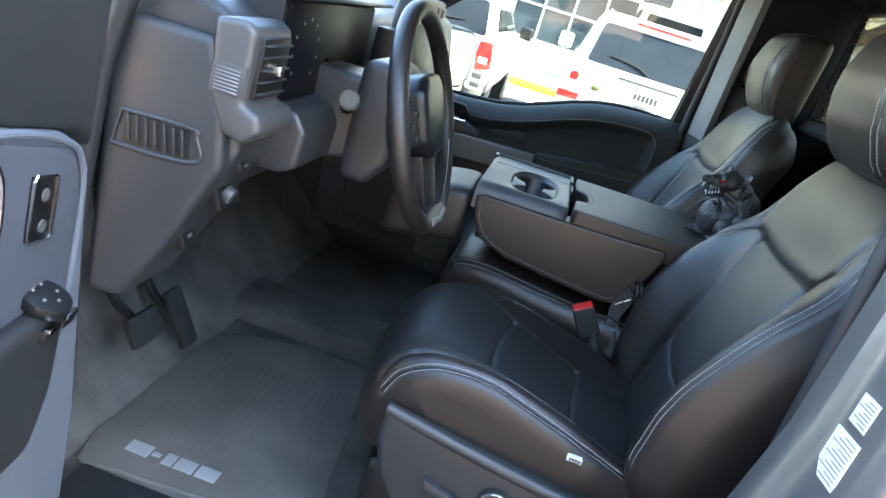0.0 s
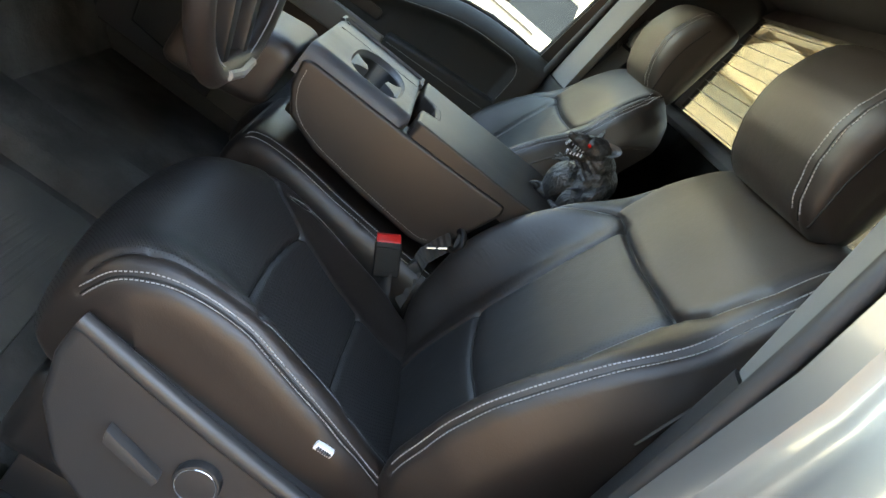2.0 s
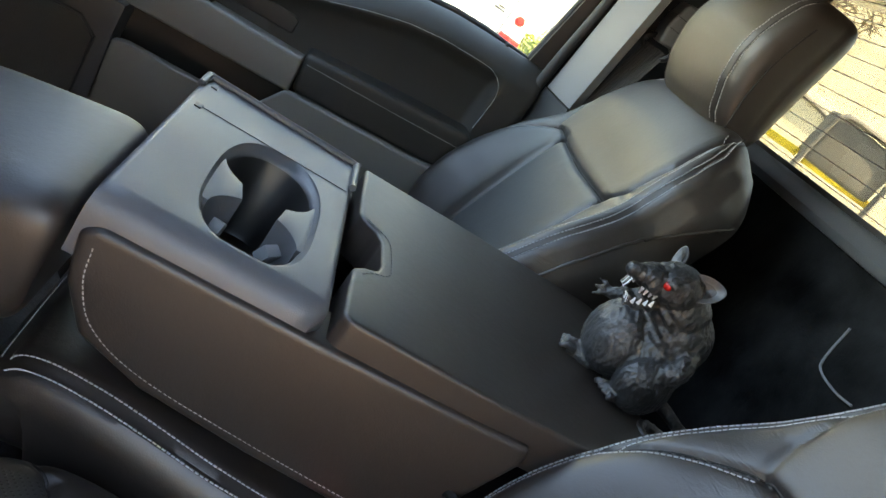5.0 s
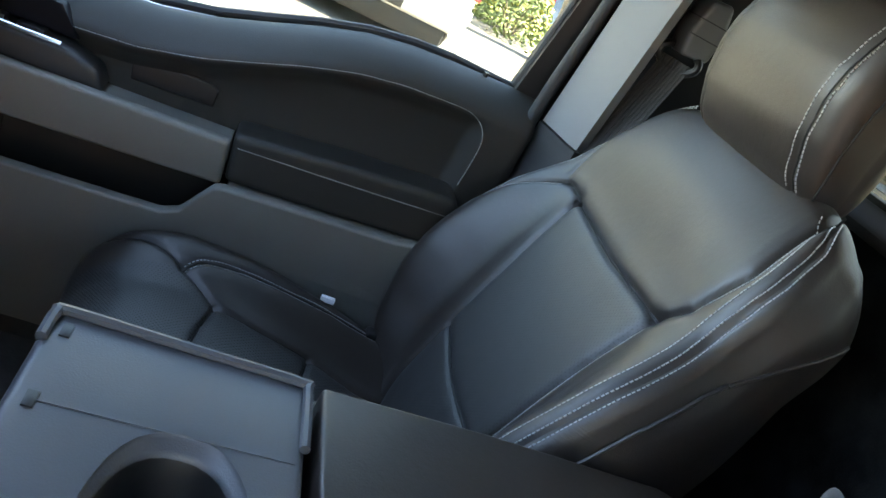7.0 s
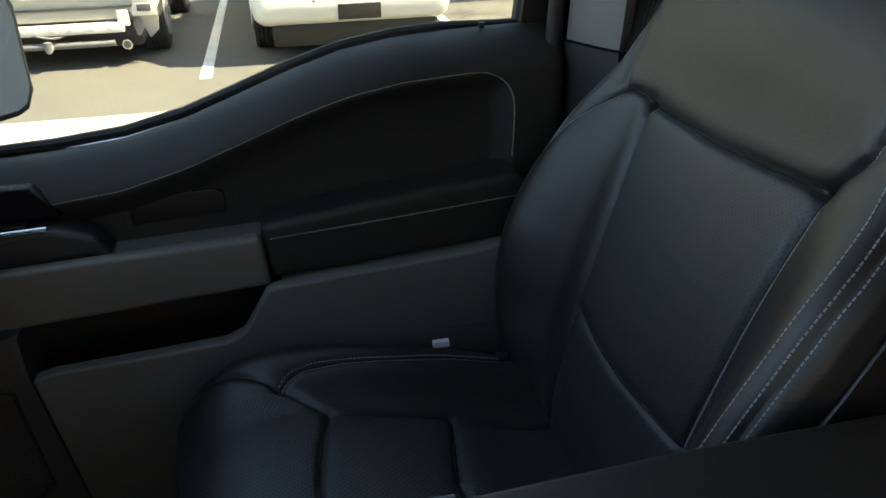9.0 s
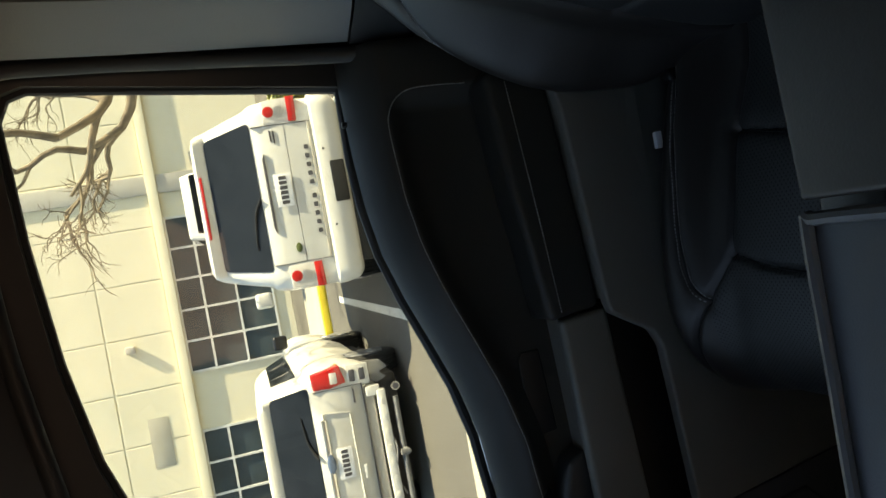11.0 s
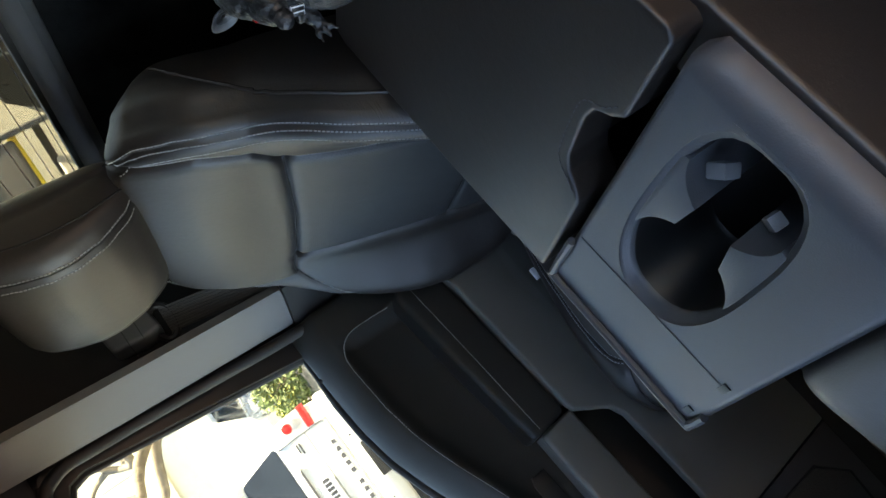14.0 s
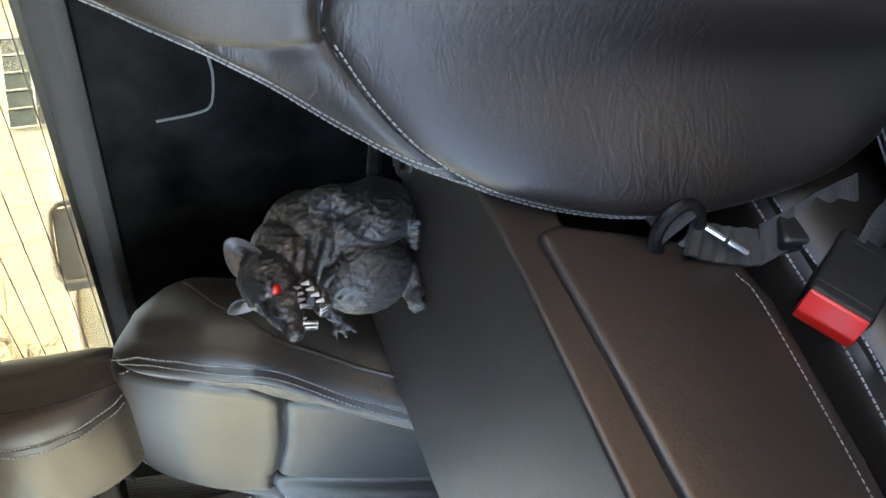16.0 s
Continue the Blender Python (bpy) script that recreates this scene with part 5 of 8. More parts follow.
for k in range(2):
    bm = bmesh.new()
    box(bm, (0.066, -0.098 - 0.036 * k, 0.498), (0.086, -0.068 - 0.036 * k, 0.512), 0.004)
    ws = part("window_switch", swung(bm), plastic_black, main, "window switch")
    bm = bmesh.new()
    box(bm, (0.082, -0.095 - 0.036 * k, 0.509), (0.088, -0.071 - 0.036 * k, 0.514), 0.001)
    part("switch_tip", swung(bm), chrome, ws, "bright tip")
bm = bmesh.new()
tube(bm, curve_pts([(0.058, -0.205, 0.70), (0.062, -0.200, 0.68), (0.062, -0.198, 0.64), (0.060, -0.205, 0.60), (0.058, -0.24, 0.575)], 16), 0.003, 8)
part("pull_trim", swung(bm), chrome, main, "bright pull trim")
bm = bmesh.new()
slab(bm, [(0.012, 0.66), (-0.03, 0.69), (-0.25, 0.735), (-0.25, 1.08), (-0.12, 1.02), (0.015, 0.84)], -0.02, 0.044, "x", 0.012, 3)
part("mirror_sail", swung(bm), plastic_mid, ddoor, "grey plastic corner cover")
bm = bmesh.new()
tube(bm, [(0.01, 0.02, 0.70), (-0.005, -0.10, 0.95), (-0.03, -0.33, 1.12), (-0.045, -0.5, 1.17), (-0.05, -0.88, 1.19), (-0.02, -0.94, 1.12), (0.0, -0.95, 0.77)], 0.024, 8)
part("window_frame", swung(bm), plastic_black, ddoor, "black window frame")
bm = bmesh.new()
tube(bm, curve_pts([(0.02, 0.03, 0.64), (0.025, 0.085, 0.3), (0.02, 0.095, 0.0)], 16), 0.011, 8)
part("door_seal", swung(bm), rubber, ddoor, "black rubber door seal")


# ---- dashboard ----
dash = thing("dashboard", 0, 0.85, 0.4, "charcoal dashboard with vents, instrument screen and switches", "dashboard")
bm = bmesh.new()
slab(bm, [(0.715, 0.838), (0.69, 0.82), (0.672, 0.74), (0.655, 0.66), (0.69, 0.59), (0.76, 0.56), (0.90, 0.54), (1.12, 0.52), (1.12, 0.86), (0.86, 0.875)], -0.762, 0.78, "x", 0.014, 3)
part("body", bm, plastic_mid, dash, "charcoal dashboard body")
bm = bmesh.new()
slab(bm, [(0.815, 0.80), (0.835, 0.745), (0.822, 0.42), (0.77, 0.424), (0.722, 0.515), (0.664, 0.642), (0.672, 0.70), (0.705, 0.80)], -0.785, -0.648, "x", 0.012, 3)
endp = part("end_panel", bm, plastic_mid, dash, "charcoal removable end panel")
bm = bmesh.new()
frame_pts = [(-0.786, 0.806, 0.680), (-0.786, 0.712, 0.684), (-0.786, 0.702, 0.674), (-0.786, 0.700, 0.642), (-0.786, 0.802, 0.634), (-0.786, 0.812, 0.642)]
tube(bm, curve_pts(frame_pts + frame_pts[:1], 40), 0.0034, 8)
grille = part("side_vent", bm, plastic_mid, endp, "slatted side vent")
for k in range(7):
    bm = bmesh.new()
    y = 0.718 + 0.0125 * k
    box(bm, (-0.7898, y - 0.0017, 0.643), (-0.7865, y + 0.0017, 0.679), 0.0006, 1, pose(0, 0, 0, -12, 0, 0))
    part("slat", bm, plastic, grille)
bm = bmesh.new()
slab(bm, [(0.800, 0.676), (0.712, 0.679), (0.708, 0.645), (0.798, 0.640)], -0.7872, -0.784, "x")
part("vent_back", bm, plastic_black, grille, "dark vent opening")

# silver pod with the outer air vent
bm = bmesh.new()
slab(bm, [(0.708, 0.826), (0.668, 0.833), (0.652, 0.822), (0.654, 0.732), (0.630, 0.726), (0.624, 0.704), (0.645, 0.683), (0.672, 0.690), (0.697, 0.735)], -0.788, -0.672, "x", 0.012, 3)
podm = part("vent_pod", bm, satin_grey, dash, "satin grey vent surround")
bm = bmesh.new()
box(bm, (-0.7888, 0.655, 0.738), (-0.770, 0.699, 0.777), 0.001)
part("rib_band", bm, satin_grey, podm, "satin silver band")
bm = bmesh.new()
box(bm, (-0.770, 0.646, 0.738), (-0.686, 0.665, 0.815), 0.004)
vent = part("air_vent", bm, plastic_black, podm, "black air vent")
for k in range(5):
    bm = bmesh.new()
    box(bm, (-0.768, 0.641, 0.745 + 0.015 * k), (-0.688, 0.650, 0.748 + 0.015 * k), 0.001, 1)
    part("slat", bm, plastic, vent)
bm = bmesh.new()
box(bm, (-0.735, 0.634, 0.770), (-0.721, 0.648, 0.783), 0.002)
part("vent_tab", bm, chrome, vent, "bright vent tab")
for k in range(7):
    bm = bmesh.new()
    box(bm, (-0.7895, 0.662, 0.742 + 0.0045 * k), (-0.786, 0.694, 0.744 + 0.0045 * k), 0.0006, 1)
    part("pod_rib", bm, silver_trim, podm)

# instrument screen in its hood
bm = bmesh.new()
slab(bm, [(0.668, 0.868), (0.640, 0.874), (0.634, 0.868), (0.672, 0.858), (0.668, 0.722), (0.640, 0.705), (0.645, 0.695), (0.72, 0.70), (0.74, 0.868)], -0.672, -0.245, "x", 0.008, 2)
hood = part("instrument_hood", bm, plastic, dash, "dark instrument hood")
bm = bmesh.new()
slab(bm, [(0.664, 0.858), (0.660, 0.722), (0.666, 0.722), (0.670, 0.858)], -0.665, -0.26, "x", 0.001)
scr = part("instrument_screen", bm, screen_black, hood, "glossy black instrument screen")
for k in range(9):
    bm = bmesh.new()
    a = radians(215 - 32 * k)
    c = Vector((-0.585 + 0.05 * math.cos(a), 0, 0.788 + 0.048 * math.sin(a)))
    yy = 0.6635 - (0.858 - c.z) * 0.0294
    box(bm, (c.x - 0.0012, yy - 0.0012, c.z - 0.002), (c.x + 0.0012, yy, c.z + 0.002))
    part("gauge_mark", bm, plastic_grey, scr, "pale gauge mark")

# centre screen and control row
bm = bmesh.new()
box(bm, (-0.16, 0.615, 0.70), (0.16, 0.655, 0.895), 0.012, 3)
cs = part("centre_screen", bm, plastic_mid, dash, "grey bezel of the centre screen")
bm = bmesh.new()
box(bm, (-0.145, 0.611, 0.715), (0.145, 0.6155, 0.845), 0.002)
part("screen_glass", bm, screen_black, cs, "dark screen")
for k in range(5):
    bm = bmesh.new()
    box(bm, (-0.135 + 0.055 * k, 0.606, 0.862), (-0.09 + 0.055 * k, 0.617, 0.882), 0.003)
    part("button", bm, plastic_black, cs)
bm = bmesh.new()
box(bm, (-0.235, 0.625, 0.70), (-0.175, 0.66, 0.83), 0.006)
part("centre_vent", bm, plastic_black, dash, "black centre vent")

# closing panel round the column, and the knee panel switches below the pod
bm = bmesh.new()
slab(bm, [(0.615, 0.636), (0.612, 0.690), (0.630, 0.716), (0.70, 0.720), (0.70, 0.622), (0.64, 0.622)], -0.650, -0.20, "x", 0.010, 3)
part("column_panel", bm, plastic_mid, dash, "charcoal closing panel below the screen")
spots = ((-0.72, 0.663, 0.640, 0.030, 0.009, plastic_black), (-0.715, 0.683, 0.598, 0.062, 0.026, plastic_black), (-0.725, 0.719, 0.519, 0.036, 0.017, plastic_black))
tilt = pose(0, 0, 0, -24, 0, 0)
for k, (x, y, z, w, h, m) in enumerate(spots):
    bm = bmesh.new()
    box(bm, (x - w / 2, y - 0.004, z - h), (x + w / 2, y + 0.012, z + h), 0.003, 2, tilt)
    sw = part("switch", bm, m, dash, "small black dashboard switch")
    bm = bmesh.new()
    if k == 1:
        disc(bm, (x - 0.006, y - 0.010, z - 0.004), (0, -1, -0.4), 0.012, 0.014, 20, 0.003)
        part("knob", bm, satin_grey, sw, "silver rotary light knob")
    else:
        box(bm, (x - 0.006, y - 0.0055, z - 0.003), (x + 0.006, y - 0.003, z + 0.003), 0.001)
        part("mark", bm, plastic_guide, sw)

# column shroud and stalk
col = thing("steering_wheel", -0.45, 0.49, 0.55, "black leather steering wheel with silver spokes on its column", "steering wheel")
bm = bmesh.new()
slab(bm, [(0.515, 0.785), (0.515, 0.65), (0.545, 0.608), (0.590, 0.612), (0.592, 0.80), (0.55, 0.805)], -0.525, -0.375, "x", 0.022, 4)
slab(bm, [(0.58, 0.77), (0.58, 0.64), (0.72, 0.60), (0.72, 0.77)], -0.505, -0.395, "x", 0.012, 3)
part("column_shroud", bm, plastic_mid, col, "charcoal column shroud")
bm = bmesh.new()
tube(bm, curve_pts([(-0.52, 0.60, 0.72), (-0.56, 0.585, 0.735), (-0.60, 0.575, 0.747), (-0.63, 0.568, 0.752)], 14), [0.011 + 0.0003 * k for k in range(15)], 12)
stalk = part("stalk", bm, plastic_black, col, "black indicator stalk")
bm = bmesh.new()
tube(bm, [(-0.618, 0.571, 0.75), (-0.640, 0.566, 0.754)], [0.0135, 0.0125], 16)
part("stalk_end", bm, plastic_mid, stalk, "grey stalk end")
TILT = radians(19)
wheel_turn = Matrix.Translation((-0.452, 0.488, 0.728)) @ Matrix.Rotation(-TILT, 4, "X")
def onwheel(bm):
    bm.transform(wheel_turn)
    return bm
bm = bmesh.new()
ring = [(0.182 * math.cos(a), 0, 0.170 * math.sin(a) if math.sin(a) > -0.93 else -0.160) for a in np.linspace(0, 2 * math.pi, 72, endpoint=False)]
tube(bm, ring, 0.0152, 14, closed=True)
rimp = part("rim", onwheel(bm), leather, col, "black leather rim", smooth=60)
bm = bmesh.new()
for a0, a1 in ((200, 262), (278, 340)):
    pts = [(0.168 * math.cos(radians(a)), -0.009, 0.157 * math.sin(radians(a))) for a in np.linspace(a0, a1, 24)]
    stitch_line(bm, pts, (0, -1, 0), 0.006, (0.009, 0.0016, 0.0014))
part("stitching", onwheel(bm), thread, rimp, "grey baseball stitching", smooth=0)["kind"] = "stuff"
bm = bmesh.new()
slab(bm, [(-0.075, 0.05), (-0.045, 0.072), (0.045, 0.072), (0.075, 0.05), (0.07, -0.03), (0.04, -0.06), (-0.04, -0.06), (-0.07, -0.03)], -0.02, 0.045, "y", 0.016, 3)
part("hub", onwheel(bm), plastic_black, col, "black hub cover")
for s in (-1, 1):
    bm = bmesh.new()
    slab(bm, [(s * 0.06, 0.035), (s * 0.175, 0.025), (s * 0.175, -0.02), (s * 0.065, -0.035)], -0.004, 0.022, "y", 0.006, 2)
    sp = part("spoke", onwheel(bm), plastic, col)
    bm = bmesh.new()
    slab(bm, [(s * 0.035, -0.05), (s * 0.062, -0.05), (s * 0.050, -0.158), (s * 0.030, -0.158)], -0.006, 0.018, "y", 0.004, 2)
    low = part("lower_spoke", onwheel(bm), plastic_black, col, "dark grey lower spoke")
    for k in range(3):
        bm = bmesh.new()
        x, z = s * (0.092 + 0.022 * (k % 2)), 0.018 - 0.017 * k
        box(bm, (x - 0.01, -0.009, z - 0.006), (x + 0.01, -0.002, z + 0.006), 0.002)
        part("button", onwheel(bm), plastic_black, sp)
bm = bmesh.new()
tube(bm, [(0.0 - 0.05, -0.014, -0.158), (0.0, -0.016, -0.163), (0.05, -0.014, -0.158)], 0.006, 8)
part("spoke_bridge", onwheel(bm), silver_trim, col, "satin silver bridge")

for name, x, w, h, z in (("brake_pedal", -0.42, 0.10, 0.06, 0.17), ("accelerator_pedal", -0.27, 0.055, 0.13, 0.13)):
    pd = thing(name, x, 0.97, 0.1, f"black rubber {name.replace('_', ' ')} in the footwell", "pedal")
    bm = bmesh.new()
    box(bm, (x - w / 2, 0.90, z - h / 2), (x + w / 2, 0.916, z + h / 2), 0.006, 2, pose(0, 0, 0, -30, 0, 0))
    part("pad", bm, pedal_rubber, pd)
    bm = bmesh.new()
    tube(bm, curve_pts([(x, 0.916, z), (x, 0.99, z + 0.05), (x, 1.04, z + 0.22), (x, 1.05, 0.45)], 12), 0.010, 8)
    part("arm", bm, plastic_black, pd)

# ---- floor mat ----
fm = thing("floor_mat", -0.4, 0.72, 0.0, "dusty black carpet floor mat with a silver badge", "floor mat")
bm = bmesh.new()
edge = [(-0.650, 0.84), (-0.645, 0.56), (-0.635, 0.49), (-0.615, 0.468), (-0.50, 0.466), (-0.25, 0.492), (-0.205, 0.502), (-0.10, 0.500), (-0.03, 0.496), (-0.008, 0.508), (0.012, 0.57), (0.010, 0.70), (-0.03, 0.84), (-0.10, 0.90), (-0.56, 0.90), (-0.63, 0.88)]
slab(bm, edge, 0.0015, 0.009, "z", 0.002, 2)
sheet = part("sheet", bm, mat_rubber, fm, "dusty black carpet sheet")
bm = bmesh.new()
tube(bm, curve_pts([(-0.628, 0.84, 0.0085), (-0.615, 0.69, 0.0085), (-0.606, 0.586, 0.0085), (-0.572, 0.522, 0.0085), (-0.50, 0.50, 0.0085)], 20), 0.005, 8)
part("raised_edge", bm, mat_rubber, fm, "raised bound edge")
for k in range(12):
    bm = bmesh.new()
    box(bm, (-0.50 + 0.004 * (k % 2), 0.655 + 0.017 * k, 0.008), (-0.14, 0.661 + 0.017 * k, 0.0106), 0.0008, 1)
    part("rib", bm, mat_rubber, fm)
for k in range(7):
    bm = bmesh.new()
    box(bm, (-0.44, 0.535 + 0.017 * k, 0.008), (-0.10, 0.541 + 0.017 * k, 0.0106), 0.0008, 1)
    part("rib", bm, mat_rubber, fm)
for x, y in ((-0.523, 0.576),):
    bm = bmesh.new()
    disc(bm, (x, y, 0.0095), (0, 0, 1), 0.024, 0.005, 24, 0.002)
    kn = part("retainer", bm, mat_rubber, fm, "round retainer button")
    bm = bmesh.new()
    disc(bm, (x, y, 0.0125), (0, 0, 1), 0.014, 0.003, 20, 0.001)
    part("retainer_cap", bm, mat_rubber, kn)
# the badge: plain silver shapes in a row
for y, d in ((0.808, 0.044), (0.774, 0.016), (0.748, 0.020), (0.716, 0.036), (0.673, 0.040)):
    bm = bmesh.new()
    hgt = 0.006 if d < 0.017 else 0.0165
    box(bm, (-0.553 - hgt, y - d / 2, 0.009), (-0.553 + hgt, y + d / 2, 0.0122), 0.0015)
    part("badge_piece", bm, badge_silver, fm, "silver badge piece")


# ---- belts ----
bk = thing("seat_belt_buckle", -0.207, 0.12, 0.36, "black seat belt buckle with red release button", "buckle")
b_up = Vector((0.149, 0.52, 0.841)).normalized()
b_side = Vector((-0.115, 0.854, -0.508)).normalized()
b_face = b_up.cross(b_side).normalized()
bturn = Matrix.Translation(Vector((-0.2065, 0.1145, 0.426)) - b_face * 0.0125) @ Matrix((b_side, b_face, b_up)).transposed().to_4x4()
def placed(bm, m):
    bm.transform(m)
    return bm
bm = bmesh.new()
box(bm, (-0.0217, -0.0125, -0.060), (0.0217, 0.0125, 0.0), 0.004, 3)
box(bm, (-0.0205, -0.0132, -0.012), (0.0205, 0.0132, -0.009), 0.0006, 1)
box(bm, (-0.014, -0.0130, -0.052), (0.010, 0.0130, -0.0505), 0.0004, 1)
part("housing", placed(bm, bturn), housing_black, bk, "matt black plastic housing")
bm = bmesh.new()
slab(bm, [(0.0112, -0.004), (0.0112, 0.001), (-0.001, 0.0095), (-0.0108, 0.0095), (-0.0112, -0.004)], -0.0198, 0.0198, "x", 0.0016, 2)
part("release_button", placed(bm, bturn), red_plastic, bk, "red release button")
bm = bmesh.new()
tube(bm, curve_pts([(-0.206, 0.085, 0.380), (-0.211, 0.068, 0.350), (-0.216, 0.055, 0.31), (-0.218, 0.045, 0.26)], 12), 0.013, 8, flat=0.35)
part("strap", bm, webbing, bk, "charcoal webbing stalk")

lt = thing("lap_belt_tongue", -0.19, 0.03, 0.45, "folded centre lap belt with chrome latch tongue", "seat belt")
bm = bmesh.new()
tube(bm, [(-0.19 + 0.020 * math.cos(a), 0.028 + 0.006 * math.cos(a), 0.492 + 0.017 * math.sin(a)) for a in np.linspace(0, 2 * math.pi, 28, endpoint=False)], 0.0048, 8, closed=True)
part("tongue_loop", bm, plastic_black, lt, "black plastic loop")
bm = bmesh.new()
t_from, t_to = Vector((-0.190, 0.058, 0.451)), Vector((-0.193, 0.032, 0.473))
for a, c in ((0.02, 0.46), (0.54, 0.98)):
    tube(bm, [t_from.lerp(t_to, a), t_from.lerp(t_to, c)], 0.0024, 8)
part("tongue", bm, chrome, lt, "chrome latch tongue")
def ribbon(bm, keys, wide, across, thick=0.0013):
    """A flat strap along a curve, its width along the given direction."""
    rows, w = [], Vector(across).normalized()
    pts = curve_pts(keys, 24)
    for k, p in enumerate(pts):
        d = (pts[min(k + 1, 24)] - pts[max(k - 1, 0)]).normalized()
        nn = d.cross(w).normalized()
        wob = 0.001 * math.sin(k * 1.3)
        rows.append([bm.verts.new(p + w * (wide * u) + nn * (v * thick + wob)) for u, v in ((-1, -1), (0, -1.3), (1, -1), (1, 1), (0, 1.3), (-1, 1))])
    for r, t in zip(rows, rows[1:]):
        for j in range(6):
            bm.faces.new((r[j], r[(j + 1) % 6], t[(j + 1) % 6], t[j]))
    bm.faces.new(rows[0])
    bm.faces.new(rows[-1])
bm = bmesh.new()
ribbon(bm, [(-0.192, 0.030, 0.492), (-0.196, -0.01, 0.502), (-0.192, -0.06, 0.53), (-0.186, -0.11, 0.57)], 0.014, (0.75, 0.1, 0.6))
ribbon(bm, [(-0.190, 0.034, 0.486), (-0.184, 0.040, 0.468), (-0.182, 0.046, 0.450), (-0.186, 0.054, 0.432)], 0.015, (0.15, 0.75, 0.6))
ribbon(bm, [(-0.186, 0.052, 0.434), (-0.194, 0.050, 0.415), (-0.204, 0.046, 0.39), (-0.208, 0.04, 0.35)], 0.014, (0.4, 0.7, 0.2))
part("webbing", bm, webbing, lt, "crumpled charcoal webbing")
bm = bmesh.new()
box(bm, (-0.010, -0.012, -0.022), (0.010, 0.012, 0.022), 0.005, 3, pose(-0.192, 0.056, 0.400, 20, 8, 0))
part("anchor_cover", bm, plastic_black, lt, "black anchor cover")

for s, who in ((1, "passenger"), (-1, "driver")):
    sb = thing(f"{who}_seat_belt", s * 0.72, -0.2, 0.7, f"charcoal shoulder belt running through a grey guide on the {who} side", "seat belt", "shoulder belts")
    bm = bmesh.new()
    run = curve_pts([(s * 0.712, -0.200, 0.905), (s * 0.710, -0.185, 0.83), (s * 0.706, -0.166, 0.745), (s * 0.698, -0.150, 0.68), (s * 0.69, -0.14, 0.60)], 24)
    side, nrm = Vector((s * 0.66, 0.75, 0)).normalized(), Vector((-s * 0.75, 0.66, 0.0)).normalized()
    rows = []
    for c in run:
        rows.append([bm.verts.new(c + side * (0.0235 * k) + nrm * (0.0013 * q)) for k, q in ((-1, -1), (0, -1), (1, -1), (1, 1), (0.5, 1.6), (0, 1), (-0.5, 1.6), (-1, 1))])
    for r, t in zip(rows, rows[1:]):
        for j in range(8):
            bm.faces.new((r[j], r[(j + 1) % 8], t[(j + 1) % 8], t[j]))
    strap = part("webbing", bm, webbing, sb, "charcoal woven webbing")
    bm = bmesh.new()
    for k in range(8):
        tube(bm, [c + side * (-0.0185 + 0.0053 * k) + nrm * 0.0016 for c in run], 0.0011, 5)
    tagged(part("rib", bm, plastic_mid, strap), kind="stuff")
    bm = bmesh.new()
    tube(bm, [Vector((s * 0.714, -0.200, 0.908)) + side * (0.031 * math.cos(a)) + Vector((0, 0, 0.018 * math.sin(a))) for a in np.linspace(0, 2 * math.pi, 28, endpoint=False)], 0.006, 8, closed=True)
    part("guide_loop", bm, plastic_black, sb, "black plastic guide loop")
    bm = bmesh.new()
    slab(bm, [(-0.232, 0.918), (-0.188, 0.914), (-0.182, 0.945), (-0.19, 0.995), (-0.222, 1.0), (-0.234, 0.96)], s * 0.692, s * 0.742, "x", 0.008, 3)
    part("guide_cover", bm, plastic_guide, sb, "grey guide cover")
    bm = bmesh.new()
    for z in (0.945, 0.968):
        box(bm, (s * 0.717 - 0.0262, -0.236, z), (s * 0.717 + 0.0262, -0.184, z + 0.0015))
    part("cover_joint", bm, plastic_black, sb)
    bm = bmesh.new()
    disc(bm, (s * 0.707, -0.148, 0.704), (-s, 0.3, 0), 0.007, 0.012, 14, 0.002)
    part("belt_stop", bm, plastic_black, sb)

bm = bmesh.new()
slab(bm, [(0.0, 0.322), (0.040, 0.330), (0.036, 0.362), (0.012, 0.366)], 0.630, 0.650, "x", 0.004, 3)
box(bm, (0.610, -0.004, 0.3335), (0.634, 0.020, 0.3375), 0.0015, 2, mat=1)
solid("belt_anchor", bm, [plastic_black, chrome], "black belt anchor with bright steel plate beside the seat", "belt anchor")

# coat hook and roof fittings
bm = bmesh.new()
tube(bm, curve_pts([(0.52, -0.33, 1.222), (0.52, -0.325, 1.205), (0.52, -0.31, 1.196), (0.52, -0.30, 1.204)], 10), 0.006, 8)
disc(bm, (0.52, -0.33, 1.222), (0, 0, 1), 0.016, 0.008, 16, 0.002)
solid("coat_hook", bm, plastic_mid, "small grey plastic coat hook on the headliner", "hook")

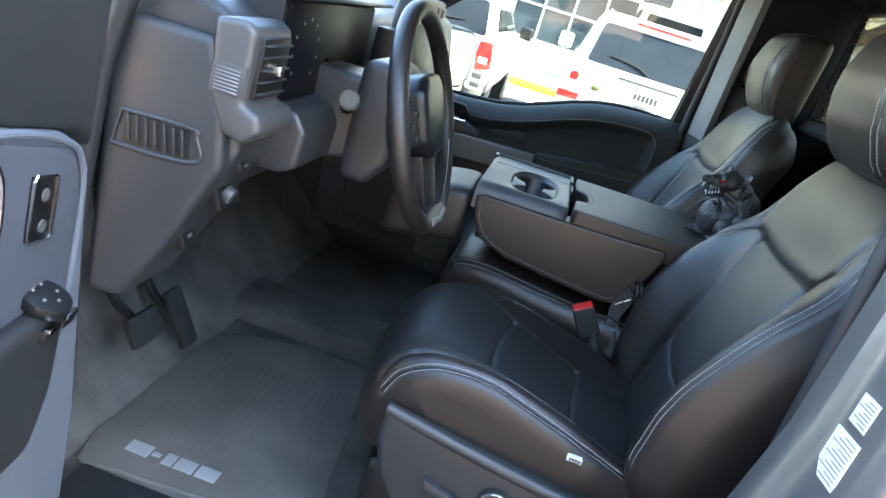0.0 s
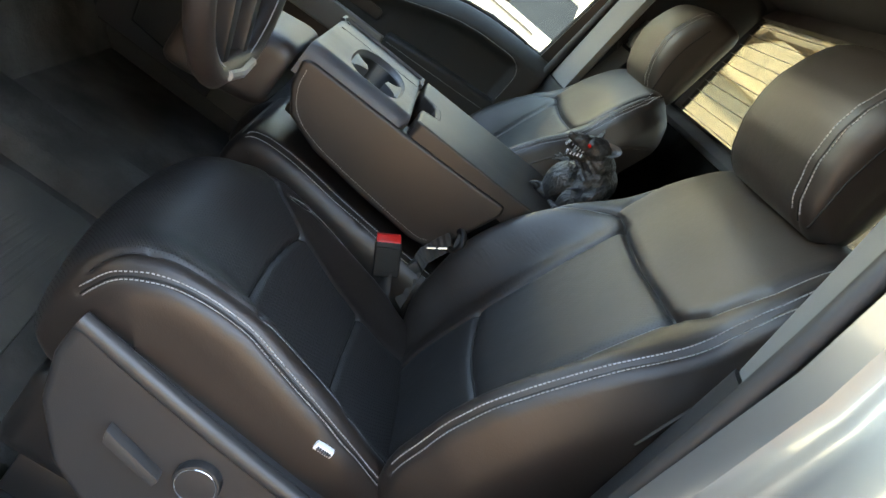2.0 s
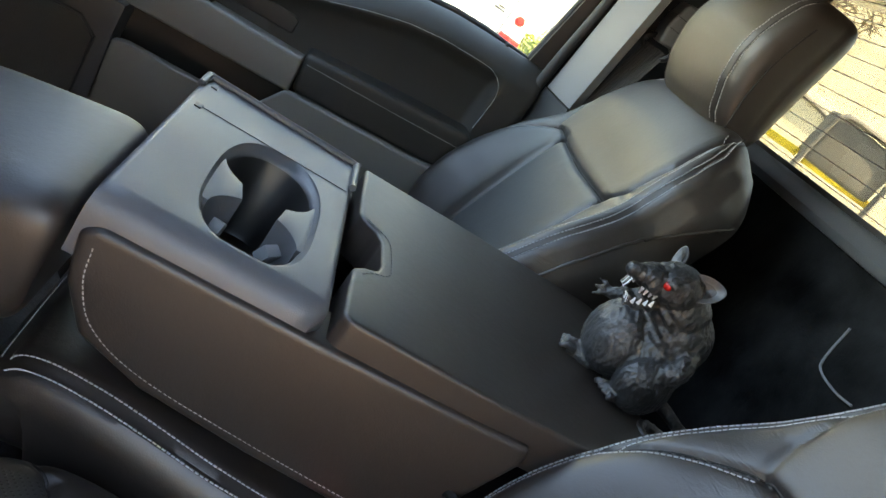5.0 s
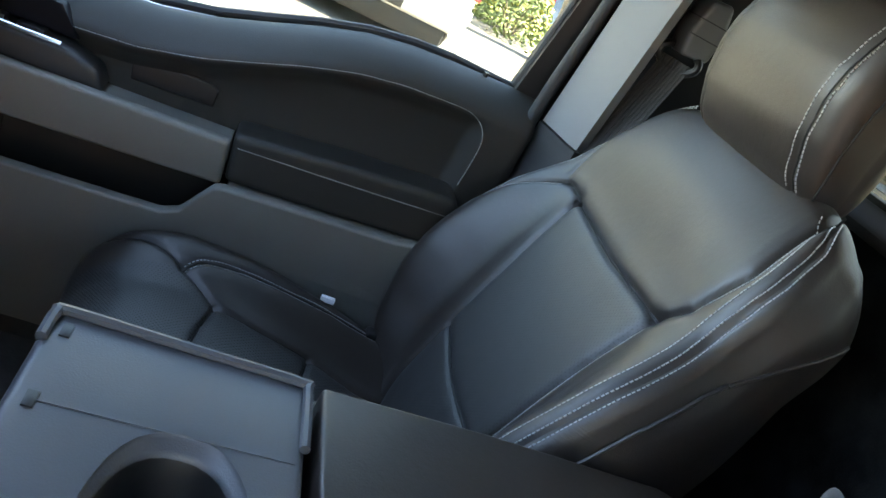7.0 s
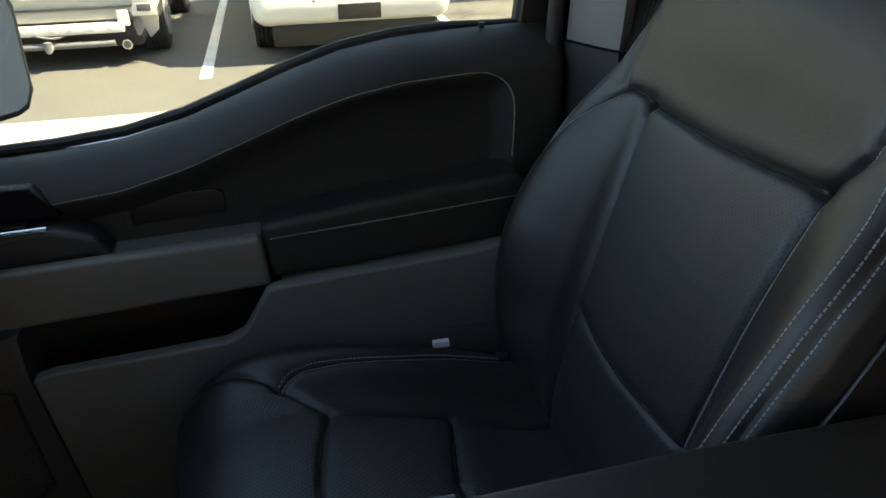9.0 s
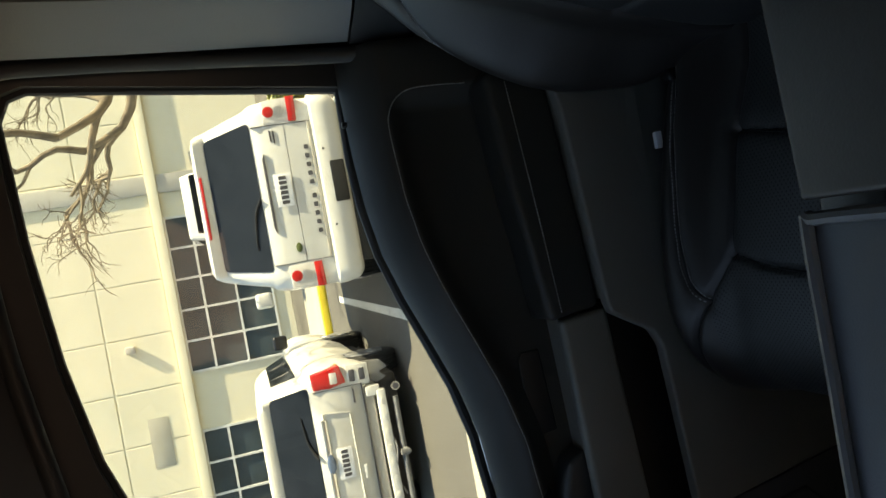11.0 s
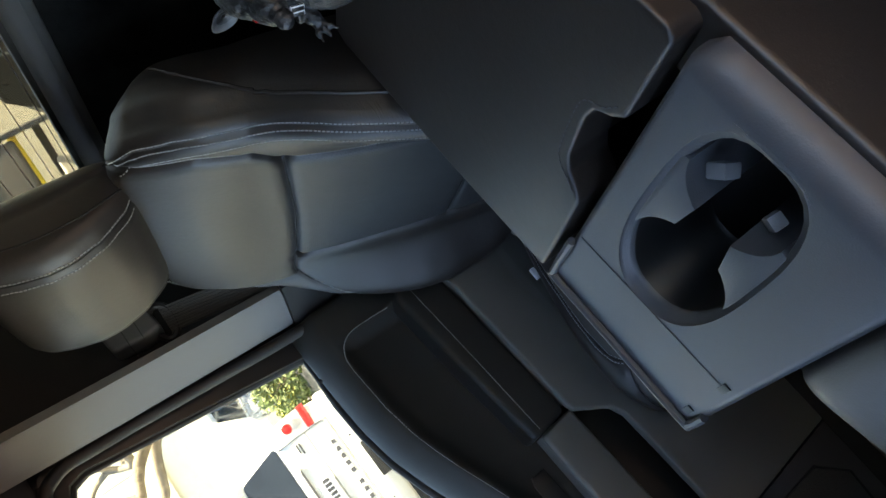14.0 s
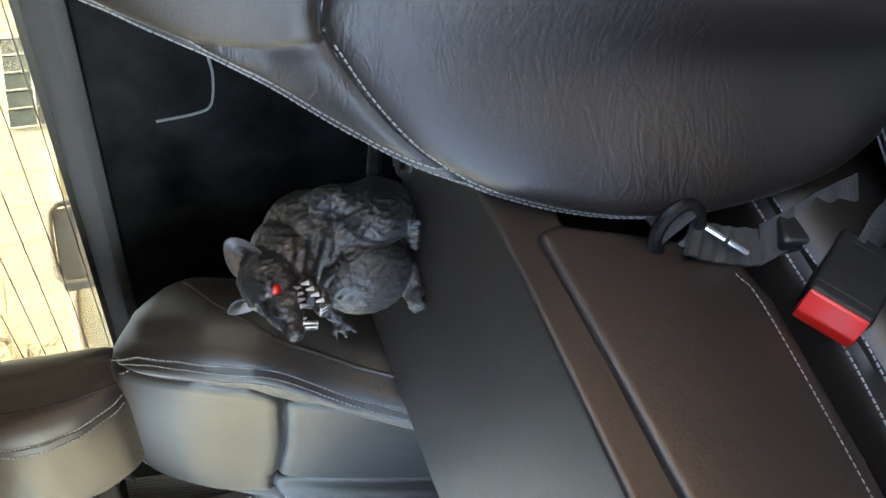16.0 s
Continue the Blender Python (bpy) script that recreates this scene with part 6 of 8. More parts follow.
# labels on the door jamb
jn = Vector((-0.148, 0.985, 0.082)).normalized()
jx = jn.cross(Vector((0, 0, 1))).normalized()
for z0, w, h, nm, count in ((0.607, 0.046, 0.058, "certification_label", 11), (0.664, 0.031, 0.034, "tyre_label", 7)):
    at = Vector((-0.902, -0.0998 - 0.083 * (z0 - 0.6), z0)) + jn * 0.0022
    lb = thing(nm, *at, "white printed information label stuck on the silver jamb", "label")
    m = Matrix.Translation(at) @ Matrix((jx, jn, jx.cross(jn))).transposed().to_4x4()
    bm = bmesh.new()
    box(bm, (-w / 2, -0.0008, -h / 2), (w / 2, 0.0008, h / 2), 0.0004)
    part("paper", placed(bm, m), white_label, lb)
    for k in range(count):
        bm = bmesh.new()
        z = h / 2 - (k + 1) * h / (count + 1)
        box(bm, (-w * 0.42, 0.0006, z - 0.0007), (w * (0.05 + 0.18 * ((k * 7) % 3)), 0.0011, z + 0.0007))
        part("print_bar", placed(bm, m), plastic_grey, lb)

# ---- rubber rat figure on the lid: one mesh ----
bm = bmesh.new()
R = lambda rx, ry, rz: pose(0, 0, 0, rx, ry, rz)  # noqa: E731
ball(bm, (-0.012, -0.130, 0.648), (0.047, 0.044, 0.050), R(12, 0, 0), 3)
ball(bm, (-0.004, -0.094, 0.646), (0.041, 0.034, 0.043), None, 3)
ball(bm, (-0.016, -0.134, 0.686), (0.040, 0.040, 0.040), None, 3)
ball(bm, (-0.018, -0.116, 0.712), (0.033, 0.034, 0.029), None, 3)
ball(bm, (-0.024, -0.094, 0.731), (0.0265, 0.031, 0.024), R(-8, 0, 8), 3)
ball(bm, (-0.027, -0.066, 0.728), (0.0165, 0.024, 0.0135), R(-14, 0, 8), 3)
ball(bm, (-0.0305, -0.043, 0.7245), (0.0085, 0.010, 0.0085), None, 2)
for q in (-1, 1):
    ball(bm, (-0.0305 + q * 0.004, -0.0385, 0.723), (0.004, 0.0045, 0.005), None, 2)
    ball(bm, (-0.027 + q * 0.0155, -0.080, 0.7365), (0.0085, 0.010, 0.0055), R(0, q * 20, 0), 2)
    ball(bm, (-0.025 + q * 0.013, -0.070, 0.722), (0.007, 0.014, 0.008), None, 2)
# lower jaw, hanging open
tube(bm, [(-0.026, -0.088, 0.712), (-0.030, -0.072, 0.705), (-0.034, -0.058, 0.697), (-0.036, -0.051, 0.693)], [0.013, 0.012, 0.0095, 0.005], 10, flat=0.5)
for q, ft, toe in ((-1, (-0.044, -0.126, 0.613), (-0.056, -0.088, 0.608)), (1, (-0.012, -0.086, 0.615), (0.002, -0.050, 0.609))):
    ball(bm, (-0.012 + q * 0.040, -0.124, 0.632), (0.021, 0.034, 0.034), R(0, 0, q * -10), 3)
    ft, toe = Vector(ft), Vector(toe)
    tube(bm, [ft, ft.lerp(toe, 0.5), ft.lerp(toe, 0.75)], [0.014, 0.011, 0.0105], 10, flat=0.7)
    side = (toe - ft).cross(Vector((0, 0, 1))).normalized()
    for k in (-1.5, -0.5, 0.5, 1.5):
        a0 = ft.lerp(toe, 0.60) + side * 0.0050 * k
        tube(bm, [a0, a0.lerp(toe + side * 0.0082 * k, 0.6) + Vector((0, 0, 0.003)), toe + side * 0.0092 * k], [0.0045, 0.0044, 0.0030], 8)
# fore limbs: one lies across the flank, the other reaches out
tube(bm, curve_pts([(-0.046, -0.142, 0.684), (-0.062, -0.136, 0.668), (-0.058, -0.124, 0.655), (-0.047, -0.112, 0.650)], 10), [0.014 - 0.0006 * k for k in range(11)], 10)
for k in (-1, 0, 1):
    tube(bm, [(-0.048, -0.112, 0.650), (-0.043 + 0.002 * k, -0.103, 0.648 + 0.006 * k), (-0.036, -0.096, 0.645 + 0.009 * k)], [0.0045, 0.0038, 0.002], 6)
tube(bm, curve_pts([(0.012, -0.108, 0.690), (0.028, -0.092, 0.684), (0.034, -0.080, 0.674), (0.036, -0.076, 0.670)], 10), [0.010 - 0.0004 * k for k in range(11)], 8)
for k in (-1, 0, 1):
    tube(bm, [(0.036, -0.077, 0.670), (0.039 + 0.003 * k, -0.068, 0.672 + 0.005 * k), (0.041 + 0.005 * k, -0.060, 0.668 + 0.008 * k)], [0.0038, 0.003, 0.0016], 6)
# tail hanging in a loop behind the lid
tube(bm, curve_pts([(0.010, -0.165, 0.615), (0.012, -0.190, 0.604), (-0.006, -0.208, 0.600), (-0.034, -0.220, 0.598), (-0.060, -0.212, 0.598), (-0.066, -0.180, 0.600), (-0.062, -0.152, 0.602), (-0.078, -0.137, 0.603), (-0.093, -0.142, 0.603), (-0.094, -0.160, 0.602)], 60), [0.0085 - 0.000085 * k for k in range(61)], 10)
rough = new("rat_rough", mesh_of("rat_rough", bm, plastic_black))
mod = rough.modifiers.new("join", "REMESH")
mod.mode, mod.voxel_size, mod.use_smooth_shade = "VOXEL", 0.0015, True
soft = rough.modifiers.new("soften", "SMOOTH")
soft.factor, soft.iterations = 0.5, 4
bpy.context.view_layer.update()
skin = bpy.data.meshes.new_from_object(rough.evaluated_get(bpy.context.evaluated_depsgraph_get()))
bpy.data.objects.remove(rough)
bm = bmesh.new()
bm.from_mesh(skin)
# folds of the neck and strands of matted hair running down the body
def strand(p):
    return noise.noise(Vector((p.x * 330 + 3 * noise.noise(p * 50), p.y * 330, p.z * 110))) + 0.5 * noise.noise(p * 420)
for v in bm.verts:
    p = v.co
    smooth_skin = 1 - 0.75 * smooth01(0.0, 1.0, ((p.y + 0.075) / 0.03)) * (1 - smooth01(0.66, 0.68, p.z))
    fold = math.sin((p.z - 0.5 * p.y) * 520 + 2 * noise.noise(p * 50)) * smooth01(0.672, 0.69, p.z) * (1 - smooth01(0.705, 0.72, p.z)) * smooth01(-0.125, -0.10, p.y)
    v.co += v.normal * (0.0013 * strand(p) * smooth_skin + 0.0016 * fold)
for f in bm.faces:
    c = f.calc_center_median()
    on_belly = (c - Vector((-0.004, -0.080, 0.648))).length < 0.040 or c.z < 0.618
    f.material_index = 4 if strand(c) > (-0.45 if on_belly else 0.10) else 0
for c in ((-0.0425, -0.0745, 0.7315), (-0.0105, -0.0705, 0.7325)):
    ball(bm, c, (0.0050, 0.0050, 0.0050), None, 2, 1)
def ear(base, tip, normal, wide, depth):
    """A dished leaf of rubber from its root to its tip."""
    base, tip, nn = Vector(base), Vector(tip), Vector(normal).normalized()
    mid, u = (base + tip) / 2, (tip - base) / 2
    v = nn.cross(u).normalized() * wide / 2
    layers = []
    for back in (0.0, 0.0028):
        rings = []
        for r in (0.12, 0.35, 0.6, 0.8, 0.93, 1.0):
            rings.append([bm.verts.new(mid + u * r * math.cos(a) + v * r * math.sin(a) * (1 - 0.22 * math.cos(a)) - nn * (depth * (1 - r * r) + back * (1.0 if r < 1 else 0.5))) for a in np.linspace(0, 2 * math.pi, 20, endpoint=False)])
        layers.append(rings)
    for rings, m in zip(layers, (3, 0)):
        bm.faces.new(rings[0]).material_index = 0
        for k, (r, t) in enumerate(zip(rings, rings[1:])):
            for j in range(20):
                bm.faces.new((r[j], r[(j + 1) % 20], t[(j + 1) % 20], t[j])).material_index = (0 if k < 2 else m)
    for j in range(20):
        bm.faces.new((layers[0][-1][j], layers[0][-1][(j + 1) % 20], layers[1][-1][(j + 1) % 20], layers[1][-1][j])).material_index = 3
ear((-0.036, -0.092, 0.740), (-0.046, -0.126, 0.757), (-0.75, 0.35, 0.5), 0.028, 0.007)
ear((-0.010, -0.086, 0.744), (0.006, -0.088, 0.764), (0.3, 0.75, 0.4), 0.022, 0.005)
# teeth: two long upper front teeth, rows along both jaws
for q in (-1, 1):
    c = Vector((-0.032 + q * 0.0031, -0.0425, 0.7125))
    box(bm, c - Vector((0.0027, 0.0014, 0.0065)), c + Vector((0.0027, 0.0014, 0.005)), 0.0008, 1, R(12, 0, 0), 2)
    c = Vector((-0.0355 + q * 0.0028, -0.0515, 0.6985))
    box(bm, c - Vector((0.0023, 0.0013, 0.004)), c + Vector((0.0023, 0.0013, 0.004)), 0.0008, 1, R(-20, 0, 0), 2)
    for k in range(4):
        p = Vector((-0.0305 + q * 0.0105, -0.056 - 0.0055 * k, 0.7135 + 0.0006 * k))
        tube(bm, [p + Vector((0, 0, 0.003)), p - Vector((0, 0, 0.0035))], [0.0021, 0.0008], 6, 2)
        p = Vector((-0.0330 + q * (0.0075 + 0.0008 * k), -0.0575 - 0.0055 * k, 0.7005 + 0.0025 * k))
        tube(bm, [p - Vector((0, 0, 0.003)), p + Vector((0, 0, 0.0032))], [0.0021, 0.0008], 6, 2)
rat_skin = material("black_moulded_rubber", (0.012, 0.0115, 0.0115), 0.40, vary=0.2, vary_scale=60, rough_vary=0.03, relief=0.35, relief_scale=170, grain=0.5, grain_scale=500)
rat_brush = material("grey_brushed_rubber", (0.027, 0.027, 0.028), 0.44, vary=0.25, vary_scale=60, rough_vary=0.03, relief=0.35, relief_scale=170, grain=0.5, grain_scale=500)
rat_ear = material("pale_grey_rubber", (0.06, 0.058, 0.058), 0.42, vary=0.5, vary_scale=60)
rat_eye = material("red_glossy_bead", (0.45, 0.012, 0.01), 0.15, vary=0.2)
rat_tooth = material("white_painted_teeth", (0.6, 0.6, 0.62), 0.3, vary=0.05)
bm.normal_update()
me = bpy.data.meshes.new("rat_figure")
bm.to_mesh(me)
bm.free()
me.shade_smooth()
for m in (rat_skin, rat_eye, rat_tooth, rat_ear, rat_brush):
    me.materials.append(m)
tagged(new("rat_figure", me), "black rubber toy rat with red eyes sitting on the console lid", "toy")


# ---- parking lot ----
GROUND = -0.56
bm = bmesh.new()
slab(bm, [(-400, -400), (400, -400), (400, 400), (-400, 400)], GROUND - 0.2, GROUND, "z")
solid("ground", bm, asphalt, "sunlit pale worn asphalt of a parking lot", "ground", "structure", smooth=0)
bm = bmesh.new()
box(bm, (14.3, -30, GROUND), (14.48, 30, GROUND + 0.15), 0.02)
solid("kerb", bm, kerb_yellow, "yellow painted concrete kerb", "kerb", "structure")
bm = bmesh.new()
box(bm, (14.48, -30, GROUND), (18.5, 30, GROUND + 0.14))
solid("pavement", bm, concrete, "pale concrete pavement before the building", "pavement", "structure")
bm = bmesh.new()
box(bm, (3.0, -40, GROUND), (5.6, 40, GROUND + 0.004))
solid("road", bm, concrete, "pale concrete drive lane beside the truck", "road", "structure")
# unseen brown ground, added as a warm reflector beside the driver opening
bm = bmesh.new()
box(bm, (-29, -40, GROUND), (-1.9, 50, GROUND + 0.006))
solid("paving", bm, bounce_brown, "unseen brown ground added to bounce warm light into the cab", "paving", "structure", smooth=0)
for k, y in enumerate((-4.1, -1.75, 0.85, 3.55, 6.2)):
    bm = bmesh.new()
    box(bm, (6.6, y - 0.05, GROUND), (12.4, y + 0.05, GROUND + 0.005))
    solid(f"marking_{k + 1}", bm, line_white, "worn white parking bay line", "marking", "structure")


# ---- long building across the lot ----
def shop_window(parent, y0, y1, z0, z1, cols, rows_z, x):
    bm = bmesh.new()
    for y in np.linspace(y0, y1, cols + 1):
        box(bm, (x - 0.06, y - 0.035, z0), (x + 0.1, y + 0.035, z1))
    for z in rows_z:
        box(bm, (x - 0.058, y0 - 0.05, z - 0.035), (x + 0.1, y1 + 0.05, z + 0.035))
    w = part("window", bm, alu, parent, "shop window with pale aluminium frame")
    ys_ = np.linspace(y0, y1, cols + 1)
    for a, c in zip(ys_, ys_[1:]):
        for p, q in zip(rows_z, rows_z[1:]):
            bm = bmesh.new()
            box(bm, (x + 0.01, a + 0.03, p + 0.03), (x + 0.05, c - 0.03, q - 0.03))
            part("pane", bm, window_glass, w, smooth=0)
    return w


bd = thing("office_building", 26, 0, GROUND, "long cream panelled office building with dark shop windows", "building")
X = 26.0
openings = [(-2.1, 3.0, 0.0, 3.0), (4.95, 10.3, 0.0, 3.0), (-30.5, -25.0, 1.2, 4.6), (12.5, 17.5, 0.0, 3.0)]
def in_opening(y0, y1, z0, z1):
    return any(y0 < b - 0.01 and y1 > a + 0.01 and z0 < d - 0.01 and z1 > c + 0.01 for a, b, c, d in openings)
zs = [GROUND, 0.0, 1.2, 3.0, 3.35, 4.6, 5.4, 7.4, 9.6]
cuts = sorted({-60.0, 45.0, *[v for a, b, _, _ in openings for v in (a, b)]})
bm = bmesh.new()
for y0, y1 in zip(cuts, cuts[1:]):
    for z0, z1 in zip(zs, zs[1:]):
        if not in_opening(y0, y1, z0, z1):
            box(bm, (X, y0, z0), (X + 0.35, y1, z1))
bmesh.ops.remove_doubles(bm, verts=bm.verts, dist=0.001)
wall = part("wall", bm, stucco, bd, "cream stucco wall", smooth=0)
bm = bmesh.new()
box(bm, (X + 0.3, -60, GROUND), (X + 14, 45, 9.55))
part("core", bm, stucco_grey, bd, smooth=0)
# slightly proud cladding panels with open joints
panel_mesh = {}
for z0, z1 in ((3.38, 5.38), (5.43, 7.38), (7.43, 9.6)):
    for k in range(34):
        y0 = -38 + 1.72 * k
        if in_opening(y0, y0 + 1.68, z0, z1):
            continue
        key = round(z1 - z0, 3)
        if key not in panel_mesh:
            bm = bmesh.new()
            box(bm, (-0.03, 0, 0), (0.0, 1.68, z1 - z0), 0.012, 1)
            panel_mesh[key] = mesh_of("panel", bm, stucco, 0)
        ob = new("panel", panel_mesh[key])
        ob.parent = wall
        ob.location = Vector((X - 0.003, y0, z0)) - bd.location
bm = bmesh.new()
box(bm, (X - 0.18, -24, 3.02), (X, 45, 3.34), 0.03)
part("ledge", bm, stucco, bd, "pale ledge above the windows")
bm = bmesh.new()
box(bm, (X - 0.12, -3.55, GROUND), (X - 0.03, -2.95, 9.6), 0.02)
part("pilaster", bm, stucco_grey, bd, "grey vertical strip")
for y in (1.9, 12.0, -8.0):
    bm = bmesh.new()
    box(bm, (X - 0.22, y - 0.12, 4.55), (X - 0.04, y + 0.12, 4.85), 0.04)
    part("wall_lamp", bm, stucco_grey, bd, "small grey wall lamp")
for y0 in (4.2,):
    bm = bmesh.new()
    box(bm, (X - 0.045, y0, 3.95), (X - 0.032, y0 + 1.6, 4.6), 0.004)
    part("sign_plate", bm, concrete, bd, "blank tan sign plate")
shop_window(bd, -2.1, 3.0, 0.0, 3.0, 5, (0.0, 1.15, 2.2, 3.0), X)
shop_window(bd, 4.95, 10.3, 0.0, 3.0, 5, (0.0, 1.15, 2.2, 3.0), X)
shop_window(bd, -30.5, -25.0, 1.2, 4.6, 5, (1.2, 2.4, 3.5, 4.6), X)
shop_window(bd, 12.5, 17.5, 0.0, 3.0, 5, (0.0, 1.15, 2.2, 3.0), X)

# unseen block added on the driver's side to cut low sky light and reflections
far = thing("sky_blocker", -24, 5, GROUND, "unseen tall tan block added to cut low sky light", "building")
bm = bmesh.new()
box(bm, (-40, -40, GROUND), (-24, 50, 11.5), 0.1)
part("wall", bm, stucco, far, smooth=0)
bm = bmesh.new()
box(bm, (-40.2, -40.2, 11.5), (-23.8, 50.2, 11.8), 0.05)
part("roof", bm, stucco_grey, far, smooth=0)

# unseen taller block added behind the truck, to hold the truck in shade
tall = thing("sun_blocker", -2.6, -14, GROUND, "unseen tall tan block added to keep the sun off the truck", "building")
bm = bmesh.new()
box(bm, (-5.8, -18, GROUND), (0.6, -11, 15.8), 0.05)
part("wall", bm, stucco, tall, smooth=0)
bm = bmesh.new()
box(bm, (-5.9, -18.1, 15.8), (0.7, -10.9, 16.1), 0.05)
part("roof", bm, stucco_grey, tall, smooth=0)


# ---- parked cars ----
def wheel_set(ob, x, y, r, side, wide=0.24):
    bm = bmesh.new()
    disc(bm, (x, y, GROUND + r), (0, 1, 0), r, wide, 36, 0.03)
    ty = part("tyre", bm, tyre_rubber, ob, "black tyre")
    bm = bmesh.new()
    for k in range(5):
        yy = y - wide * 0.36 + wide * 0.18 * k
        tube(bm, [(x + (r + 0.001) * math.cos(a), yy, GROUND + r + (r + 0.001) * math.sin(a)) for a in np.linspace(0, 2 * math.pi, 36, endpoint=False)], 0.012, 5, closed=True)
    part("tread", bm, tyre_rubber, ty)["kind"] = "stuff"
    bm = bmesh.new()
    disc(bm, (x, y + side * (wide / 2 + 0.002), GROUND + r), (0, side, 0), r * 0.62, 0.02, 28, 0.006)
    for k in range(5):
        a = radians(72 * k)
        c = Vector((x + 0.33 * r * math.cos(a), y + side * (wide / 2 + 0.012), GROUND + r + 0.33 * r * math.sin(a)))
        box(bm, c - Vector((0.3 * r, 0.008, 0.035)), c + Vector((0.3 * r, 0.008, 0.035)), 0.006, 1, Matrix.Rotation(-a, 4, "Y"))
    part("rim", bm, alloy, ty, "alloy rim")


def ringed(bm, stations, sides=36, power=5.0):
    """A rounded body through stations of (x, centre y, half width, low z, high z)."""
    rings = []
    for x, yc, w, z0, z1 in stations:
        ring = []
        for q in range(sides):
            a = 2 * math.pi * q / sides
            c, e = math.cos(a), math.sin(a)
            ring.append(bm.verts.new((x, yc + w * math.copysign(abs(c) ** (2 / power), c), (z0 + z1) / 2 + (z1 - z0) / 2 * math.copysign(abs(e) ** (2 / power), e))))
        rings.append(ring)
    for r, t in zip(rings, rings[1:]):
        for j in range(sides):
            bm.faces.new((r[j], r[(j + 1) % sides], t[(j + 1) % sides], t[j]))
    bm.faces.new(rings[0])
    bm.faces.new(rings[-1])
    return bm


def cabin(bm, x0, x1, x2, x3, yc, w0, w1, z0, z1):
    """A glasshouse: a tapered block from the tail (x0 at the foot, x1 at the roof) to the windscreen (x2 roof, x3 foot)."""
    vs = [bm.verts.new(p) for p in ((x0, yc - w0, z0), (x0, yc + w0, z0), (x3, yc + w0, z0), (x3, yc - w0, z0), (x1, yc - w1, z1), (x1, yc + w1, z1), (x2, yc + w1, z1), (x2, yc - w1, z1))]
    fs = [bm.faces.new([vs[i] for i in q]) for q in ((0, 1, 2, 3), (4, 5, 6, 7), (0, 1, 5, 4), (1, 2, 6, 5), (2, 3, 7, 6), (3, 0, 4, 7))]
    bmesh.ops.recalc_face_normals(bm, faces=fs)
    bmesh.ops.bevel(bm, geom=list({e for f in fs for e in f.edges}), offset=0.07, segments=3, profile=0.6, affect="EDGES")
    return bm


def side_glass(ob, yc, w0, w1, z0, z1, xs, lean_front, lean_back):
    for s in (-1, 1):
        for a, c in zip(xs, xs[1:]):
            bm = bmesh.new()
            def at(x, f, out):
                return (x, yc + s * (w0 + (w1 - w0) * f + out), z0 + (z1 - z0) * f)
            quad = [(a + 0.03, 0.1), (c - 0.03, 0.1), (c - 0.03 - (lean_front if c == xs[-1] else 0), 0.86), (a + 0.03 + (lean_back if a == xs[0] else 0), 0.86)]
            lo = [bm.verts.new(at(x, f, 0.006)) for x, f in quad]
            up = [bm.verts.new(at(x, f, -0.03)) for x, f in quad]
            bm.faces.new(lo)
            bm.faces.new(up)
            for k in range(4):
                bm.faces.new((lo[k], lo[(k + 1) % 4], up[(k + 1) % 4], up[k]))
            part("side_window", bm, glass_dark, ob, "dark side window", smooth=0)


def plate(ob, x, yc, z, lean=0.0):
    bm = bmesh.new()
    box(bm, (x - 0.008, yc - 0.155, z - 0.08), (x, yc + 0.155, z + 0.08), 0.004)
    p = part("number_plate", bm, white_label, ob, "white number plate with dark bars")
    for k in range(6):
        bm = bmesh.new()
        y = yc - 0.115 + 0.046 * k
        box(bm, (x - 0.0105, y - 0.016, z - 0.035), (x - 0.0075, y + 0.016, z + 0.035))
        part("plate_bar", bm, ink, p)


def hull(bm, levels, count=9):
    """A body of stacked rounded outlines: (z, rear x, front x, centre y, half width, corner radius)."""
    rings = []
    for z, x0, x1, yc, w, r in levels:
        ring = []
        for cx_, cy_, a0 in ((x1 - r, yc + w - r, 0), (x0 + r, yc + w - r, 90), (x0 + r, yc - w + r, 180), (x1 - r, yc - w + r, 270)):
            for q in range(count):
                a = radians(a0 + 90 * q / (count - 1))
                ring.append(bm.verts.new((cx_ + r * math.cos(a), cy_ + r * math.sin(a), z)))
        rings.append(ring)
    k = len(rings[0])
    for p, q in zip(rings, rings[1:]):
        for j in range(k):
            bm.faces.new((p[j], p[(j + 1) % k], q[(j + 1) % k], q[j]))
    bm.faces.new(rings[0])
    bm.faces.new(rings[-1])
    return bm


def tail_pane(bm, corners, thick=0.012):
    """A rounded pane through four corners, lower pair first."""
    a, b_, c, d = [Vector(p) for p in corners]
    pts = []
    for p, q, r in ((d, a, b_), (a, b_, c), (b_, c, d), (c, d, a)):
        u, v = (p - q).normalized(), (r - q).normalized()
        for f in np.linspace(0, 1, 5):
            pts.append(q + u * 0.045 * (1 - f) ** 2 + v * 0.045 * f ** 2)
    nn = (b_ - a).cross(d - a).normalized()
    nn = nn if nn.x < 0 else -nn
    lo, up = [bm.verts.new(p) for p in pts], [bm.verts.new(p + nn * thick) for p in pts]
    k = len(pts)
    bm.faces.new(up)
    bm.faces.new(lo)
    for j in range(k):
        bm.faces.new((lo[j], lo[(j + 1) % k], up[(j + 1) % k], up[j]))
    return bm


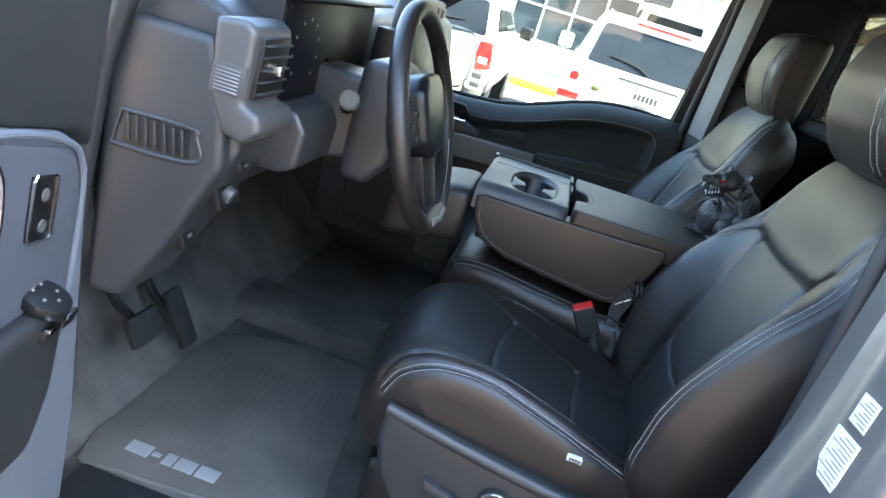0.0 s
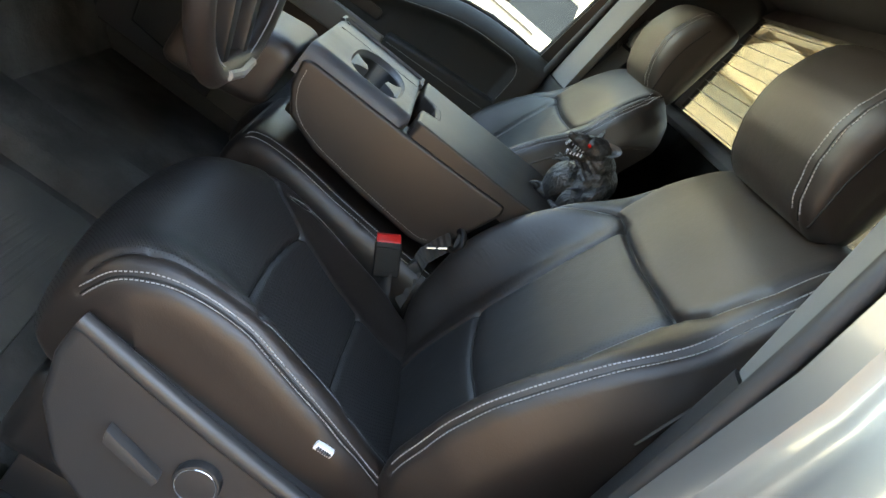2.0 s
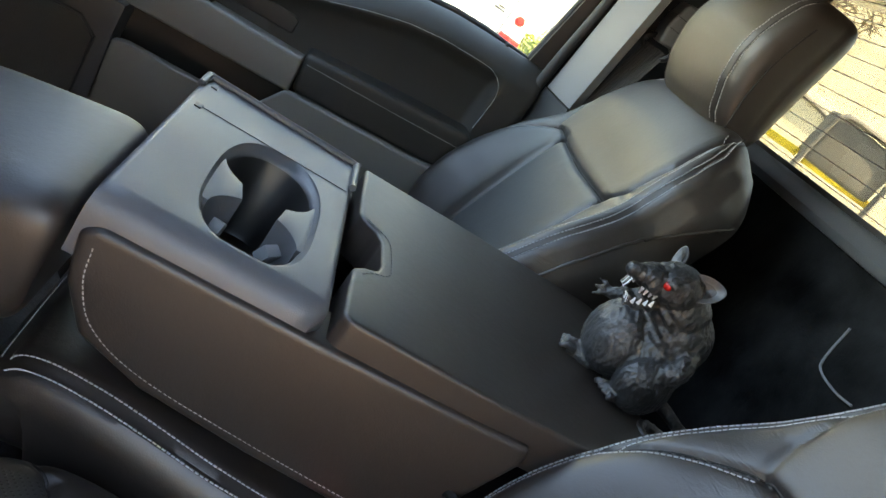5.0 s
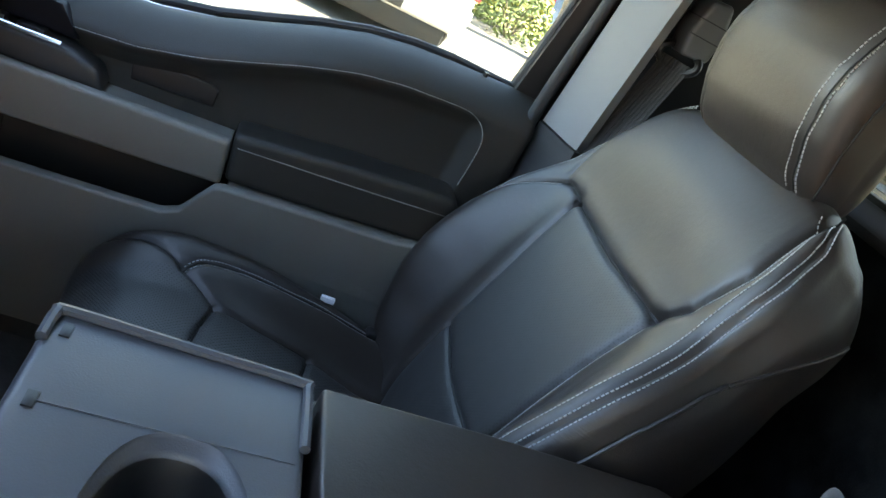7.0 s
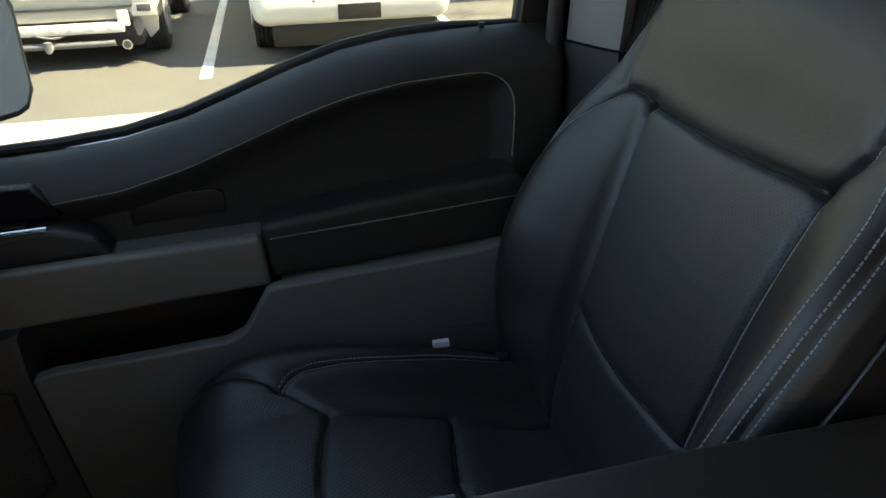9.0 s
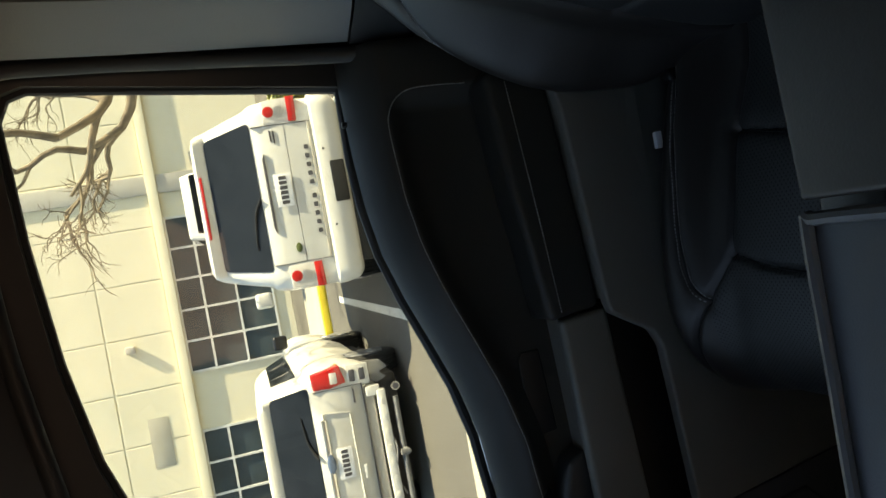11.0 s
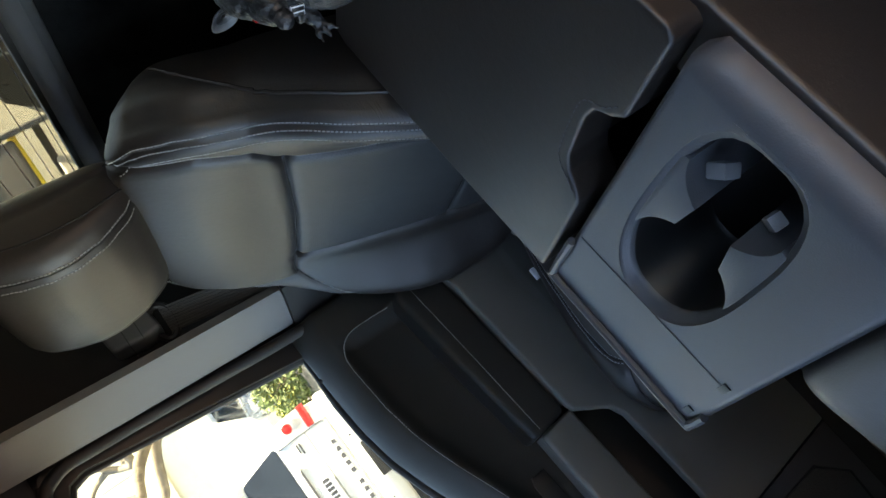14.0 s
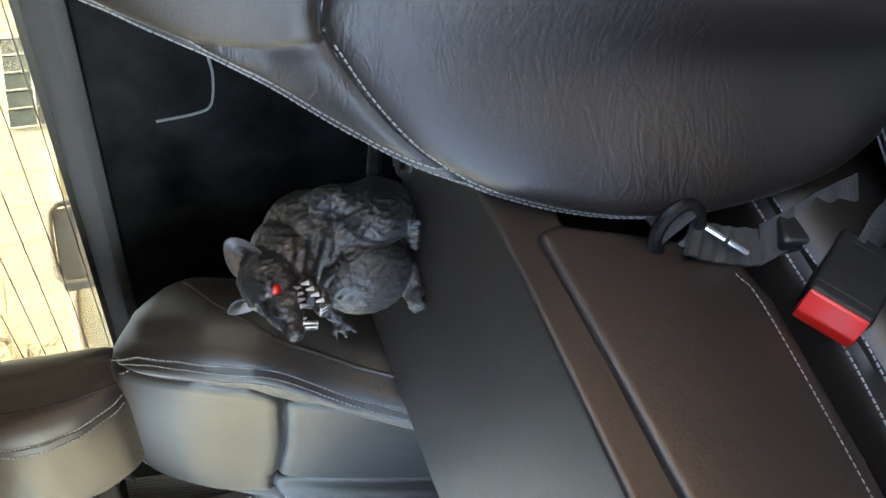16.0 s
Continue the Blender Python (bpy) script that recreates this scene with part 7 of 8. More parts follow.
def big_white_suv():
    x, yc, w = 7.0, -0.50, 0.93
    ob = thing("white_suv", x + 2.3, yc, GROUND, "clean white boxy sport utility car with dark rear glass", "car")
    bm = bmesh.new()
    hull(bm, [(-0.24, x + 0.10, x + 4.5, yc, 0.84, 0.14), (-0.10, x + 0.03, x + 4.68, yc, 0.885, 0.16), (0.06, x + 0.015, x + 4.72, yc, 0.90, 0.16), (0.30, x, x + 4.72, yc, 0.912, 0.16),
              (0.48, x + 0.005, x + 4.62, yc, 0.905, 0.16), (0.58, x + 0.025, x + 4.5, yc, 0.89, 0.16), (0.63, x + 0.05, x + 4.3, yc, 0.865, 0.16)])
    part("body", bm, paint_white, ob, "white painted body", smooth=50)
    bm = bmesh.new()
    hull(bm, [(0.56, x + 0.022, x + 3.3, yc, 0.865, 0.13), (0.64, x + 0.06, x + 3.15, yc, 0.845, 0.13), (0.85, x + 0.20, x + 2.8, yc, 0.79, 0.12), (1.04, x + 0.33, x + 2.5, yc, 0.735, 0.11),
              (1.10, x + 0.30, x + 2.4, yc, 0.71, 0.10), (1.15, x + 0.29, x + 2.3, yc, 0.68, 0.09), (1.178, x + 0.36, x + 2.2, yc, 0.62, 0.09), (1.19, x + 0.60, x + 2.0, yc, 0.50, 0.09)])
    part("roof", bm, paint_white, ob, "white roof, pillars and tail spoiler", smooth=50)
    side_glass(ob, yc, 0.845, 0.735, 0.64, 1.04, (x + 0.45, x + 1.15, x + 2.0, x + 2.85), 0.3, 0.2)
    bm = bmesh.new()
    tail_pane(bm, [(x + 0.046, yc - 0.705, 0.615), (x + 0.046, yc + 0.705, 0.615), (x + 0.327, yc + 0.625, 1.045), (x + 0.327, yc - 0.625, 1.045)])
    part("rear_window", bm, glass_dark, ob, "dark tinted rear window")
    bm = bmesh.new()
    tube(bm, curve_pts([(x + 0.02, yc + 0.02, 0.63), (x + 0.06, yc + 0.14, 0.69), (x + 0.085, yc + 0.36, 0.72), (x + 0.09, yc + 0.48, 0.725)], 12), [0.013 - 0.0005 * k for k in range(13)], 8)
    part("wiper", bm, plastic_black, ob, "black rear wiper")
    bm = bmesh.new()
    box(bm, (x + 0.282, yc - 0.30, 1.115), (x + 0.33, yc + 0.30, 1.140), 0.006)
    part("brake_lamp", bm, lamp_red, ob, "high red brake lamp")
    # tailgate joints, grip strip, lettering as plain bars
    for lo, hi in (((x - 0.0025, yc - 0.655, 0.055), (x + 0.05, yc - 0.649, 0.60)), ((x - 0.0025, yc + 0.649, 0.055), (x + 0.05, yc + 0.655, 0.60)), ((x - 0.0025, yc - 0.655, 0.300), (x + 0.05, yc + 0.655, 0.305))):
        bm = bmesh.new()
        box(bm, lo, hi)
        part("tailgate_joint", bm, ink, ob, "dark panel joint")
    bm = bmesh.new()
    slab(bm, [(yc - 0.66, 0.085), (yc + 0.64, 0.085), (yc + 0.62, 0.062), (yc - 0.64, 0.062)], x - 0.004, x + 0.05, "x", 0.003)
    part("tailgate_strip", bm, stucco_grey, ob, "grey tailgate strip")
    # shade of the recess over the plate, drawn as a dark slab
    bm = bmesh.new()
    slab(bm, [(yc - 0.40, 0.525), (yc + 0.36, 0.525), (yc + 0.30, 0.548), (yc - 0.34, 0.548)], x - 0.010, x + 0.05, "x", 0.004)
    part("plate_shade_bar", bm, ink, ob, "dark slab painting the shade of the recess over the plate")
    plate(ob, x - 0.012, yc - 0.035, 0.40)
    for k in range(10):
        bm = bmesh.new()
        y = yc + 0.385 - 0.083 * k - (0.05 if k > 4 else 0)
        box(bm, (x - 0.006, y - 0.020, 0.108), (x + 0.04, y + 0.020, 0.148))
        part("letter_bar", bm, ink, ob, "dark lettering bar")
    bm = bmesh.new()
    ball(bm, (x - 0.002, yc + 0.515, 0.355), (0.010, 0.048, 0.030), None, 2)
    part("badge", bm, leaf, ob, "small dark green oval badge")
    bm = bmesh.new()
    box(bm, (x - 0.005, yc - 0.60, 0.40), (x + 0.04, yc - 0.48, 0.415))
    box(bm, (x - 0.005, yc - 0.60, 0.43), (x + 0.04, yc - 0.50, 0.445))
    part("model_badge", bm, ink, ob, "small dark badge bars")
    for s in (-1, 1):
        bm = bmesh.new()
        slab(bm, [(yc + s * 0.665, 0.175), (yc + s * 0.665, 0.485), (yc + s * 0.885, 0.475), (yc + s * 0.905, 0.165)], x - 0.004, x + 0.25, "x", 0.018, 2)
        lamp = part("tail_lamp", bm, lamp_clear, ob, "clear and red tail lamp")
        bm = bmesh.new()
        slab(bm, [(yc + s * 0.668, 0.170), (yc + s * 0.668, 0.250), (yc + s * 0.905, 0.245), (yc + s * 0.909, 0.160)], x - 0.009, x + 0.25, "x", 0.012, 2)
        part("red_lens", bm, lamp_red, lamp, "red lower lens")
        for z, m in ((0.42, lamp_red), (0.325, alloy)):
            bm = bmesh.new()
            disc(bm, (x - 0.006, yc + s * 0.775, z), (-1, 0, 0), 0.052, 0.014, 24, 0.004)
            part("round_lens", bm, m, lamp)
    bm = bmesh.new()
    hull(bm, [(-0.22, x + 0.0, x + 0.4, yc, 0.84, 0.12), (-0.17, x - 0.06, x + 0.4, yc, 0.89, 0.14), (-0.03, x - 0.075, x + 0.4, yc, 0.918, 0.14), (0.03, x - 0.06, x + 0.4, yc, 0.918, 0.14), (0.045, x - 0.01, x + 0.4, yc, 0.90, 0.12)])
    part("bumper", bm, paint_white, ob, "white bumper", smooth=50)
    bm = bmesh.new()
    box(bm, (x - 0.082, yc - 0.24, -0.19), (x - 0.03, yc + 0.15, -0.055), 0.01)
    part("tow_cover", bm, plastic_black, ob, "black tow cover")
    for s in (-1, 1):
        bm = bmesh.new()
        disc(bm, (x - 0.074, yc + s * 0.36, -0.02), (-1, 0, 0), 0.012, 0.008, 12)
        part("parking_sensor", bm, ink, ob)
    bm = bmesh.new()
    box(bm, (x + 0.02, yc - 0.74, -0.42), (x + 4.4, yc + 0.74, -0.21), 0.03)
    part("underside", bm, plastic_black, ob, "dark underside")
    for wx in (x + 0.95, x + 3.75):
        for s in (-1, 1):
            wheel_set(ob, wx, yc + s * (w - 0.14), 0.37, s)
    for s in (-1, 1):
        bm = bmesh.new()
        box(bm, (x + 2.75, yc + s * (w + 0.02), 0.58), (x + 2.9, yc + s * (w + 0.22), 0.80), 0.05, 3)
        part("door_mirror", bm, paint_white, ob)
        bm = bmesh.new()
        tube(bm, [(x + 0.6, yc + s * 0.60, 1.19), (x + 1.4, yc + s * 0.60, 1.215), (x + 2.1, yc + s * 0.58, 1.19)], 0.015, 6)
        part("roof_rail", bm, silver_trim, ob)
    return ob


def damaged_suv():
    x, yc, w = 7.35, 2.14, 0.90
    ob = thing("damaged_suv", x + 2.2, yc, GROUND, "worn white sport utility car with its rear bumper missing", "car")
    bm = bmesh.new()
    hull(bm, [(-0.22, x + 0.22, x + 4.2, yc, 0.80, 0.14), (-0.06, x + 0.05, x + 4.3, yc, 0.87, 0.16), (0.12, x + 0.01, x + 4.34, yc, 0.905, 0.17), (0.32, x, x + 4.3, yc, 0.91, 0.17), (0.44, x + 0.015, x + 4.15, yc, 0.895, 0.17), (0.50, x + 0.045, x + 3.9, yc, 0.865, 0.17)])
    part("body", bm, paint_worn, ob, "worn white body", smooth=50)
    bm = bmesh.new()
    hull(bm, [(0.44, x + 0.02, x + 3.1, yc, 0.865, 0.15), (0.54, x + 0.07, x + 2.95, yc, 0.84, 0.15), (0.72, x + 0.20, x + 2.6, yc, 0.785, 0.14), (0.88, x + 0.31, x + 2.3, yc, 0.735, 0.13), (0.95, x + 0.28, x + 2.15, yc, 0.70, 0.12), (0.995, x + 0.30, x + 2.0, yc, 0.64, 0.11), (1.015, x + 0.5, x + 1.8, yc, 0.48, 0.1)])
    part("roof", bm, paint_worn, ob, "worn white roof, pillars and spoiler", smooth=50)
    side_glass(ob, yc, 0.84, 0.735, 0.54, 0.88, (x + 0.42, x + 1.05, x + 1.9, x + 2.65), 0.3, 0.2)
    bm = bmesh.new()
    tail_pane(bm, [(x + 0.050, yc - 0.755, 0.50), (x + 0.050, yc + 0.755, 0.50), (x + 0.300, yc + 0.665, 0.875), (x + 0.300, yc - 0.665, 0.875)])
    part("rear_window", bm, glass_dark, ob, "dusty dark rear window")
    bm = bmesh.new()
    tube(bm, curve_pts([(x + 0.02, yc - 0.05, 0.51), (x + 0.07, yc - 0.20, 0.58), (x + 0.10, yc - 0.46, 0.61)], 10), [0.018 - 0.001 * k for k in range(11)], 8)
    part("wiper", bm, plastic_black, ob, "black rear wiper")
    # tailgate: raised rim round the plate recess, chrome strip, joints
    bm = bmesh.new()
    tube(bm, [(x - 0.004, yc - 0.48, 0.40), (x - 0.004, yc + 0.56, 0.40), (x - 0.004, yc + 0.53, 0.13), (x - 0.004, yc - 0.44, 0.13)], 0.010, 8, closed=True)
    part("plate_recess", bm, paint_worn, ob, "raised rim of the plate recess")
    bm = bmesh.new()
    box(bm, (x - 0.015, yc - 0.42, 0.375), (x + 0.04, yc + 0.68, 0.43), 0.012)
    part("tailgate_strip", bm, chrome, ob, "chrome tailgate strip")
    bm = bmesh.new()
    ball(bm, (x - 0.018, yc + 0.02, 0.395), (0.012, 0.10, 0.045), None, 2)
    part("badge", bm, paint_blue, ob, "blue oval badge")
    plate(ob, x - 0.006, yc + 0.04, 0.255)
    bm = bmesh.new()
    box(bm, (x - 0.014, yc + 0.10, 0.055), (x + 0.03, yc + 0.24, 0.085), 0.006)
    part("tailgate_grip", bm, alu, ob, "pale tailgate grip")
    bm = bmesh.new()
    box(bm, (x - 0.004, yc - 0.66, 0.055), (x + 0.03, yc - 0.52, 0.072))
    part("model_badge", bm, ink, ob)
    for lo, hi in (((x - 0.003, yc - 0.70, -0.03), (x + 0.06, yc - 0.694, 0.46)), ((x - 0.003, yc + 0.694, -0.03), (x + 0.06, yc + 0.70, 0.46)), ((x + 0.005, yc - 0.70, -0.034), (x + 0.08, yc + 0.70, -0.026))):
        bm = bmesh.new()
        box(bm, lo, hi)
        part("tailgate_joint", bm, ink, ob, "dark panel joint")
    for s in (-1, 1):
        bm = bmesh.new()
        slab(bm, [(yc + s * 0.715, 0.45), (yc + s * 0.87, 0.46), (yc + s * 0.915, 0.16), (yc + s * 0.735, 0.115), (yc + s * 0.705, 0.28)], x - 0.006, x + 0.26, "x", 0.022, 2)
        lamp = part("tail_lamp", bm, lamp_red, ob, "red tail lamp")
        bm = bmesh.new()
        box(bm, (x - 0.011, yc + s * 0.80 - 0.06, 0.20), (x + 0.2, yc + s * 0.80 + 0.055, 0.275), 0.012)
        part("clear_lens", bm, lamp_clear, lamp)
    # bare panels, crash beam, brackets, torn liner, hitch and pipe where the bumper was
    for s in (-1, 1):
        bm = bmesh.new()
        slab(bm, [(yc + s * 0.70, 0.10), (yc + s * 0.90, 0.10), (yc + s * 0.89, -0.12), (yc + s * 0.68, -0.12)], x + 0.012, x + 0.05, "x", 0.006)
        bare = part("bare_panel", bm, paint_worn, ob, "bare body panel below the lamp")
        # solid dark blocks paint the shade inside two square holes
        for q in range(2):
            bm = bmesh.new()
            box(bm, (x + 0.006, yc + s * 0.79 - 0.06, 0.02 - 0.10 * q), (x + 0.03, yc + s * 0.79 + 0.06, 0.08 - 0.10 * q), 0.008)
            part("hole_shade", bm, ink, bare, "dark block painting the shade in a square hole")
        bm = bmesh.new()
        box(bm, (x - 0.01, yc + s * 0.60 - 0.05, -0.20), (x + 0.12, yc + s * 0.60 + 0.05, -0.06), 0.012)
        part("bracket", bm, alu, ob, "pale metal bracket")
        bm = bmesh.new()
        slab(bm, [(yc + s * 0.70, -0.10), (yc + s * 0.90, -0.08), (yc + s * 0.88, -0.26), (yc + s * 0.80, -0.33), (yc + s * 0.76, -0.24), (yc + s * 0.70, -0.31), (yc + s * 0.66, -0.2)], x + 0.08, x + 0.12, "x", 0.006)
        part("torn_liner", bm, plastic_grey, ob, "torn grey wheel liner")
    bm = bmesh.new()
    box(bm, (x + 0.03, yc - 0.64, -0.14), (x + 0.12, yc + 0.64, -0.04), 0.015)
    part("tailgate_sill", bm, stucco_grey, ob, "bare metal sill")
    bm = bmesh.new()
    box(bm, (x - 0.03, yc - 0.60, -0.25), (x + 0.07, yc + 0.60, -0.16), 0.02)
    for q in range(7):
        box(bm, (x - 0.036, yc - 0.52 + 0.16 * q, -0.225), (x - 0.02, yc - 0.46 + 0.16 * q, -0.185), 0.004)
    part("crash_beam", bm, alu, ob, "bare metal crash beam")
    bm = bmesh.new()
    tube(bm, [(x + 0.0, yc - 0.5, -0.34), (x + 0.0, yc + 0.6, -0.34)], 0.03, 10)
    tube(bm, [(x + 0.0, yc + 0.05, -0.34), (x - 0.09, yc + 0.05, -0.36), (x - 0.09, yc + 0.05, -0.29)], 0.034, 8)
    tube(bm, curve_pts([(x + 0.05, yc - 0.2, -0.2), (x - 0.03, yc + 0.0, -0.27), (x + 0.0, yc + 0.3, -0.22), (x + 0.03, yc + 0.5, -0.3)], 14), 0.012, 6)
    part("hitch", bm, plastic_grey, ob, "grey tow hitch bar with hanging cable")
    bm = bmesh.new()
    tube(bm, [(x + 0.6, yc - 0.60, -0.36), (x - 0.02, yc - 0.60, -0.36)], 0.045, 14)
    pipe = part("exhaust_pipe", bm, chrome, ob, "bright exhaust pipe")
    bm = bmesh.new()
    disc(bm, (x - 0.022, yc - 0.60, -0.36), (-1, 0, 0), 0.034, 0.006, 14)
    part("pipe_mouth", bm, ink, pipe)
    bm = bmesh.new()
    box(bm, (x + 0.15, yc - w * 0.8, -0.40), (x + 4.0, yc + w * 0.8, -0.18), 0.03)
    part("underside", bm, plastic_black, ob, "dark underside")
    for wx in (x + 0.85, x + 3.4):
        for s in (-1, 1):
            wheel_set(ob, wx, yc + s * (w - 0.13), 0.34, s, 0.22)
    for s in (-1, 1):
        bm = bmesh.new()
        box(bm, (x + 2.5, yc + s * (w + 0.02), 0.50), (x + 2.62, yc + s * (w + 0.2), 0.68), 0.04, 3)
        part("door_mirror", bm, plastic_black, ob)
    return ob


def plain_car(name, label, paint, x, yc, w, roof, length, rz=0.0, van=False):
    """A car further off: body, glasshouse, windows, lamps and wheels."""
    ob = thing(name, x + length / 2, yc, GROUND, label, "car")
    belt = GROUND + (roof - GROUND) * 0.58
    bm = bmesh.new()
    ringed(bm, [(x, yc, w * 0.9, GROUND + 0.28, belt), (x + 0.15, yc, w, GROUND + 0.25, belt + 0.03), (x + length * 0.75, yc, w, GROUND + 0.25, belt), (x + length, yc, w * 0.84, GROUND + 0.3, belt - 0.15)])
    part("body", bm, paint, ob, smooth=50)
    bm = bmesh.new()
    cabin(bm, x + 0.06, x + 0.35, x + length * 0.55, x + length * 0.75, yc, w * 0.93, w * 0.74, belt - 0.06, roof)
    part("roof", bm, paint, ob, smooth=50)
    side_glass(ob, yc, w * 0.93, w * 0.74, belt - 0.06, roof, (x + 0.4, x + length * 0.35, x + length * 0.68), 0.4, 0.2)
    bm = bmesh.new()
    h = roof - belt
    slab(bm, [(-w * 0.78, 0.0), (w * 0.78, 0.0), (w * 0.66, h * 0.85), (-w * 0.66, h * 0.85)], -0.012, 0.012, "y", 0.008)
    m = Matrix.Translation((x + 0.085, yc, belt + 0.0)) @ Matrix.Rotation(radians(-24), 4, "Y") @ Matrix.Rotation(radians(-90), 4, "Z")
    part("rear_window", placed(bm, m), glass_dark, ob)
    for s in (-1, 1):
        bm = bmesh.new()
        box(bm, (x - 0.01, yc + s * w * 0.82 - 0.09, belt - 0.30), (x + 0.15, yc + s * w * 0.82 + 0.09, belt - 0.06), 0.02)
        part("tail_lamp", bm, lamp_red, ob)
    for wx in (x + 0.8, x + length - 0.9):
        for s in (-1, 1):
            wheel_set(ob, wx, yc + s * (w - 0.12), 0.33, s, 0.2)
    return ob


big_white_suv()
damaged_suv()
plain_car("white_van", "white van parked beyond the other cars", paint_white, 17.0, -1.5, 0.95, 1.85, 4.6)
plain_car("grey_car", "dark grey hatchback parked by the shrubs", paint_blue, 12.8, -4.6, 0.88, 0.98, 4.0)
plain_car("silver_car", "silver saloon parked further along the row", silver_trim, 7.4, -9.4, 0.9, 0.95, 4.4)

# ---- trees and shrubs ----
def tree(name, x, y, height, seed, lean=(0.0, 0.0), label="bare tree with pale rough bark and thin hanging twigs"):
    rng = random.Random(seed)
    ob = thing(name, x, y, GROUND, label, "tree")
    trunk, limbs, twigs = bmesh.new(), bmesh.new(), bmesh.new()
    top = Vector((x + lean[0], y + lean[1], GROUND + height * 0.42))
    tube(trunk, curve_pts([(x, y, GROUND - 0.05), (x + 0.05 + lean[0] * 0.3, y + lean[1] * 0.35, GROUND + height * 0.2), top], 10), [0.17 - 0.006 * k for k in range(11)], 12)
    def grow(p, d, length, r, level):
        d = d.normalized()
        mid1 = p + d * length * 0.35 + Vector((rng.uniform(-1, 1), rng.uniform(-1, 1), rng.uniform(-0.6, 0.8))) * length * 0.10
        mid2 = p + d * length * 0.7 + Vector((rng.uniform(-1, 1), rng.uniform(-1, 1), rng.uniform(-0.8, 0.8))) * length * 0.14
        end = p + d * length + Vector((0, 0, -0.16 * length if level > 1 else 0.05))
        pts = curve_pts([p, mid1, mid2, end], 7)
        tube(limbs if level < 2 else twigs, pts, [max(0.004, r * (1 - 0.085 * k)) for k in range(8)], 8 if level < 2 else 5)
        if level < 4:
            for k in range(3 if level < 2 else 4):
                at = pts[rng.randint(3, 7)]
                nd = (d + Vector((rng.uniform(-1, 1), rng.uniform(-1, 1), rng.uniform(-0.7, 0.6))) * 0.95)
                grow(at, nd, length * rng.uniform(0.45, 0.72), r * 0.5, level + 1)
    for k in range(5):
        a = 2 * math.pi * k / 5 + rng.uniform(-0.3, 0.3)
        grow(top - Vector((0, 0, rng.uniform(0, 0.3))), Vector((math.cos(a), math.sin(a), rng.uniform(0.25, 0.9))), height * rng.uniform(0.30, 0.42), 0.095, 0)
    part("trunk", trunk, bark, ob, "pale rough trunk", smooth=60)
    part("limbs", limbs, bark, ob, "crooked pale limbs", smooth=60)
    tw = part("twigs", twigs, bark, ob, "thin bare twigs", smooth=60)
    tw["kind"] = "stuff"
    return ob


tree("bare_tree", 10.2, -3.5, 5.4, 4, (-0.5, 0.55))


def shrub(name, x, y, r, h, mats, seed, label):
    rng = random.Random(seed)
    ob = thing(name, x, y, GROUND, label, "shrub")
    bm = bmesh.new()
    for _ in range(900):
        a, q, z = rng.uniform(0, 2 * math.pi), rng.random() ** 0.4, rng.random()
        k = r * q * math.sqrt(max(0.05, 1 - (z - 0.3) ** 2 * 1.3))
        c = Vector((x + k * math.cos(a), y + k * math.sin(a), GROUND + 0.03 + h * z + 0.05 * rng.uniform(-1, 1)))
        u = Vector((rng.uniform(-1, 1), rng.uniform(-1, 1), rng.uniform(-0.3, 1))).normalized()
        v = u.orthogonal().normalized()
        s = rng.uniform(0.03, 0.06)
        vs = [bm.verts.new(c + p) for p in (-u * s, v * s * 0.5, u * s, -v * s * 0.5)]
        bm.faces.new(vs).material_index = rng.randint(0, len(mats) - 1)
    part("leaves", bm, mats, ob, smooth=0)["kind"] = "stuff"
    bm = bmesh.new()
    for k in range(6):
        a = k * 1.05
        tube(bm, [(x, y, GROUND - 0.02), (x + 0.3 * r * math.cos(a), y + 0.3 * r * math.sin(a), GROUND + h * 0.4), (x + 0.6 * r * math.cos(a), y + 0.6 * r * math.sin(a), GROUND + h * 0.75)], [0.02, 0.014, 0.006], 6)
    part("stems", bm, bark, ob)
    return ob


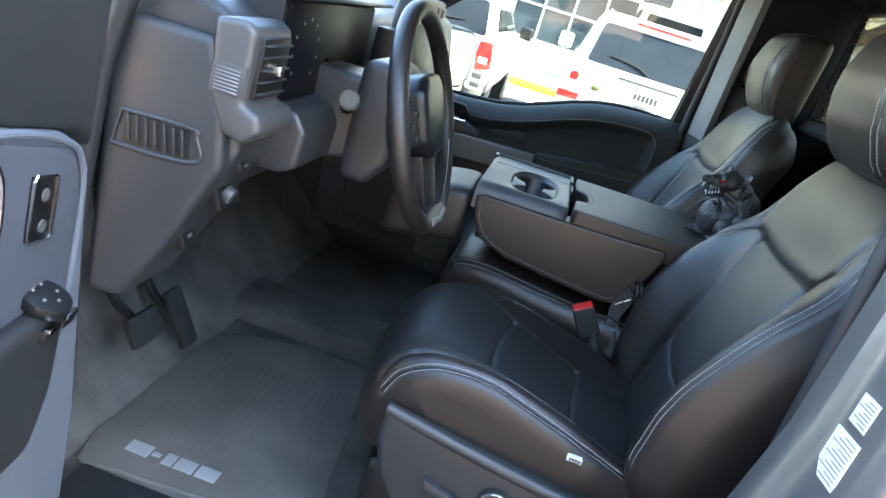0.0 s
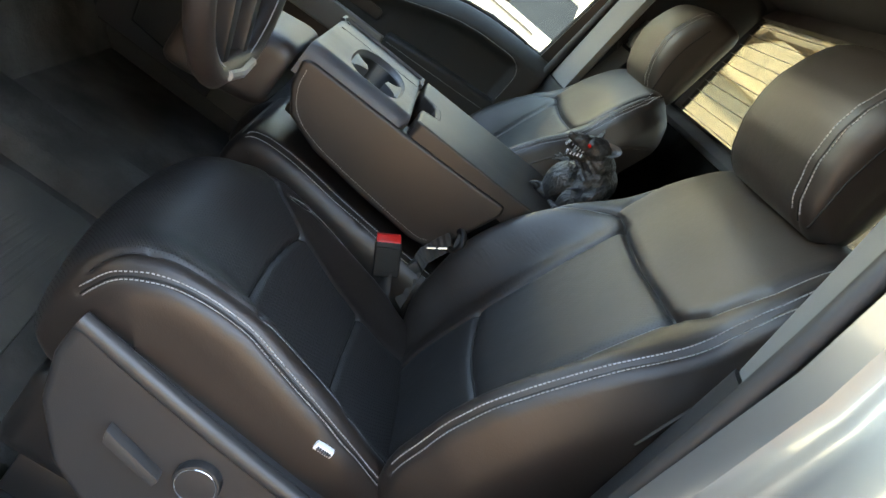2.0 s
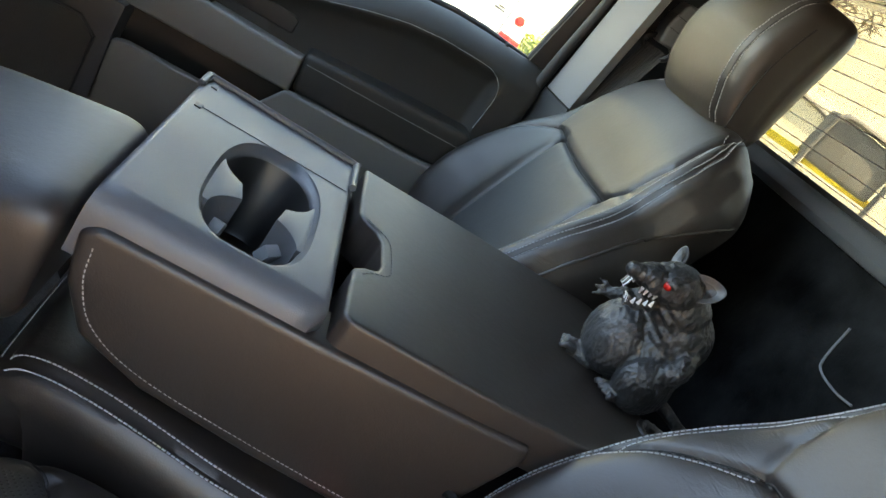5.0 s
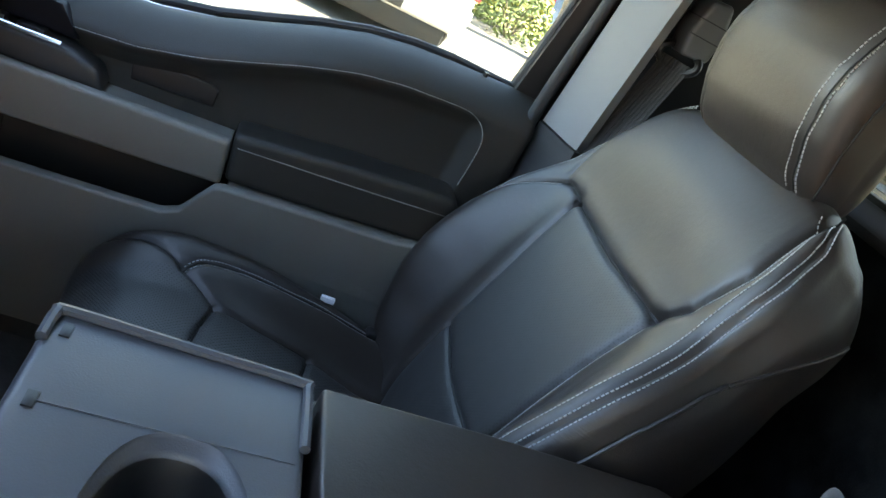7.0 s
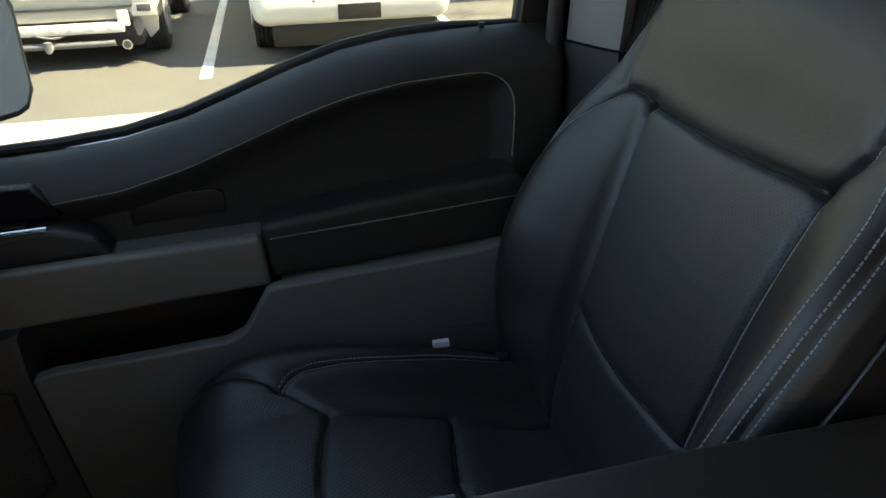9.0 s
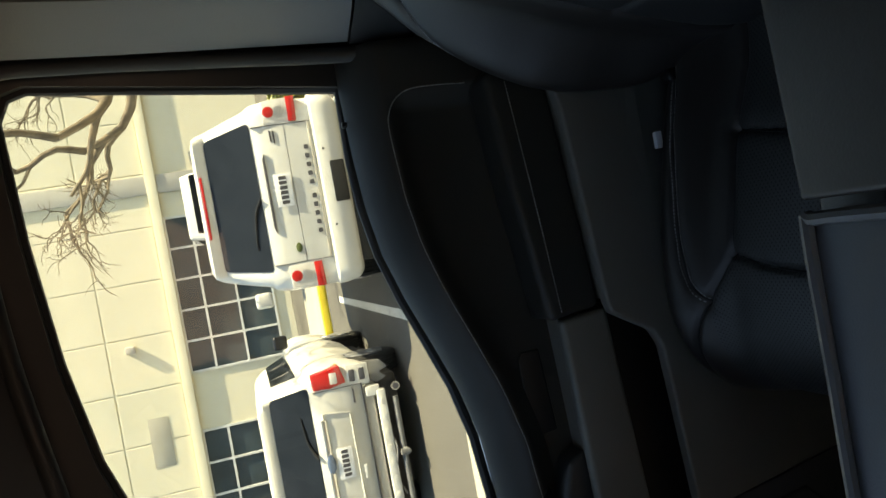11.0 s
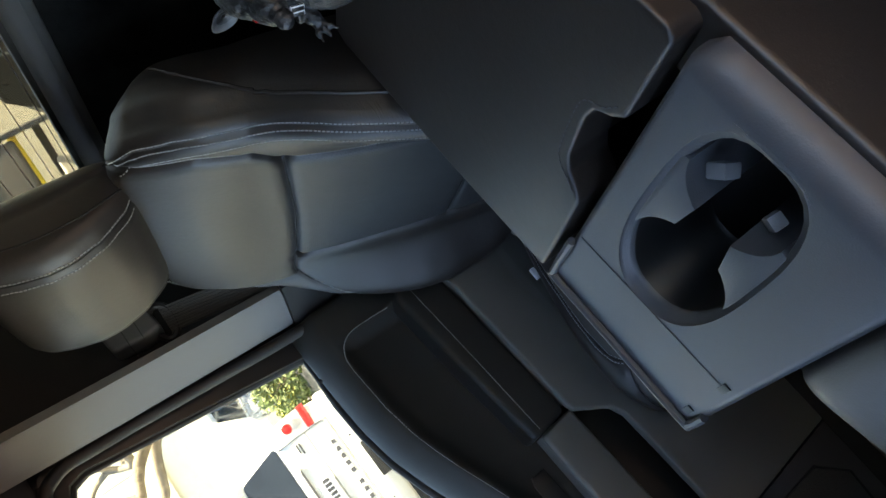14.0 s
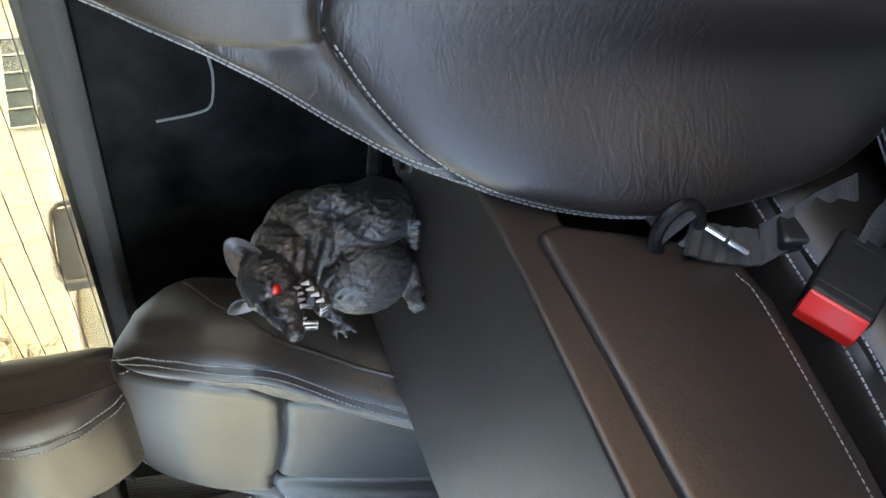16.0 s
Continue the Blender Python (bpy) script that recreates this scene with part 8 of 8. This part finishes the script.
shrub("green_shrub", 11.2, -3.0, 0.65, 0.75, [leaf], 1, "round dark green shrub beside the parked cars")
shrub("yellow_shrub", 11.9, -3.2, 0.6, 0.75, [leaf_yellow, leaf], 2, "yellow green shrub beside the parked cars")
shrub("green_shrub", 12.2, -2.5, 0.5, 0.55, [leaf, leaf_yellow], 3, "low green shrub with yellow tips")
shrub("palm_tuft", 25.2, 11.0, 0.6, 0.9, [leaf], 5, "spiky green planting below the building wall")


# ---- utility cart behind the truck, seen through the rear window ----
def utility_cart(x, y):
    ob = thing("utility_cart", x, y, GROUND, "grey framed utility cart with a yellow rail parked behind the truck", "cart")
    for q in (-0.85, 0.85):
        bm = bmesh.new()
        tube(bm, curve_pts([(x + q, y - 0.55, 0.05), (x + q, y - 0.55, 1.36), (x + q, y - 0.48, 1.57), (x + q, y - 0.3, 1.63), (x + q, y + 0.3, 1.63), (x + q, y + 0.48, 1.57), (x + q, y + 0.55, 1.36), (x + q, y + 0.55, 0.05)], 40), 0.035, 8)
        part("hoop", bm, plastic_grey, ob, "grey tube hoop")
    for z, m, nm in ((0.98, kerb_yellow, "yellow rail"), (0.70, plastic_black, "black rail")):
        bm = bmesh.new()
        for q in (-0.6, 0.6):
            box(bm, (x - 0.8, y + q - 0.03, z), (x + 0.8, y + q + 0.03, z + 0.09), 0.015)
        part("rail", bm, m, ob, nm)
    bm = bmesh.new()
    box(bm, (x - 0.84, y - 0.5, 1.02), (x - 0.60, y + 0.5, 1.60), 0.05, 3)
    part("seat_back", bm, plastic_grey, ob, "grey seat back")
    bm = bmesh.new()
    box(bm, (x - 0.9, y - 0.62, -0.25), (x + 0.9, y + 0.62, 0.15), 0.05, 3)
    part("bed", bm, plastic_mid, ob, "dark grey bed")
    bm = bmesh.new()
    box(bm, (x - 0.35, y - 0.4, 0.15), (x + 0.5, y + 0.4, 0.75), 0.04, 3)
    part("cargo_box", bm, paint_worn, ob, "white box")
    for wx in (x - 0.6, x + 0.6):
        for sd in (-1, 1):
            wheel_set(ob, wx, y + sd * 0.55, 0.27, sd, 0.18)


utility_cart(7.85, -5.2)
